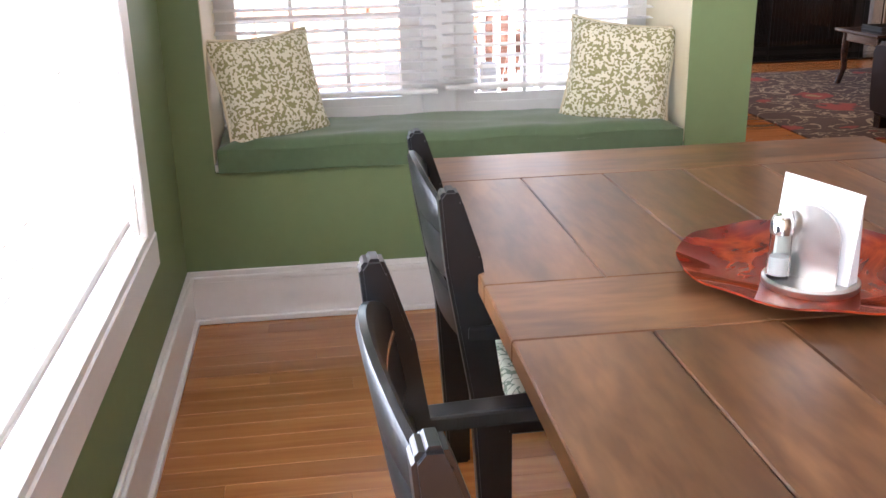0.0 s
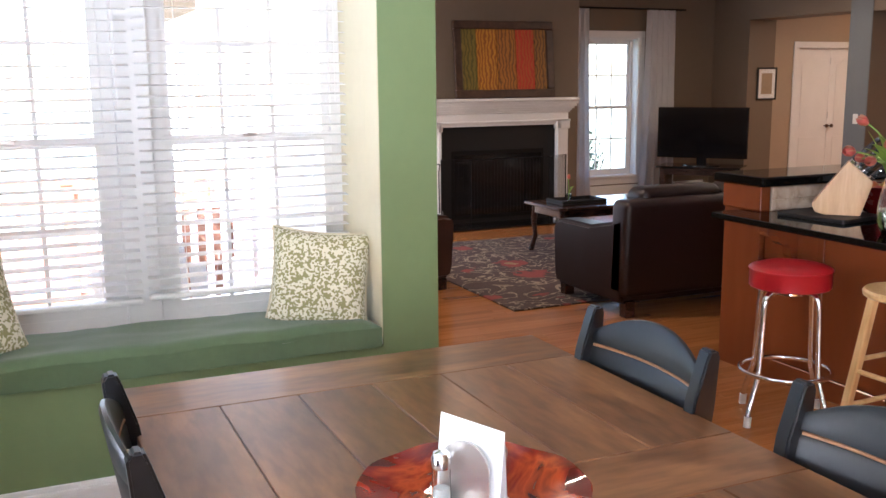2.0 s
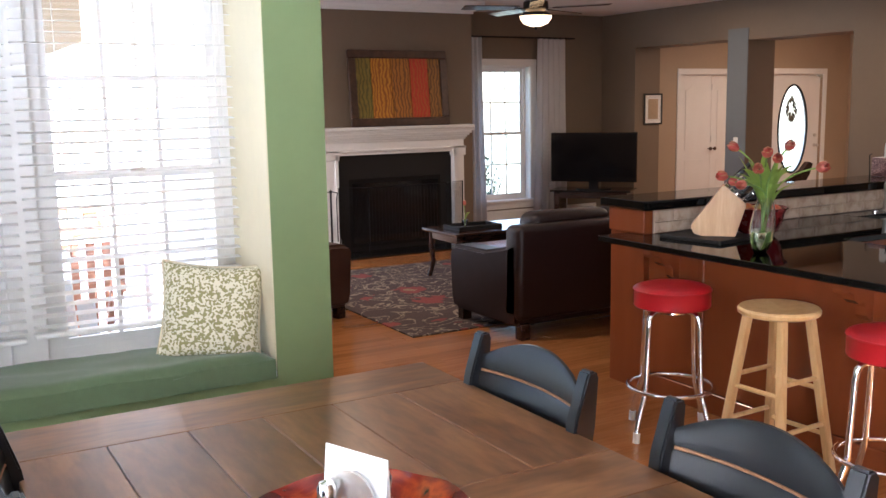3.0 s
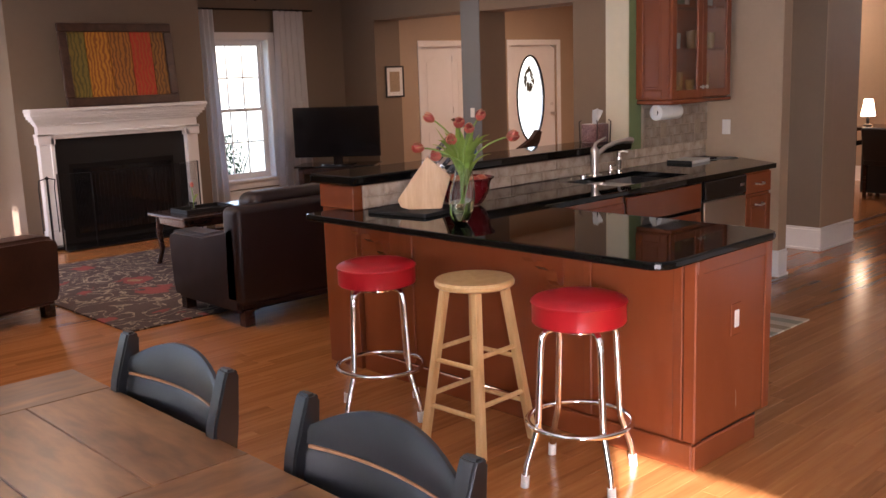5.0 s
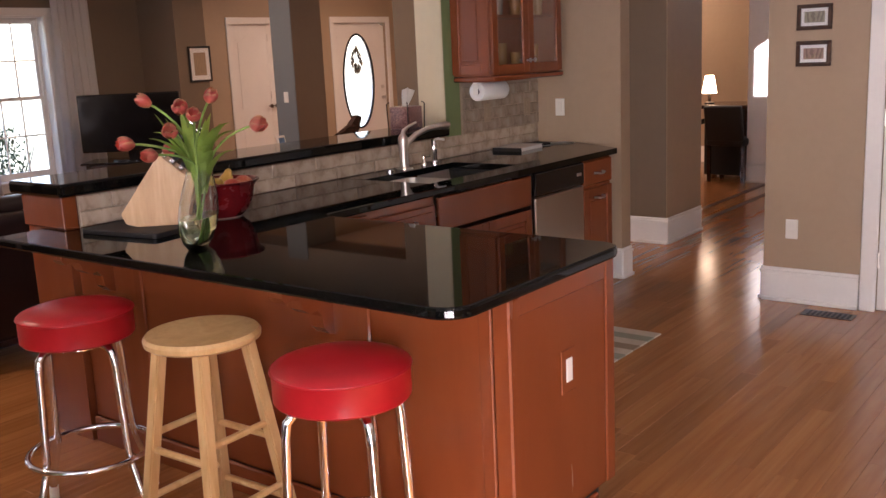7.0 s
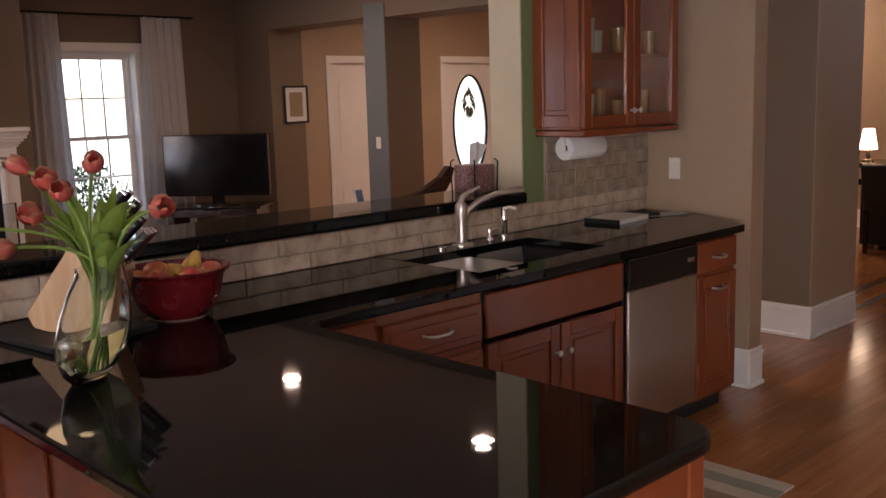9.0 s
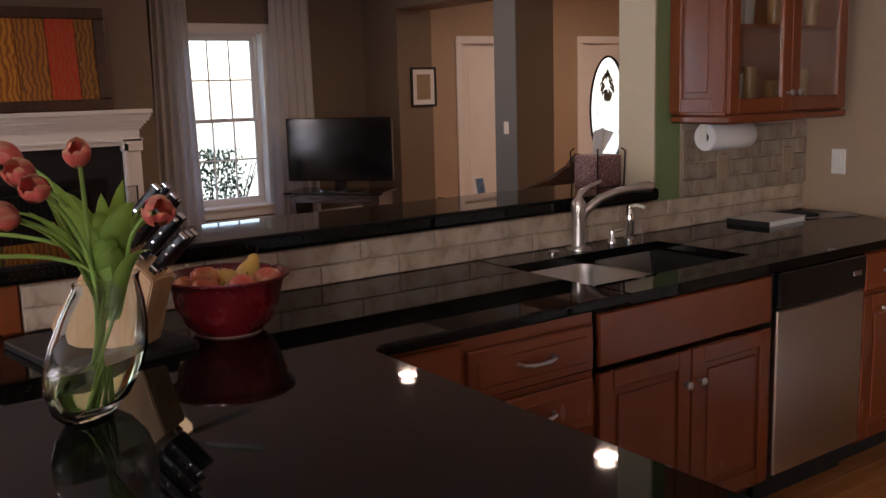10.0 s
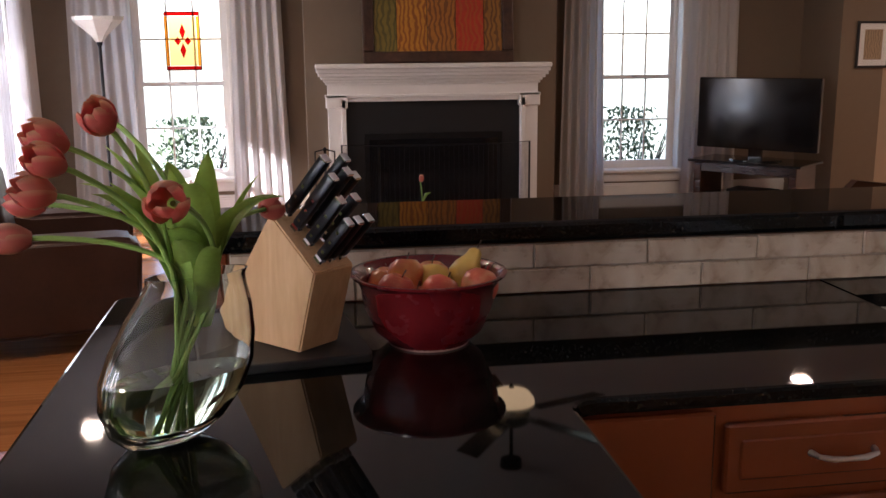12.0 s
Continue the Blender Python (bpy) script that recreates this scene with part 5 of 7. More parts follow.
def curtain(name, m, w, z0, z1, folds, seed, amp=0.035):
    """A pleated panel, x across, hung in the x-z plane; narrower and gathered at the top."""
    rng = random.Random(seed)
    ph = [rng.uniform(0, 6.28) for _ in range(3)]
    bm, nx, nz, th = bmesh.new(), folds * 10, 12, 0.004
    front, back = [], []
    for j in range(nz + 1):
        v = j / nz
        fr, bk = [], []
        for i in range(nx + 1):
            u = i / nx
            spread = 1.0 - 0.12 * v + 0.10 * (1 - v) ** 2
            x = (u - 0.5) * w * spread
            y = amp * (0.55 + 0.45 * (1 - v)) * math.sin(u * folds * 6.283 + ph[0] + 0.5 * math.sin(3 * v + ph[1])) + 0.012 * math.sin(u * 5 + ph[2] + v * 2)
            z = z0 + (z1 - z0) * v
            fr.append(bm.verts.new((x, y, z)))
            bk.append(bm.verts.new((x, y + th, z)))
        front.append(fr), back.append(bk)
    for j in range(nz):
        for i in range(nx):
            bm.faces.new((front[j][i], front[j][i + 1], front[j + 1][i + 1], front[j + 1][i]))
            bm.faces.new((back[j][i + 1], back[j][i], back[j + 1][i], back[j + 1][i + 1]))
        for i in (0, nx):
            bm.faces.new((front[j][i], front[j + 1][i], back[j + 1][i], back[j][i]))
    c = thing("curtain", m, "floor-length sheer white pleated curtain", "curtain", "living room curtains")
    part("panel", bm, CURTAIN, c, smooth=True)
    for k in range(folds + 1):
        x = (k / folds - 0.5) * w * 0.86
        part("ring", tube([(x + 0.001, 0.018 * math.cos(q * 0.7854), z1 + 0.008 + 0.018 * math.sin(q * 0.7854)) for q in range(8)], 0.0025, 5, closed=True), IRON, c)


for k, (x, w) in enumerate(((3.05, 0.56), (4.42, 0.50), (7.50, 0.42), (8.82, 0.54))):
    curtain("c", pose(x, FRY - 0.13, 0), w, 0.02, 2.52, 5, k)
for k, (y, w) in enumerate(((8.3, 0.62), (9.3, 0.46), (10.2, 0.40), (10.95, 0.62))):
    curtain("c", pose(LVX + 0.12, y, 0, rz=90), w, 0.02, 2.52, 6, 10 + k)
for nm, a, b in (("curtain_rod", (2.65, FRY - 0.13, 2.53), (4.75, FRY - 0.13, 2.53)), ("curtain_rod", (7.2, FRY - 0.13, 2.53), (9.2, FRY - 0.13, 2.53)), ("curtain_rod", (LVX + 0.12, 7.9, 2.53), (LVX + 0.12, 11.3, 2.53))):
    r = thing(nm, pose(0, 0, 0), "dark iron curtain rod on brackets", "curtain rod", "curtain rods")
    part("rod", tube([a, b], 0.011, 8), IRON, r)
    for q in (a, b):
        wallp = (q[0], FRY, q[2]) if a[1] == b[1] else (LVX - 0.003, q[1], q[2])
        part("bracket", tube([q, wallp], 0.007, 6), IRON, r)


def leather_sofa(m, w, leather, label, category, seats, depth=0.95, back_h=0.86, arm_w=0.20):
    """Sofa with its back at y=0, facing +y, x from 0 to w."""
    s = thing("sofa" if seats > 1 else "armchair", m, label, category)
    part("base", box(0.06, 0.04, 0.10, w - 0.06, depth - 0.08, 0.32, bev=0.03, seg=3), leather, s, smooth=True)
    bm = box(0.0, 0.0, 0.14, w, 0.20, back_h - 0.04, bev=0.05, seg=4)
    for v in bm.verts:
        v.co.y -= 0.05 * max(0, v.co.z - 0.3)
        v.co.z += 0.02 * math.sin(math.pi * v.co.x / w)
    part("back_frame", bm, leather, s, smooth=True)
    inner = w - 2 * arm_w
    for k in range(seats):
        x0 = arm_w + k * inner / seats
        b = box(x0 + 0.004, 0.13, 0.44, x0 + inner / seats - 0.004, 0.37, back_h + 0.03, bev=0.075, seg=4)
        for v in b.verts:
            v.co.y -= 0.12 * max(0, v.co.z - 0.45)
        part("back_cushion", b, leather, s, smooth=True)
        part("seat_cushion", box(x0 + 0.004, 0.22, 0.30, x0 + inner / seats - 0.004, depth, 0.46, bev=0.05, seg=3), leather, s, smooth=True)
    for x0 in (0.0, w - arm_w):
        prof = [(0.02, 0.10), (depth - 0.05, 0.10), (depth - 0.02, 0.20), (depth, 0.52), (depth - 0.03, 0.585), (depth - 0.12, 0.60), (0.45, 0.605), (0.18, 0.66), (0.02, 0.72)]
        bm = prism(prof, 0.0, arm_w)
        turn(bm, pose(x0, 0, 0) @ YZ)
        bmesh.ops.bevel(bm, geom=[e for e in bm.edges if e.calc_face_angle(0) > 0.6], offset=0.028, segments=3, affect="EDGES", clamp_overlap=True)
        part("arm", bm, leather, s, smooth=True)
    for x in (0.04, w - 0.12):
        for y in (0.02, depth - 0.14):
            part("foot", box(x, y, 0, x + 0.08, y + 0.08, 0.12, bev=0.006), DARKW, s)
    return s


RUGT = 0.012
leather_sofa(pose(4.55, 6.04, 0), 2.55, LEATHER, "dark oxblood leather sofa seen from its back", "sofa", 3)
leather_sofa(pose(2.72, 8.35, 0, rz=-78), 1.15, BROWNL, "brown leather armchair with rolled back", "armchair", 1, 1.0, 0.92, 0.26)
structure_rug = single("area_rug", box(4.0, 6.58, 0.0, 7.5, 9.4, RUGT, bev=0.004), RUG, "floral rug in red, brown and cream", "rug")


def coffee_table():
    t = thing("coffee_table", pose(5.85, 8.38, RUGT), "dark espresso wood coffee table with curved legs", "table")
    part("top", box(-0.60, -0.33, 0.445, 0.60, 0.33, 0.475, bev=0.008, seg=2), DARKW, t)
    part("apron", box(-0.54, -0.27, 0.37, 0.54, 0.27, 0.4445, bev=0.004), DARKW, t)
    for sx in (-1, 1):
        for sy in (-1, 1):
            pts = [(sx * 0.52, sy * 0.25, 0.44), (sx * 0.53, sy * 0.26, 0.28), (sx * 0.515, sy * 0.255, 0.14), (sx * 0.55, sy * 0.28, 0.0)]
            part("leg", tube(pts, [0.034, 0.028, 0.022, 0.026], 10), DARKW, t, smooth=True)
    tr = thing("serving_tray", pose(5.62, 8.36, RUGT + 0.475), "black tray on the coffee table", "tray")
    part("base", box(-0.24, -0.15, 0, 0.24, 0.15, 0.008), BLACKM, tr)
    for a in ((-0.24, -0.15, 0.24, -0.138), (-0.24, 0.138, 0.24, 0.15), (-0.24, -0.138, -0.228, 0.138), (0.228, -0.138, 0.24, 0.138)):
        part("rim", box(a[0], a[1], 0.008, a[2], a[3], 0.04, bev=0.003), BLACKM, tr)


coffee_table()


def television():
    s = thing("tv_stand", pose(8.90, 10.60, 0, rz=-50) @ Matrix.Diagonal((1.15, 1.1, 0.95, 1)), "dark wood corner television stand with glass top", "stand")
    for x in (-0.42, 0.36):
        part("leg", box(x, -0.22, 0, x + 0.06, 0.20, 0.52, bev=0.005), DARKW, s)
    part("top", box(-0.46, -0.26, 0.52, 0.46, 0.24, 0.545, bev=0.006), BLACKG, s, "dark glass top")
    part("rail", box(-0.36, -0.21, 0.43, 0.36, -0.19, 0.519, bev=0.003), DARKW, s)
    part("shelf", box(-0.36, -0.20, 0.18, 0.36, 0.19, 0.20), BLACKG, s)
    part("floor_shelf", box(-0.36, -0.20, 0.03, 0.36, 0.19, 0.05), DARKW, s)
    single("media_player", box(-0.2, -0.14, 0, 0.2, 0.12, 0.06, bev=0.004), BLACKM, "black media player on the stand's shelf", "player", pose(8.90, 10.60, 0.19, rz=-50))
    t = thing("television", pose(8.90, 10.60, 0.518, rz=-50) @ Matrix.Diagonal((1.19, 1, 1.10, 1)), "black flat-screen television, switched off", "television")
    part("foot", lathe([(0, 0), (0.20, 0), (0.20, 0.010), (0.05, 0.02), (0, 0.02)], 28), BLACKG, t, smooth=True)
    part("neck", box(-0.05, -0.02, 0.015, 0.05, 0.02, 0.10), BLACKG, t)
    bz = part("bezel", box(-0.48, -0.03, 0.085, 0.48, 0.03, 0.675, bev=0.010, seg=2), BLACKG, t)
    part("screen", box(-0.445, -0.0325, 0.13, 0.445, -0.0302, 0.64), plain("screen_glass", (0.004, 0.004, 0.005), 0.10, vary=0.05), bz)


television()


def floor_lamp():
    l = thing("floor_lamp", pose(3.13, 10.98, 0), "torchiere floor lamp with a white glass bowl shade", "lamp")
    part("foot", lathe([(0, 0), (0.15, 0), (0.15, 0.015), (0.03, 0.035), (0, 0.04)], 28), IRON, l, smooth=True)
    part("pole", lathe([(0.013, 0.03), (0.013, 1.58), (0.022, 1.60), (0.03, 1.63), (0, 1.65)], 14), IRON, l, smooth=True)
    bm = lathe([(0.03, 1.62), (0.075, 1.68), (0.21, 1.80), (0.215, 1.83), (0.207, 1.83), (0.07, 1.69), (0.028, 1.635)], 8)
    part("shade", bm, plain("milk_glass", (0.72, 0.70, 0.64), 0.3, vary=0.06), l, "white leaded glass shade")


floor_lamp()


def ceiling_fan():
    f = thing("ceiling_fan", pose(6.0, 7.85, H), "dark ceiling fan with a lit alabaster bowl", "fan")
    part("canopy", lathe([(0, 0), (0.07, 0), (0.065, -0.05), (0.02, -0.07), (0, -0.07)], 24), IRON, f, smooth=True)
    part("rod", lathe([(0.012, -0.06), (0.012, -0.30)], 10), IRON, f)
    motor_part = part("motor", lathe([(0, -0.18), (0.06, -0.18), (0.11, -0.21), (0.115, -0.27), (0.07, -0.30), (0, -0.30)], 28), IRON, f, smooth=True)
    for k in range(5):
        b = part("blade", box(0.17, -0.065, -0.004, 0.68, 0.065, 0.004, bev=0.003), DARKW, f)
        b.matrix_local = pose(0, 0, -0.355, 0, 0, 20 + 72 * k) @ pose(0, 0, 0, 10, 0, 0)
        part("blade_iron", box(0.09, -0.02, -0.006, 0.20, 0.02, -0.0045), IRON, b)
    light_bowl_part = part("light_bowl", lathe([(0.145, -0.33), (0.14, -0.36), (0.11, -0.40), (0.05, -0.425), (0, -0.43)], 32), glowing("alabaster_glow", (1.0, 0.68, 0.33), 0.6), f, "glowing alabaster bowl", smooth=True)
    bowl_ring_part = part("bowl_ring", lathe([(0.10, -0.30), (0.15, -0.32), (0.15, -0.335), (0.14, -0.335)], 32), IRON, f, smooth=True)
    finial_part = part("finial", lathe([(0, -0.46), (0.012, -0.45), (0.018, -0.43), (0, -0.425)], 12), IRON, f, smooth=True)
    for low in (motor_part, light_bowl_part, bowl_ring_part, finial_part):
        low.location.z -= 0.09


ceiling_fan()
for x, y in CANS:
    # the fitting at the last position only houses the added far-room lamp
    c = thing("recessed_light", pose(x, y, H), "recessed ceiling downlight with white trim", "light", "recessed lights")
    part("trim_ring", lathe([(0.060, -0.002), (0.085, -0.008), (0.09, -0.001), (0.06, -0.001)], 24), TRIM, c, smooth=True)
    part("bulb", lathe([(0, -0.012), (0.03, -0.011), (0.05, -0.006), (0.058, -0.001)], 20), glowing("bulb_glow", (1.0, 0.78, 0.5), 8.0), c, smooth=True)

# ---- foyer ----


def panel_leaf(name, parent, w, h, m, arch=True):
    """A moulded door leaf in the x-z plane, front to -y, lower left at the origin."""
    d = part(name, box(0.002, -0.02, 0.004, w - 0.002, 0.02, h, bev=0.002), TRIM, parent)
    d.matrix_local = m
    pw = w - 0.24
    part("panel", box(0.12, -0.027, 0.16, w - 0.12, -0.0195, 0.80, bev=0.006), TRIM, d)
    top = [(0.12, 0.94), (w - 0.12, 0.94), (w - 0.12, h - 0.22)] + [(w - 0.12 - pw * u, h - 0.22 + (0.085 * math.sin(math.pi * u) ** 2 if arch else 0)) for u in (0.15, 0.3, 0.4, 0.5, 0.6, 0.7, 0.85)] + [(0.12, h - 0.22)]
    bm = prism(top, 0.0, 0.0075)
    turn(bm, pose(0, -0.0195, 0) @ XZ)
    part("panel", bm, TRIM, d)
    for z in (0.25, 1.05, 1.80):
        part("hinge", tube([(0.004, -0.026, z), (0.004, -0.026, z + 0.09)], 0.007, 8), NICKEL, d)
    return d


def casing(x0, x1, z1, y, parent, c=0.085):
    for a in ((x0 - c, 0, x0 + 0.002, z1), (x1 - 0.002, 0, x1 + c, z1), (x0 - c, z1 - 0.002, x1 + c, z1 + c)):
        part("casing", box(a[0], y - 0.022, a[1], a[2], y - 0.001, a[3], bev=0.005), TRIM, parent)


d1 = thing("door_closet", pose(10.68, FOY + 0.06, 0), "white arched-panel double closet doors, closed", "door", kind="structure")
panel_leaf("leaf", d1, 0.63, 2.02, pose(0, 0, 0))
panel_leaf("leaf", d1, 0.63, 2.02, pose(0.63, 0, 0))
casing(0.0, 1.26, 2.02, -0.06, d1)
for x in (0.585, 0.675):
    bm = lathe([(0.008, 0), (0.008, 0.03), (0.026, 0.045), (0.026, 0.06), (0, 0.068)], 16)
    part("door_knob", turn(bm, pose(x, -0.02, 0.95) @ pose(0, 0, 0, 90)), FRAMEW, d1, "dark bronze knob", smooth=True)


def front_door():
    d = thing("door_front", pose(12.56, FOY + 0.06, 0), "white front door with a bright oval glass", "door", kind="structure")
    w, h, cx, cz, ra, rb = 1.12, 2.03, 0.51, 1.185, 0.325, 0.68
    bm, n = bmesh.new(), 48
    outer, inner = [], []
    for i in range(n):
        a = 2 * math.pi * i / n
        c, s = math.cos(a), math.sin(a)
        k = min((w - cx - 0.004 if c > 0 else cx - 0.004) / max(1e-6, abs(c)), (h - cz if s > 0 else cz - 0.004) / max(1e-6, abs(s)))
        outer.append((cx + k * c, cz + k * s))
        inner.append((cx + ra * c, cz + rb * s))
    rings = []
    for y in (-0.02, 0.02):
        rings.append(([bm.verts.new((x, y, z)) for x, z in outer], [bm.verts.new((x, y, z)) for x, z in inner]))
    for i in range(n):
        j = (i + 1) % n
        (o0, i0), (o1, i1) = rings
        bm.faces.new((o0[i], o0[j], i0[j], i0[i])), bm.faces.new((o1[j], o1[i], i1[i], i1[j]))
        bm.faces.new((o0[j], o0[i], o1[i], o1[j])), bm.faces.new((i0[i], i0[j], i1[j], i1[i]))
    part("leaf", bm, TRIM, d)
    part("oval_frame", tube([(cx + ra * math.cos(6.2832 * i / n), -0.022, cz + rb * math.sin(6.2832 * i / n)) for i in range(n)], 0.016, 8, closed=True), IRON, d, "dark oval glass frame", smooth=True)
    g = part("oval_glass", turn(prism([(cx + ra * math.cos(6.2832 * i / n), cz + rb * math.sin(6.2832 * i / n)) for i in range(n)], 0, 0.004), XZ), GLASS, d)
    g.visible_shadow = False
    bm = bmesh.new()
    for q in (0.55, 0.75):
        tube([(cx + q * ra * math.cos(6.2832 * i / n), -0.006, cz + q * rb * math.sin(6.2832 * i / n)) for i in range(n)], 0.003, 5, closed=True, bm=bm)
    part("leading", bm, IRON, d)
    casing(0.0, w, h, -0.06, d)
    bm = lathe([(0.028, 0), (0.028, 0.008), (0.01, 0.012), (0.01, 0.035), (0.028, 0.05), (0.024, 0.068), (0, 0.072)], 16)
    part("door_knob", turn(bm, pose(1.03, -0.02, 0.92) @ pose(0, 0, 0, 90)), NICKEL, d, smooth=True)
    bm = lathe([(0, 0), (0.028, 0), (0.026, 0.018), (0, 0.02)], 16)
    part("deadbolt", turn(bm, pose(1.03, -0.02, 1.08) @ pose(0, 0, 0, 90)), NICKEL, d, smooth=True)
    wr = thing("door_ornament", pose(13.16, FOY + 0.15, 1.68), "dark hanging ornament outside the front door glass", "ornament")
    bm = bmesh.new()
    rng = random.Random(5)
    for i in range(60):
        a, z = rng.uniform(0, 6.28), -rng.uniform(0.0, 0.36)
        r = 0.10 * math.sin(math.pi * (-z / 0.38)) + 0.012
        x, y = r * math.cos(a), 0.4 * r * math.sin(a)
        tube([(x * 0.5, y * 0.5, z + 0.04), (x, y, z), (x * 1.15, y, z - 0.05)], [0.006, 0.012, 0.002], 5, bm=bm)
    part("foliage", bm, plain("dried_stems", (0.05, 0.04, 0.02), 0.9), wr)
    part("hook", tube([(0, 0, 0.0), (0, 0, 0.14)], 0.003, 5), IRON, wr)


front_door()


def framed_print(m, w, h, frame_mat, label, mat_w, col):
    p = thing("framed_print", m, label, "picture")
    b = 0.022
    for a in ((0, 0, w, b), (0, h - b, w, h), (0, b, b, h - b), (w - b, b, w, h - b)):
        part("frame_bar", box(a[0], -0.022, a[1], a[2], 0, a[3], bev=0.003), frame_mat, p)
    part("mount", box(b - 0.002, -0.010, b - 0.002, w - b + 0.002, -0.002, h - b + 0.002), PAPER, p, "white mount")
    part("print", box(b + mat_w, -0.0125, b + mat_w, w - b - mat_w, -0.0095, h - b - mat_w), art_strip("print_ink", col, shade(col, 0.5), 14.0), p)
    g = part("glazing", box(b - 0.002, -0.0165, b - 0.002, w - b + 0.002, -0.0145, h - b + 0.002), GLASS, p)
    g.visible_shadow = False
    return p


framed_print(pose(9.955, FOY - 0.0215, 1.33), 0.335, 0.43, BLACKM, "black framed botanical print with a white mount", 0.055, (0.42, 0.30, 0.18))
framed_print(pose(HX - 0.001, 2.937, 1.58, rz=-90), 0.19, 0.14, FRAMEW, "small dark framed landscape on the hall wall", 0.018, (0.35, 0.32, 0.24))
framed_print(pose(HX - 0.001, 2.937, 1.38, rz=-90), 0.19, 0.14, FRAMEW, "small dark framed landscape on the hall wall", 0.018, (0.40, 0.26, 0.20))


def wall_plate(m, kind, label, finish=None):
    finish = finish or WHITEP
    p = thing("wall_plate", m, label, "switch" if kind == "switch" else "outlet")
    part("plate", box(-0.036, -0.006, -0.058, 0.036, 0, 0.058, bev=0.003), finish, p)
    if kind == "switch":
        part("rocker", box(-0.016, -0.010, -0.033, 0.016, -0.0055, 0.033, bev=0.002), finish, p)
    else:
        for z in (-0.024, 0.024):
            part("socket", box(-0.015, -0.0085, z - 0.015, 0.015, -0.0055, z + 0.015, bev=0.004), finish, p)


wall_plate(pose(HX - 0.001, 2.936, 0.44, rz=-90), "outlet", "white wall outlet on the tan wall")
wall_plate(pose(KX - 0.001, 4.54, 1.15, rz=-90), "switch", "white light switch on the tan wall")
wall_plate(pose(RVX - 0.0125, 8.98, 1.145, rz=-90), "switch", "white light switch on the blue-grey column")
wall_plate(pose(7.50, KY - 0.0205, 1.16), "switch", "tan switch on the tile backsplash", TANPLATE)
wall_plate(pose(7.97, KY - 0.0205, 1.165), "outlet", "tan outlet on the tile backsplash", TANPLATE)

d2 = thing("door_pantry", pose(HX + 0.04, 2.46, 0, rz=-90), "white panelled door beside the hall, closed", "door", kind="structure")
panel_leaf("leaf", d2, 0.80, 2.035, pose(0, 0, 0))
casing(0.0, 0.80, 2.04, -0.04, d2)
vent = thing("floor_vent", pose(7.85, 2.66, 0.0), "bronze floor register in the oak floor", "vent")
part("frame", box(-0.06, -0.14, 0.0005, 0.06, 0.14, 0.004, bev=0.001), FRAMEW, vent)
for i in range(9):
    part("slat", box(-0.045, -0.12 + i * 0.027, 0.004, 0.045, -0.108 + i * 0.027, 0.0065), BLACKM, vent)

# far room at the end of the hall
c = thing("writing_desk", pose(13.15, 5.26, 0), "dark wooden writing desk in the far room", "desk")
part("top", box(-0.33, -0.34, 0.79, 0.33, 0.34, 0.83, bev=0.006), DARKW, c)
for sx in (-0.3, 0.25):
    for sy in (-0.32, 0.27):
        part("leg", box(sx, sy, 0, sx + 0.05, sy + 0.05, 0.789, bev=0.004), DARKW, c)
part("drawer_case", box(-0.27, -0.268, 0.04, 0.25, 0.20, 0.788, bev=0.006), BLACKM, c)
part("stretcher", box(-0.28, 0.28, 0.60, 0.26, 0.31, 0.66, bev=0.004), DARKW, c)
l = thing("table_lamp", pose(13.12, 5.50, 0.83), "lit table lamp on the writing desk", "lamp")
part("base", lathe([(0, 0), (0.06, 0), (0.055, 0.015), (0.018, 0.03), (0.022, 0.09), (0.012, 0.13), (0, 0.13)], 18), IRON, l, smooth=True)
part("shade", lathe([(0.085, 0.12), (0.05, 0.32), (0.048, 0.32), (0.082, 0.12)], 24), glowing("lamp_shade_glow", (1.0, 0.72, 0.42), 3.0), l, "glowing cream shade", smooth=True)
d = thing("desk_chair", pose(12.80, 5.10, 0, rz=-90), "dark upholstered chair pulled up to the desk", "chair")
part("seat", box(-0.22, -0.22, 0.40, 0.22, 0.22, 0.49, bev=0.03, seg=3), BLACKM, d, smooth=True)
b = part("backrest", box(-0.21, -0.03, 0.0, 0.21, 0.03, 0.40, bev=0.02, seg=3), BLACKM, d, smooth=True)
b.matrix_local = pose(0, -0.21, 0.46, 14, 0, 0)
for sx in (-0.19, 0.19):
    for sy in (-0.19, 0.19):
        part("leg", box(sx - 0.018, sy - 0.018, 0, sx + 0.018, sy + 0.018, 0.41), DARKW, d)

# ---- things on the worktops ----


def clear_glass(name, tint=(0.96, 1.0, 0.98)):
    m, nt, p = mat_nodes(name)
    p.inputs["Base Color"].default_value = (*tint, 1)
    setp(p, rough=0.0, trans=1.0, ior=1.45)
    return m


VASEG = clear_glass("vase_glass")
WATER = clear_glass("vase_water", (0.86, 0.95, 0.72))
STEM = plain("tulip_stem", (0.24, 0.38, 0.08), 0.5, vary=0.15, scale=20)
LEAF = plain("tulip_leaf", (0.40, 0.56, 0.14), 0.45, vary=0.25, scale=14)


let_light_through(LEAF, 0.3, (0.45, 0.60, 0.10))


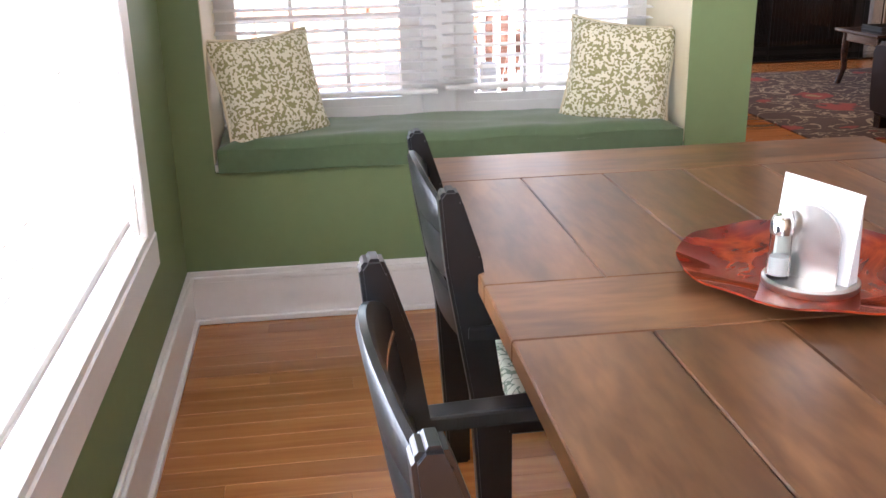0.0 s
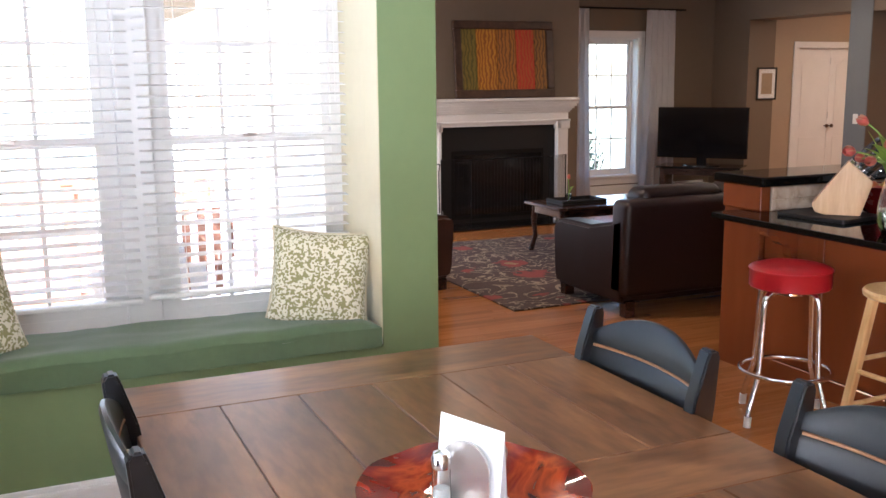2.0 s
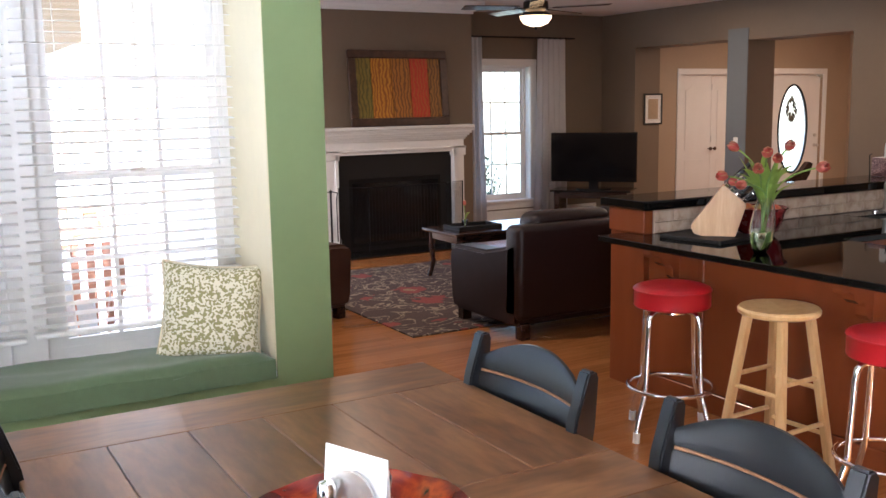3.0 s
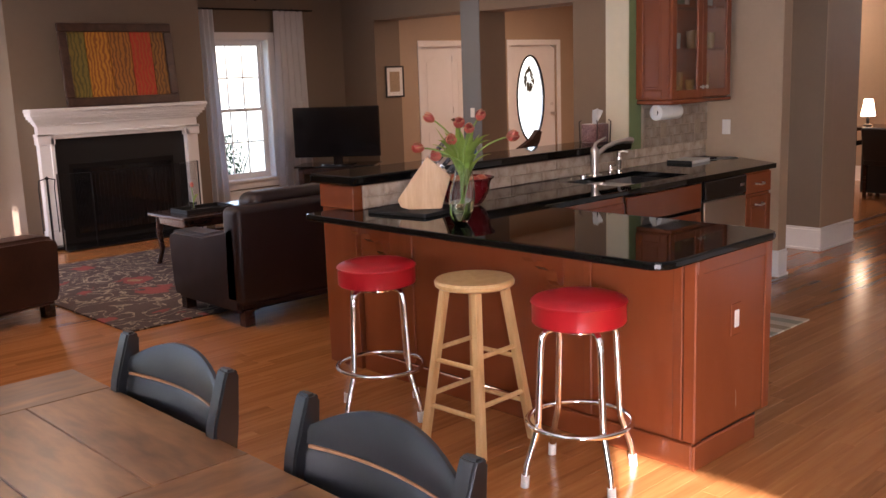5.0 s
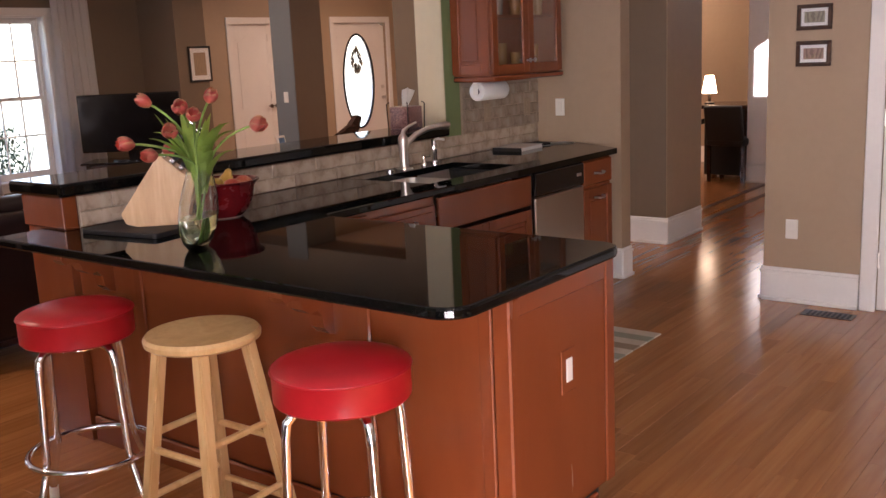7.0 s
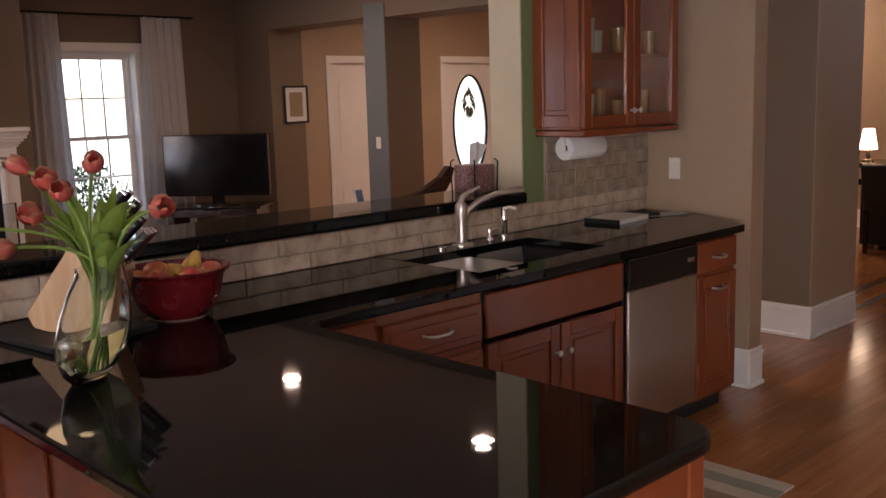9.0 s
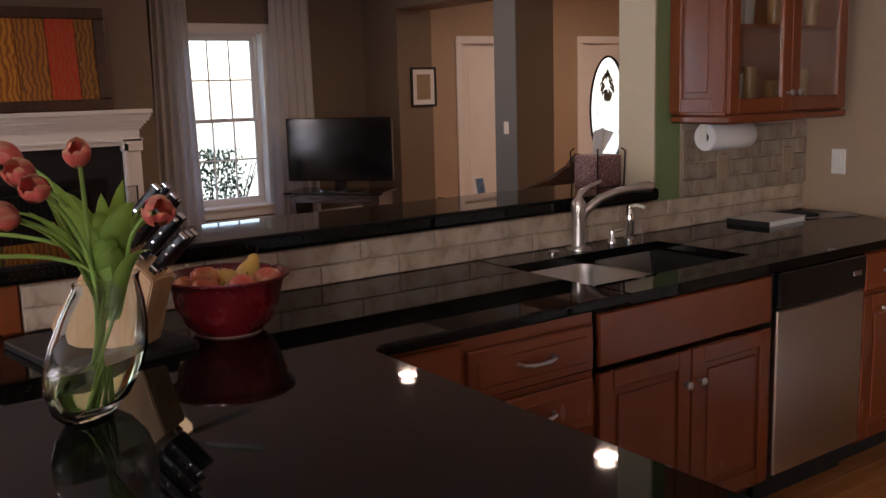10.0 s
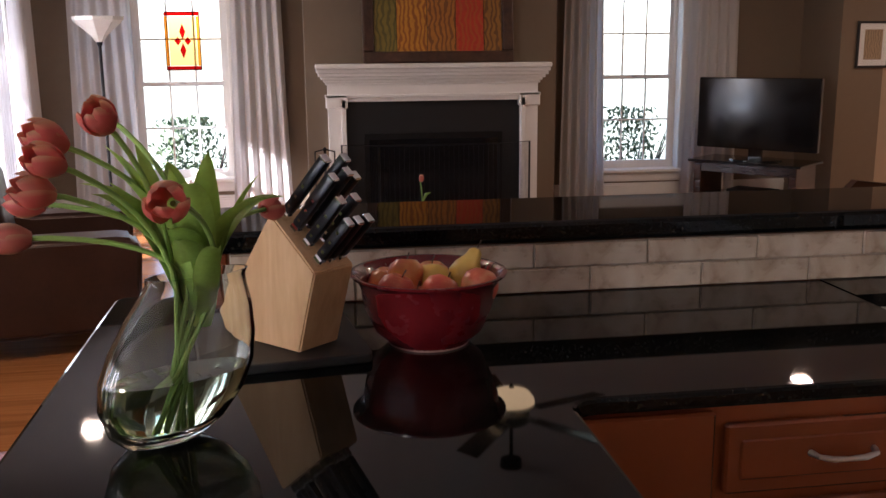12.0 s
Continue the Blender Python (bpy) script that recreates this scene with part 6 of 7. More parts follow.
def petal_paint():
    m, nt, p = mat_nodes("tulip_petal")
    g = nt.nodes.new("ShaderNodeTexCoord")
    sep = nt.nodes.new("ShaderNodeSeparateXYZ")
    nt.links.new(g.outputs["Generated"], sep.inputs[0])
    n1 = node(nt, "ShaderNodeTexNoise", Scale=9.0, Detail=4.0, Distortion=1.0)
    nt.links.new(g.outputs["Object"], n1.inputs["Vector"])
    c = ramp(nt, sep.outputs["Z"], [(0.0, (0.62, 0.36, 0.14)), (0.18, (0.72, 0.17, 0.115)), (0.7, (0.70, 0.15, 0.12)), (1.0, (0.80, 0.50, 0.28))]).outputs["Color"]
    c = mixc(nt, ramp(nt, n1.outputs["Fac"], [(0.45, (0, 0, 0)), (0.7, (0.5,) * 3)]).outputs["Color"], c, (0.66, 0.30, 0.20))
    nt.links.new(c, p.inputs["Base Color"])
    setp(p, rough=0.45, sub=0.08)
    return m


PETAL = petal_paint()
VX, VY, VR = 4.56, 3.92, 28


LEAN = 0.27


def vase():
    v = thing("glass_vase", pose(VX, VY, CZ, rz=VR), "clear oval glass vase half filled with water", "vase")

    def shell(prof, steps=40):
        bm = lathe(prof, steps)
        for p in bm.verts:
            p.co.y *= 0.46
            p.co.z *= 0.89
            p.co.x = p.co.x * 1.08 + LEAN * (p.co.z - 0.12)
        return bm

    out = [(0.0, 0.0), (0.048, 0.0), (0.06, 0.004), (0.088, 0.03), (0.112, 0.08), (0.119, 0.13), (0.113, 0.18), (0.098, 0.235), (0.082, 0.275), (0.077, 0.292), (0.079, 0.302)]
    inn = [(r - 0.0045 if r > 0.03 else 0.0, z + (0.014 if z < 0.05 else 0.0)) for r, z in out]
    inn = [(0.0, 0.014), (0.04, 0.014), (0.058, 0.018), (0.082, 0.036), (0.107, 0.08), (0.114, 0.13), (0.108, 0.18), (0.093, 0.235), (0.077, 0.275), (0.072, 0.292), (0.075, 0.302)]
    part("glass_body", shell(out + inn[::-1]), VASEG, v, smooth=True)
    part("water", shell([(0.0, 0.0145), (0.039, 0.0145), (0.0575, 0.0185), (0.0815, 0.0365), (0.1045, 0.075), (0.1095, 0.10), (0.1115, 0.122), (0, 0.122)]), WATER, v, smooth=True)


vase()


def tulips():
    t = thing("tulip_bouquet", pose(VX, VY, CZ), "bouquet of pink-red tulips with green leaves", "flowers")
    rng = random.Random(21)
    along, across = Vector((math.cos(radians(VR)), math.sin(radians(VR)), 0)), Vector((-math.sin(radians(VR)), math.cos(radians(VR)), 0))
    heads = [(4.506, 3.725, 1.447, 0, 0), (4.451, 4.022, 1.437, -20, 0.2), (4.423, 3.786, 1.415, -15, 0.1), (4.432, 3.73, 1.392, -15, 0.1), (4.601, 3.617, 1.348, 40, 0.4), (4.392, 3.81, 1.34, -35, 0.3), (4.34, 3.86, 1.265, -70, 0.5), (4.335, 3.98, 1.30, -60, 0.5), (4.705, 4.253, 1.235, 75, 0.9)]

    def flower(parent, m, s):
        f = None
        for k in range(6):
            bm, nu, nv = bmesh.new(), 6, 7
            inner = k % 2
            rows = []
            for j in range(nv + 1):
                q = j / nv
                w = 0.021 * (math.sin(math.pi * min(1, 0.12 + q * 0.83)) ** 0.6)
                r = (0.006 + 0.020 * math.sin(math.pi * min(1.0, 0.08 + q * 0.72)) - (0.003 if inner else 0)) * (1.0 if q < 0.9 else 0.9)
                rows.append([bm.verts.new((r * math.cos((u / nu - 0.5) * 2 * min(1.0, w / max(r, 0.008))), r * math.sin((u / nu - 0.5) * 2 * min(1.0, w / max(r, 0.008))), 0.062 * q - abs(u / nu - 0.5) * 0.012 * q)) for u in range(nu + 1)])
            for a, b in zip(rows, rows[1:]):
                for i in range(nu):
                    bm.faces.new((a[i], a[i + 1], b[i + 1], b[i]))
            bmesh.ops.solidify(bm, geom=list(bm.faces), thickness=0.0009)
            turn(bm, m @ Matrix.Scale(s, 4) @ pose(0, 0, 0, 0, 0, k * 60 + rng.uniform(-6, 6)) @ pose(0, 0, 0, 0, rng.uniform(-5, 5), 0))
            part("petal", bm, PETAL, parent, smooth=True)

    for k, (x, y, z, lean, droop) in enumerate(heads):
        top = Vector((x - VX, y - VY, z - CZ))
        a = k * 2.4
        foot = along * (0.03 * math.cos(a) - 0.022) + across * (0.012 * math.sin(a)) + Vector((0, 0, 0.026))
        neck = along * (0.042 + 0.035 * math.cos(a + 2.6)) + across * (0.016 * math.sin(a + 2.6)) + Vector((top.x * 0.05, top.y * 0.05, 0.258))
        pts = []
        for i in range(15):
            q = i / 14
            if q < 0.45:
                p = foot.lerp(neck, q / 0.45)
            else:
                w = (q - 0.45) / 0.55
                mid = neck + Vector((0.15 * (top.x - neck.x), 0.15 * (top.y - neck.y), 0.62 * (top.z - neck.z) + 0.05 * droop))
                p = (1 - w) ** 2 * neck + 2 * w * (1 - w) * mid + w * w * top
            pts.append(p)
        st = part("stem", tube(pts[:-1] + [pts[-1] - (pts[-1] - pts[-3]).normalized() * 0.026], 0.0042, 7), STEM, t, smooth=True)
        d = (pts[-1] - pts[-3]).normalized()
        m = Matrix.Translation(pts[-1] - d * 0.030) @ d.to_track_quat("Z", "X").to_matrix().to_4x4()
        flower(st, m, rng.uniform(0.92, 1.06))
    for k in range(22):
        a = rng.uniform(0, 6.283)
        base = along * (0.038 + 0.022 * math.cos(a)) + across * (0.012 * math.sin(a)) + Vector((0, 0, rng.uniform(0.18, 0.26)))
        length, width, curl = rng.uniform(0.18, 0.30), rng.uniform(0.022, 0.038), rng.uniform(0.1, 1.25)
        out = Vector((math.cos(a), math.sin(a) * 0.9, 0))
        bm, n, rows = bmesh.new(), 12, []
        p, ang = base.copy(), radians(rng.uniform(68, 86))
        for i in range(n + 1):
            q = i / n
            w = width * (math.sin(math.pi * (0.08 + 0.92 * q)) ** 0.7) * (1 - 0.25 * q)
            side = Vector((-math.sin(a), math.cos(a), 0))
            nrm = Vector((-out.x * math.sin(ang), -out.y * math.sin(ang), math.cos(ang)))
            rows.append([bm.verts.new(p + side * w * s + nrm * (abs(s) * w * 0.35)) for s in (-1, -0.5, 0, 0.5, 1)])
            p = p + (out * math.cos(ang) + Vector((0, 0, math.sin(ang)))) * (length / n)
            ang -= curl / n * (0.4 + 1.4 * q) * 1.3
        for r0, r1 in zip(rows, rows[1:]):
            for i in range(4):
                bm.faces.new((r0[i], r0[i + 1], r1[i + 1], r1[i]))
        bmesh.ops.solidify(bm, geom=list(bm.faces), thickness=0.0012)
        part("leaf", bm, LEAF, t, smooth=True)


tulips()
single("cutting_board", prism(rounded(-0.17, -0.205, 0.17, 0.205, 0.02), 0, 0.02, bev=0.004), BLACKM, "black slab below the knife block", "board", pose(4.70, 4.42, CZ, rz=8))


def knife_block():
    k = thing("knife_block", pose(4.67, 4.432, CZ + 0.02, rz=-47) @ Matrix.Diagonal((1.12, 1.06, 1.05, 1)), "beech knife block filled with black-handled knives", "knife block")
    prof = [(0.0, 0.0), (0.155, 0.0), (0.2015, 0.163), (0.092, 0.265), (-0.055, 0.05), (-0.04, 0.012)]
    bm = prism(prof, -0.052, 0.052)
    turn(bm, XZ)
    bmesh.ops.bevel(bm, geom=list(bm.edges), offset=0.003, segments=2, affect="EDGES", clamp_overlap=True)
    part("block", bm, BLOCKW, k)
    d = Vector((0.682, 0, 0.731))
    along = Vector((0.731, 0, -0.682))
    o = Vector((0.093, 0, 0.2645))
    rng = random.Random(4)
    for i, (s, yy, ln) in enumerate(((0.014, -0.028, 0.165), (0.014, 0.026, 0.16), (0.050, -0.03, 0.155), (0.050, 0.0, 0.165), (0.050, 0.03, 0.15), (0.088, -0.028, 0.135), (0.088, 0.01, 0.135), (0.128, -0.03, 0.12), (0.128, -0.005, 0.12), (0.128, 0.022, 0.12))):
        p = o + along * s + Vector((0, yy, 0))
        m = Matrix.Translation(p) @ d.to_track_quat("Z", "Y").to_matrix().to_4x4()
        kn = part("knife_handle", turn(box(-0.008, -0.011, 0.018, 0.008, 0.011, ln, bev=0.005, seg=2), m), BLACKP, k, "black riveted knife handle", smooth=True)
        part("bolster", turn(box(-0.0085, -0.011, 0.0, 0.0085, 0.011, 0.018, bev=0.003), m), CHROME, kn)
        for z in (0.035, 0.062, 0.09):
            part("rivet", turn(box(-0.0086, -0.003, z - 0.003, 0.0086, 0.003, z + 0.003), m), CHROME, kn)
        part("butt_cap", turn(box(-0.0082, -0.0105, ln - 0.004, 0.0082, 0.0105, ln + 0.002, bev=0.002), m), CHROME, kn)


knife_block()


def fruit_bowl():
    b = thing("fruit_bowl", pose(5.025, 4.37, CZ), "dark red glazed bowl", "bowl")
    prof = [(0.0, 0.006), (0.07, 0.006), (0.072, 0.0), (0.085, 0.0), (0.09, 0.008), (0.115, 0.03), (0.137, 0.08), (0.145, 0.125), (0.155, 0.142), (0.167, 0.150), (0.168, 0.155), (0.160, 0.155), (0.146, 0.142), (0.132, 0.10), (0.10, 0.035), (0, 0.02)]
    part("body", lathe(prof, 56), plain("oxblood_glaze", (0.13, 0.008, 0.010), 0.26, vary=0.2, scale=12, coat=0.4), b, smooth=True)
    part("foot_ring", lathe([(0.074, 0.0), (0.086, 0.0), (0.0885, 0.006), (0.076, 0.006)], 40), plain("raw_clay_rim", (0.35, 0.24, 0.2), 0.6), b, smooth=True)

    def skin(name, a, bcol, c):
        m, nt, p = mat_nodes(name)
        n1 = node(nt, "ShaderNodeTexNoise", Scale=11.0, Detail=4.0)
        n2 = node(nt, "ShaderNodeTexNoise", Scale=140.0, Detail=2.0)
        vv = coords(nt)
        nt.links.new(vv, n1.inputs["Vector"]), nt.links.new(vv, n2.inputs["Vector"])
        nt.links.new(mixc(nt, ramp(nt, n2.outputs["Fac"], [(0.66, (0, 0, 0)), (0.72, (0.3,) * 3)]).outputs["Color"], ramp(nt, n1.outputs["Fac"], [(0.36, a), (0.52, bcol), (0.68, c)]).outputs["Color"], c), p.inputs["Base Color"])
        setp(p, rough=0.32, sub=0.05)
        return m

    peach = skin("peach_skin", (0.50, 0.08, 0.04), (0.62, 0.22, 0.06), (0.72, 0.42, 0.13))
    apple = skin("apple_skin", (0.42, 0.045, 0.03), (0.55, 0.13, 0.06), (0.70, 0.48, 0.25))
    pear = skin("pear_skin", (0.55, 0.36, 0.06), (0.66, 0.45, 0.10), (0.70, 0.54, 0.18))
    rnd = [(0, -0.0), (0.010, 0.004), (0.026, 0.001), (0.038, 0.016), (0.041, 0.034), (0.036, 0.054), (0.022, 0.066), (0.008, 0.066), (0, 0.058)]
    pr = [(0, 0.0), (0.02, 0.001), (0.034, 0.014), (0.037, 0.03), (0.031, 0.052), (0.019, 0.072), (0.015, 0.088), (0.008, 0.095), (0, 0.094)]
    spots = [(-0.085, -0.03, 0.09, "apple", apple, 20), (-0.045, 0.035, 0.105, "peach", peach, -15), (0.0, -0.075, 0.095, "apple", apple, 30), (0.04, 0.02, 0.115, "pear", pear, 70), (0.095, -0.04, 0.095, "apple", apple, -25), (0.075, 0.06, 0.10, "pear", pear, 25), (-0.03, -0.045, 0.062, "apple", apple, 0),
             (-0.09, 0.07, 0.08, "peach", peach, 10), (0.02, 0.09, 0.085, "peach", peach, 0), (0.0, 0.0, 0.05, "apple", apple, 0)]
    for x, y, z, nm, mt, tilt in spots:
        f = thing(nm, pose(5.025 + x, 4.37 + y, CZ + z, tilt, tilt * 0.6, tilt * 3), {"apple": "red and yellow apple in the bowl", "peach": "orange peach in the bowl", "pear": "yellow pear in the bowl"}[nm], "fruit", "fruit in the bowl")
        part("flesh", lathe(pr if nm == "pear" else rnd, 24), mt, f, smooth=True)
        zt = 0.092 if nm == "pear" else 0.058
        part("stalk", tube([(0, 0, zt), (0.002, 0, zt + 0.012), (0.007, 0, zt + 0.024)], [0.0015, 0.0013, 0.0018], 6), FRAMEW, f)


fruit_bowl()


def tissue_box():
    t = thing("tissue_box_cover", pose(6.975, 4.95, 1.104), "beaded dark red tissue box cover with a tissue", "tissue box")
    part("cover", box(-0.072, -0.072, 0, 0.072, 0.072, 0.135, bev=0.008, seg=2), pattern_fabric("red_beadwork", (0.10, 0.03, 0.03), (0.42, 0.24, 0.20), 130.0, 0.50, 0.60, 0.35), t, smooth=True)
    for sx in (-1, 1):
        for sy in (-1, 1):
            part("corner_wire", tube([(sx * 0.078, sy * 0.078, 0), (sx * 0.082, sy * 0.082, 0.15), (sx * 0.07, sy * 0.07, 0.162)], 0.004, 6), IRON, t)
    bm, rows = bmesh.new(), []
    for i in range(9):
        q = i / 8
        rows.append([bm.verts.new(((u - 0.5) * (0.05 + 0.05 * q) + 0.035 * q, 0.014 * math.sin(u * 9 + q * 2) * (1 - 0.3 * q), 0.13 + 0.12 * q - 0.04 * abs(u - 0.4) * q)) for u in [k / 10 for k in range(11)]])
    for a, b in zip(rows, rows[1:]):
        for i in range(10):
            bm.faces.new((a[i], a[i + 1], b[i + 1], b[i]))
    bmesh.ops.solidify(bm, geom=list(bm.faces), thickness=0.0015)
    part("tissue", bm, PAPER, t, "white paper tissue", smooth=True)
    j = thing("small_jar", pose(7.045, 5.03, 1.104), "small brown jar beside the tissue box", "jar")
    part("body", lathe([(0, 0), (0.022, 0), (0.024, 0.01), (0.024, 0.06), (0.018, 0.075), (0, 0.075)], 18), plain("brown_jar", (0.09, 0.05, 0.025), 0.2), j, smooth=True)
    part("lid", lathe([(0.0245, 0.07), (0.025, 0.095), (0.0, 0.097)], 18), BLACKG, j, smooth=True)


tissue_box()


def paper_towel():
    p = thing("paper_towel_roll", pose(7.27, 4.62, 1.305), "paper towel roll on a holder under the cabinet", "paper towel")
    part("roll", turn(lathe([(0.02, 0), (0.056, 0), (0.058, 0.004), (0.058, 0.271), (0.056, 0.275), (0.02, 0.275)], 36), pose(0, 0, 0, 0, 90, 0)), PAPER, p, smooth=True)
    part("core", turn(lathe([(0.0, -0.004), (0.019, -0.004), (0.019, 0.278), (0, 0.278)], 18), pose(0, 0, 0, 0, 90, 0)), BLACKM, p, "dark core", smooth=True)
    for x in (-0.012, 0.283):
        part("bracket", box(x - 0.004, -0.018, -0.02, x + 0.004, 0.018, 0.0595, bev=0.003), WHITEP, p)


paper_towel()


def papers():
    b = thing("spiral_book", pose(7.64, 4.57, CZ, rz=4), "white spiral-bound book lying on the worktop", "book")
    part("pages", box(-0.145, -0.10, 0.002, 0.14, 0.10, 0.020, bev=0.002), PAPER, b)
    part("cover", box(-0.148, -0.104, 0.0205, 0.142, 0.104, 0.023), WHITEP, b)
    part("back_cover", box(-0.148, -0.104, 0, 0.142, 0.104, 0.0018), WHITEP, b)
    part("spine", box(-0.152, -0.104, 0, -0.148, 0.104, 0.023), BLACKM, b)
    single("black_notebook", box(-0.10, -0.07, 0, 0.10, 0.07, 0.014, bev=0.003), BLACKM, "black notebook on the worktop", "book", pose(7.86, 4.60, CZ, rz=-20))
    bm = bmesh.new()
    rows = [[bm.verts.new((x, y, 0.001 + 0.012 * max(0, x - 0.04) ** 1 + 0.002 * math.sin(9 * x))) for y in (-0.07, 0, 0.07)] for x in [k * 0.03 - 0.12 for k in range(9)]]
    for a, c in zip(rows, rows[1:]):
        for i in range(2):
            bm.faces.new((a[i], a[i + 1], c[i + 1], c[i]))
    bmesh.ops.solidify(bm, geom=list(bm.faces), thickness=0.0008)
    single("loose_paper", bm, PAPER, "loose white sheet of paper on the worktop", "paper", pose(7.98, 4.50, CZ + 0.001, rz=-30))


papers()


def kitchen_mat():
    m = thing("kitchen_mat", pose(6.35, 3.60, 0.0), "striped tan and cream kitchen mat on the floor", "mat")
    cols = [plain("mat_cream", (0.55, 0.48, 0.36), 0.95, bumpy=0.5), plain("mat_tan", (0.30, 0.23, 0.15), 0.95, bumpy=0.5), plain("mat_sage", (0.30, 0.30, 0.22), 0.95, bumpy=0.5)]
    w = 1.42 / 17
    for i in range(17):
        part("stripe", box(-0.71 + i * w, -0.29, 0.001, -0.71 + (i + 1) * w, 0.29, 0.009), cols[(0, 1, 0, 2)[i % 4]], m)


kitchen_mat()

# ---- things on the dining table ----
PLX, PLY = 1.675, 2.455


def charger():
    m, nt, p = mat_nodes("swirled_red_glass")
    v = coords(nt, (3.5, 3.5, 3.5))
    n1 = node(nt, "ShaderNodeTexNoise", Scale=1.0, Detail=5.0, Distortion=3.0)
    nt.links.new(v, n1.inputs["Vector"])
    nt.links.new(ramp(nt, n1.outputs["Fac"], [(0.30, (0.045, 0.008, 0.006)), (0.45, (0.20, 0.018, 0.008)), (0.55, (0.36, 0.055, 0.012)), (0.68, (0.11, 0.015, 0.008))]).outputs["Color"], p.inputs["Base Color"])
    setp(p, rough=0.06, coat=0.5, coat_rough=0.02)
    prof = [(0, 0.004), (0.10, 0.004), (0.102, 0.0), (0.11, 0.0), (0.16, 0.006), (0.225, 0.022), (0.250, 0.031), (0.250, 0.035), (0.222, 0.027), (0.155, 0.012), (0.10, 0.009), (0, 0.009)]
    bm = lathe(prof, 64)
    for q in bm.verts:
        r = math.hypot(q.co.x, q.co.y)
        if r > 0.2:
            a = math.atan2(q.co.y, q.co.x)
            q.co.z += 0.003 * math.sin(9 * a) * (r - 0.2) / 0.05
    single("serving_plate", bm, m, "large swirled red and amber glass plate", "plate", pose(PLX, PLY, TZ), smooth=True)


charger()


def napkin_holder():
    hx, hy = 1.64, 2.40
    h = thing("napkin_holder", pose(hx, hy, TZ + 0.0095, rz=-55), "brushed steel napkin holder with shaker places", "napkin holder")
    part("base", lathe([(0, 0), (0.082, 0), (0.085, 0.004), (0.085, 0.014), (0.080, 0.018), (0, 0.018)], 44), STEEL, h, smooth=True)
    arch = [(-0.058, 0)] + [(-0.058 * math.cos(math.pi * i / 16), 0.075 + 0.062 * math.sin(math.pi * i / 16)) for i in range(17)] + [(0.058, 0)]
    for y in (-0.022, 0.028):
        bm = prism(arch, -0.0025, 0.0025)
        turn(bm, pose(0, y, 0.018) @ XZ)
        part("arch_plate", bm, STEEL, h)
    n = thing("paper_napkins", pose(hx, hy, TZ + 0.028, rz=-55), "stack of white folded paper napkins", "napkins")
    for i in range(5):
        bm = prism([(-0.075, 0.0), (0.075, 0.0), (0.082 - 0.002 * i, 0.165 - 0.004 * i), (-0.065, 0.182 - 0.005 * i)], -0.0016, 0.0016)
        turn(bm, pose(0.0, -0.012 + i * 0.008, 0, -3 + i * 1.6, 0, 0) @ XZ)
        part("napkin", bm, PAPER, n)
    for nm, dx, dy, c, lab in (("salt_shaker", -0.040, -0.046, (0.85, 0.85, 0.84), "glass salt shaker with a chrome lid"), ("pepper_shaker", 0.040, 0.046, (0.03, 0.025, 0.02), "glass pepper shaker with a chrome lid")):
        s = thing(nm, pose(hx, hy, TZ + 0.0275, rz=-55) @ pose(dx, dy, 0), lab, "shaker")
        part("glass", lathe([(0, 0), (0.020, 0), (0.021, 0.003), (0.019, 0.085), (0.0175, 0.085), (0.018, 0.006), (0, 0.006)], 20), VASEG, s, smooth=True)
        part("contents", lathe([(0, 0.0065), (0.0172, 0.0065), (0.0172, 0.04), (0, 0.041)], 18), plain(nm + "_grains", c, 0.9), s, smooth=True)
        part("lid", lathe([(0.0205, 0.083), (0.0205, 0.105), (0.016, 0.115), (0.006, 0.119), (0, 0.119)], 20), CHROME, s, "chrome lid", smooth=True)


napkin_holder()

# ---- small things in the living room and foyer ----
bv = thing("bud_vase", pose(5.52, 8.34, RUGT + 0.4835), "small clear bud vase with one tulip", "vase")
part("glass", lathe([(0, 0), (0.03, 0), (0.032, 0.004), (0.022, 0.03), (0.034, 0.085), (0.031, 0.085), (0.018, 0.03), (0, 0.008)], 20), VASEG, bv, smooth=True)
part("stem", tube([(0, 0, 0.01), (0.004, 0, 0.12), (-0.006, 0, 0.22)], 0.004, 6), STEM, bv)
part("bud", lathe([(0, 0.215), (0.012, 0.222), (0.017, 0.24), (0.012, 0.26), (0, 0.268)], 12), PETAL, bv, smooth=True)
part("leaf", tube([(0, 0, 0.08), (0.03, 0, 0.14), (0.06, 0, 0.15)], [0.004, 0.010, 0.001], 6), LEAF, bv)


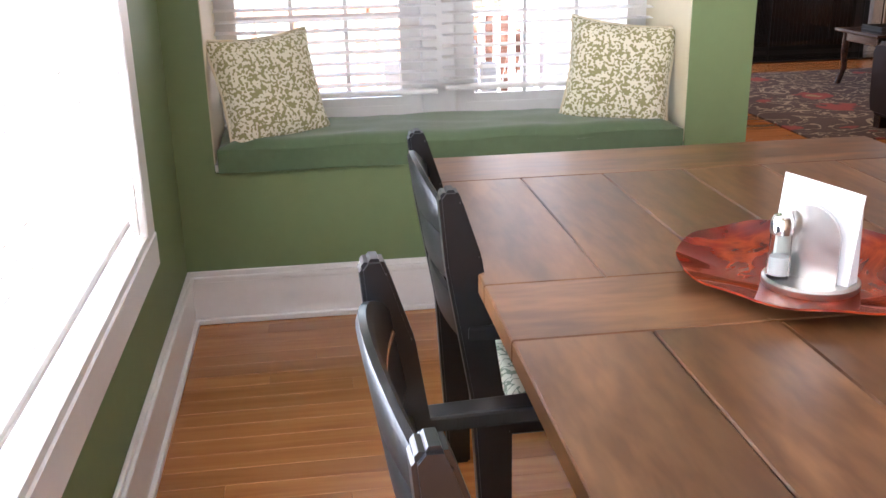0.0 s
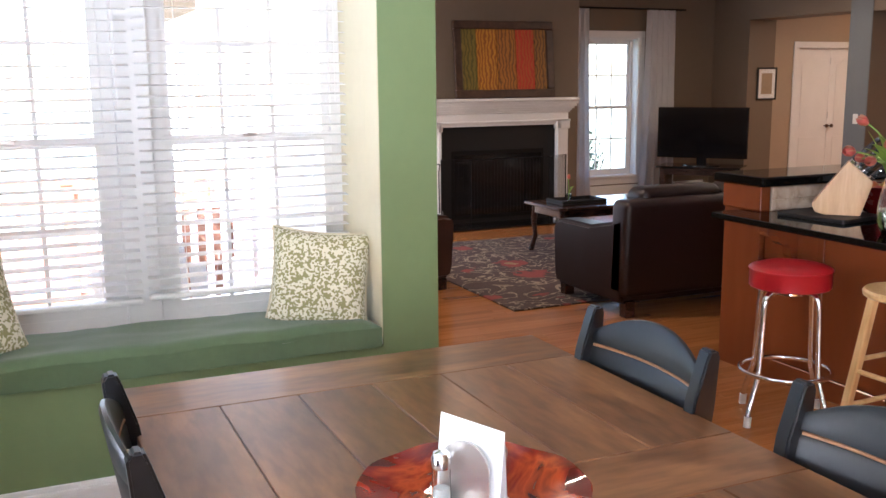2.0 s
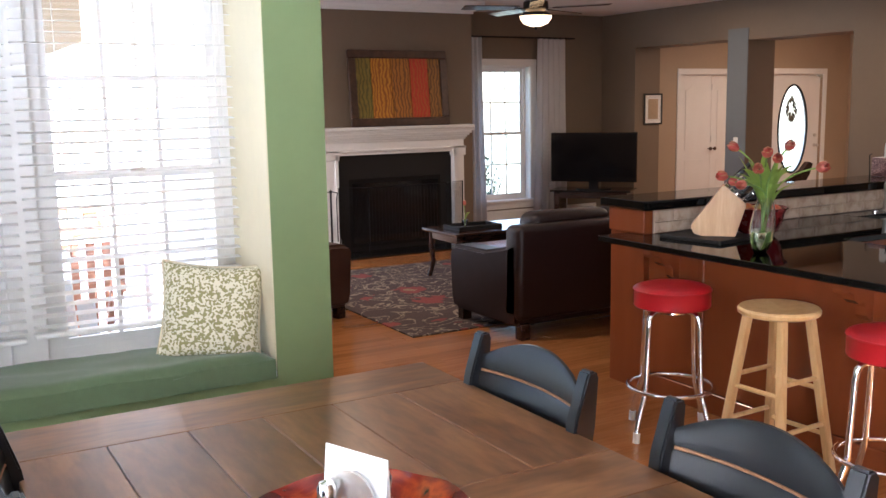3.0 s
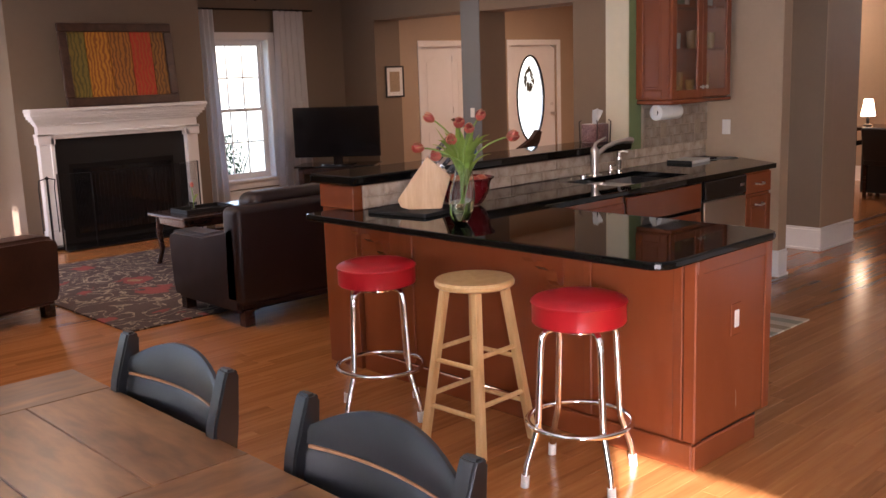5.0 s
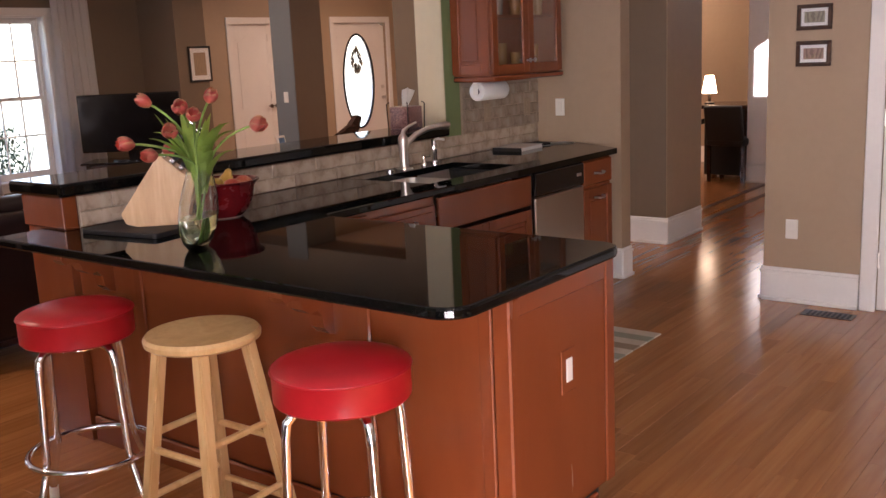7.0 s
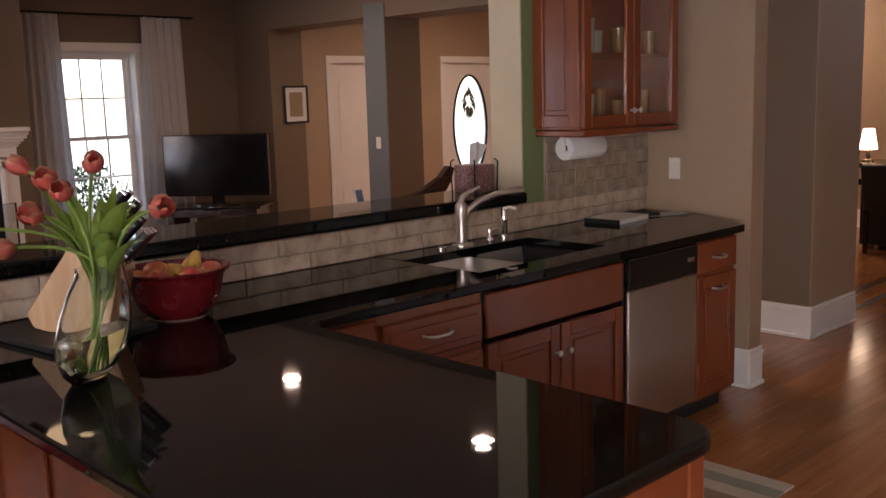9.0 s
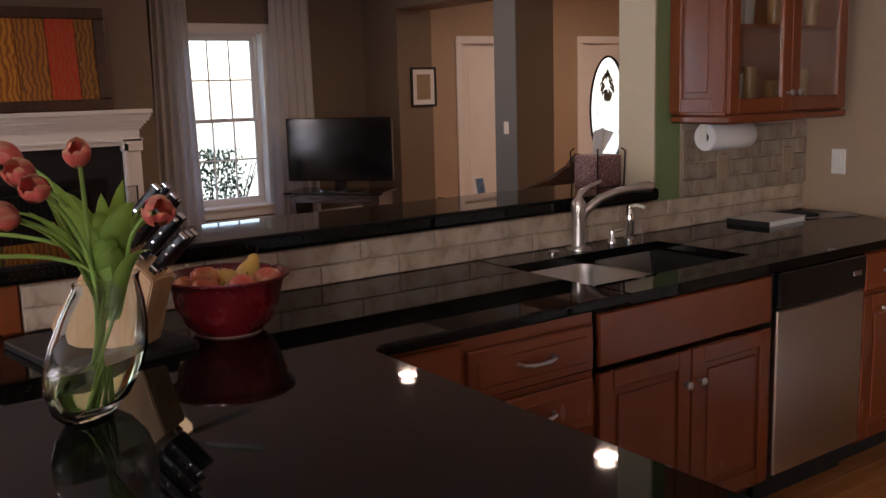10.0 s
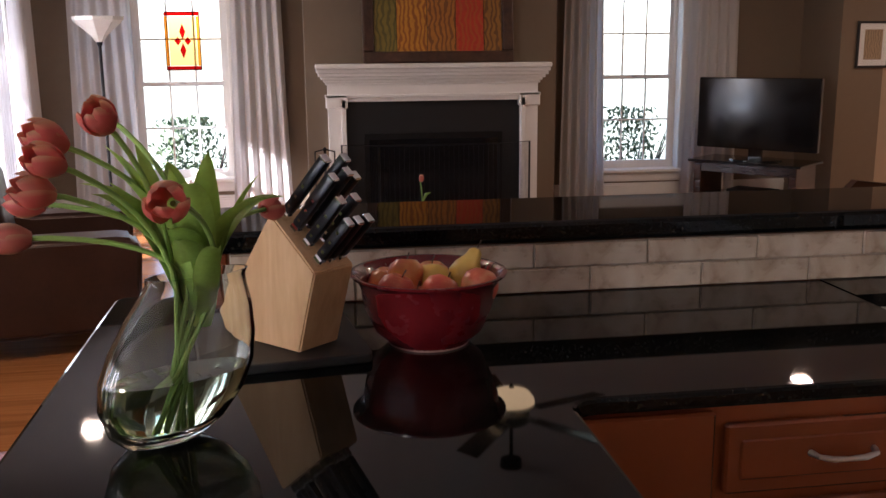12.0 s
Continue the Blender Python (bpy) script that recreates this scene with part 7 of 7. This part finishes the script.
def stained_glass():
    s = thing("stained_glass_panel", pose(3.745, FRY + 0.075, 1.63), "red and amber stained glass panel hung in the window", "stained glass")

    def tinted(name, c):
        m = bpy.data.materials.new(name)
        m.use_nodes = True
        nt = m.node_tree
        nt.nodes.remove(nt.nodes["Principled BSDF"])
        t = nt.nodes.new("ShaderNodeBsdfTransparent")
        t.inputs["Color"].default_value = (*c, 1)
        nt.links.new(t.outputs[0], nt.nodes["Material Output"].inputs["Surface"])
        return m

    amber, red, pale = tinted("amber_pane", (0.95, 0.55, 0.12)), tinted("red_pane", (0.65, 0.05, 0.02)), tinted("pale_pane", (0.98, 0.85, 0.55))
    w, h = 0.155, 0.26
    for x0, x1, z0, z1, m in ((-w, w, h - 0.035, h, red), (-w, w, -h, -h + 0.035, red), (-w, -w + 0.03, -h + 0.035, h - 0.035, amber), (w - 0.03, w, -h + 0.035, h - 0.035, amber), (-w + 0.03, w - 0.03, -h + 0.035, h - 0.035, pale)):
        part("glass_piece", box(x0 + 0.002, -0.002, z0 + 0.002, x1 - 0.002, 0.002, z1 - 0.002), m, s)
    for k, (dx, dz) in enumerate(((0, 0.085), (0, -0.085), (0.045, 0), (-0.045, 0))):
        rx, rz = (0.028, 0.075) if dx == 0 else (0.03, 0.04)
        bm = prism([(dx - rx, dz), (dx, dz - rz), (dx + rx, dz), (dx, dz + rz)], -0.004, -0.0025)
        part("glass_piece", turn(bm, pose(0, -0.007, 0) @ XZ), red, s)
    for a, b in (((-w, 0, -h), (w, 0, -h)), ((-w, 0, h), (w, 0, h)), ((-w, 0, -h), (-w, 0, h)), ((w, 0, -h), (w, 0, h))):
        part("lead_edge", tube([a, b], 0.005, 6), IRON, s)
    for x in (-0.12, 0.12):
        part("chain", tube([(x, 0, h), (x, 0, h + 0.2)], 0.002, 5), IRON, s)


stained_glass()


def settee():
    s = thing("wooden_bench", pose(8.55, 7.55, 0), "dark wooden bench with a scrolled back and brass studs", "bench")
    pts = [(-0.62, 0.70), (-0.56, 0.76), (-0.35, 0.735), (0.1, 0.74), (0.45, 0.80), (0.68, 0.90), (0.78, 0.99), (0.84, 0.97), (0.80, 0.86), (0.6, 0.62), (-0.58, 0.62)]
    part("back", turn(prism(pts, -0.03, 0.03, bev=0.0), XZ), DARKW, s)
    part("seat", box(-0.6, 0.03, 0.40, 0.75, 0.50, 0.46, bev=0.01), BROWNL, s)
    for x in (-0.57, 0.70):
        for y in (0.0, 0.45):
            part("leg", box(x, y - 0.025, 0, x + 0.05, y + 0.025, 0.40 if y else 0.625, bev=0.004), DARKW, s)
    f = thing("photo_frame", pose(8.36, 7.55, 0.737, -12, 0, 12), "small white photo frame on the bench back", "photo frame")
    part("frame", box(-0.06, -0.008, 0, 0.06, 0.008, 0.15, bev=0.003), WHITEP, f)
    part("photo", box(-0.042, -0.0105, 0.02, 0.042, -0.0078, 0.13), plain("blue_photo", (0.12, 0.20, 0.34), 0.2, vary=0.6, scale=25), f)


settee()

# ---- outside ----
DECKW = wood("weathered_deck", (0.24, 0.11, 0.065), (0.36, 0.18, 0.11), (0.46, 0.26, 0.17), 0.7, (1.2, 12, 12), obj_random=0.2)
deck = thing("deck", pose(0, 0, 0), "weathered red-brown timber deck outside the bay", "deck", kind="structure")
for i in range(24):
    part("deck_board", box(-1.6, 5.0 + i * 0.145, -0.12, 2.2, 5.0 + i * 0.145 + 0.138, -0.085), DECKW, deck)
rail = thing("deck_railing", pose(0, 8.1, -0.085), "red-brown timber deck railing", "railing")
for x in (0.2, 1.15, 2.1):
    part("post", box(x - 0.045, -0.045, 0, x + 0.045, 0.045, 1.0, bev=0.004), DECKW, rail)
part("top_rail", box(-0.0, -0.07, 1.0, 2.18, 0.07, 1.035, bev=0.004), DECKW, rail)
part("bottom_rail", box(-0.0, -0.02, 0.12, 2.18, 0.02, 0.19), DECKW, rail)
part("middle_rail", box(-0.0, -0.02, 0.86, 2.18, 0.02, 0.93), DECKW, rail)
for i in range(14):
    x = 0.07 + i * 0.15
    if min(abs(x - q) for q in (0.2, 1.15, 2.1)) > 0.06:
        part("baluster", box(x - 0.018, -0.0185, 0.1905, x + 0.018, 0.0185, 0.8595), DECKW, rail)


WHITEDECK = plain("white_deck_paint", (0.62, 0.65, 0.72), 0.5)
porch = thing("porch_railing", pose(0, 6.75, -0.085), "white painted porch railing beside the house", "railing")
for x in (1.60, 2.12):
    part("post", box(x - 0.05, -0.05, 0, x + 0.05, 0.05, 2.5, bev=0.005), WHITEDECK, porch)
part("top_rail", box(1.65, -0.035, 0.95, 2.07, 0.035, 1.0, bev=0.004), WHITEDECK, porch)
part("bottom_rail", box(1.65, -0.025, 0.12, 2.07, 0.025, 0.17), WHITEDECK, porch)
for i in range(4):
    x = 1.72 + i * 0.095
    part("baluster", box(x - 0.018, -0.018, 0.1705, x + 0.018, 0.018, 0.9495), WHITEDECK, porch)


def deck_chair(m, mat, label):
    c = thing("deck_chair", m, label, "chair", "chairs on the deck")
    for i in range(6):
        b = part("back_slat", box(-0.275 + i * 0.093, -0.012, 0, -0.275 + i * 0.093 + 0.082, 0.012, 0.88 - 0.03 * (i - 2.5) ** 2, bev=0.003), mat, c)
        b.matrix_local = pose(0, 0.38, 0.22, -24, 0, 0)
    for i in range(6):
        part("seat_slat", box(-0.27, -0.20 + i * 0.1, 0.36 - i * 0.025, 0.27, -0.11 + i * 0.1, 0.38 - i * 0.025), mat, c)
    for s in (-1, 1):
        part("arm", box(s * 0.36 - 0.06, -0.28, 0.56, s * 0.36 + 0.06, 0.45, 0.582, bev=0.006), mat, c)
        part("front_leg", box(s * 0.33 - 0.02, -0.22, 0, s * 0.33 + 0.02, -0.13, 0.56), mat, c)
        bm = prism([(-0.22, 0.38), (0.75, 0.0), (0.82, 0.0), (0.82, 0.05), (-0.15, 0.44), (-0.22, 0.44)], -0.014, 0.014)
        part("side_rail", turn(bm, pose(s * 0.30, 0, 0) @ YZ), mat, c)


deck_chair(pose(1.72, 7.45, -0.085, rz=190), DECKW, "weathered brown slatted deck chair outside the window")
deck_chair(pose(1.55, 6.1, -0.085, rz=165), WHITEDECK, "white painted slatted deck chair outside the window")
sid = thing("house_siding", pose(LVX - 0.165, 0, 0), "white lap siding on the outer house wall", "siding", kind="structure")
_me = mesh_of(box(-0.022, 4.95, 0, -0.004, 8.55, 0.15, bev=0.003), "siding_board", plain("siding_white", (0.74, 0.75, 0.76), 0.6, vary=0.04))
for i in range(18):
    b = new("siding_board", _me)
    b.parent = sid
    b.location = (0, 0, 0.0 + i * 0.152)


def shrub(m, h, w, seed):
    s = thing("shrub", m, "leafy evergreen shrub outside the window", "shrub", "shrubs by the house")
    rng = random.Random(seed)
    bm = bmesh.new()
    for i in range(9):
        a = rng.uniform(0, 6.28)
        tube([(0, 0, 0), (0.3 * w * math.cos(a), 0.3 * w * math.sin(a), 0.5 * h), (0.5 * w * math.cos(a), 0.5 * w * math.sin(a), h * rng.uniform(0.7, 1))], [0.02, 0.012, 0.004], 5, bm=bm)
    part("branches", bm, FRAMEW, s)
    verts, faces = [], []
    for i in range(1500):
        a, r, z = rng.uniform(0, 6.28), rng.random() ** 0.5 * w * 0.55, rng.uniform(0.1, 1) * h
        r *= (1.05 - 0.6 * z / h) * rng.uniform(0.7, 1.15)
        p = Vector((r * math.cos(a), r * math.sin(a), z))
        q = Euler((rng.uniform(0, 6), rng.uniform(0, 6), rng.uniform(0, 6))).to_matrix()
        k = len(verts)
        verts += [tuple(p + q @ Vector(c)) for c in ((-0.03, 0, 0), (0, -0.015, 0.004), (0.035, 0, 0), (0, 0.015, 0.004))]
        faces.append((k, k + 1, k + 2, k + 3))
    me = bpy.data.meshes.new("foliage")
    me.from_pydata(verts, [], faces)
    me.materials.append(plain("shrub_leaf", (0.06, 0.10, 0.04), 0.6, vary=0.4, scale=8))
    f = new("foliage", me)
    f.parent = s
    tagged(f, "dark green leaves", "", "", "stuff")


for k, (x, y, h, w) in enumerate(((3.6, 12.9, 1.35, 1.2), (4.4, 13.3, 1.2, 1.1), (7.7, 12.9, 1.25, 1.1), (8.6, 13.2, 1.35, 1.2), (13.2, 13.4, 1.1, 1.0))):
    shrub(pose(x, y, -0.6), h + 0.1, w, 40 + k)

# ---- single floor boards ----
for x0, x1, y0, y1 in NEARB:
    _v, _f = board_geometry([(x0, x1, y0, y1)])
    _me = bpy.data.meshes.new("plank")
    _me.from_pydata(_v, [], _f)
    _me.materials.append(FLOORO)
    _ob = new("plank", _me)
    _ob.parent = FLOOR
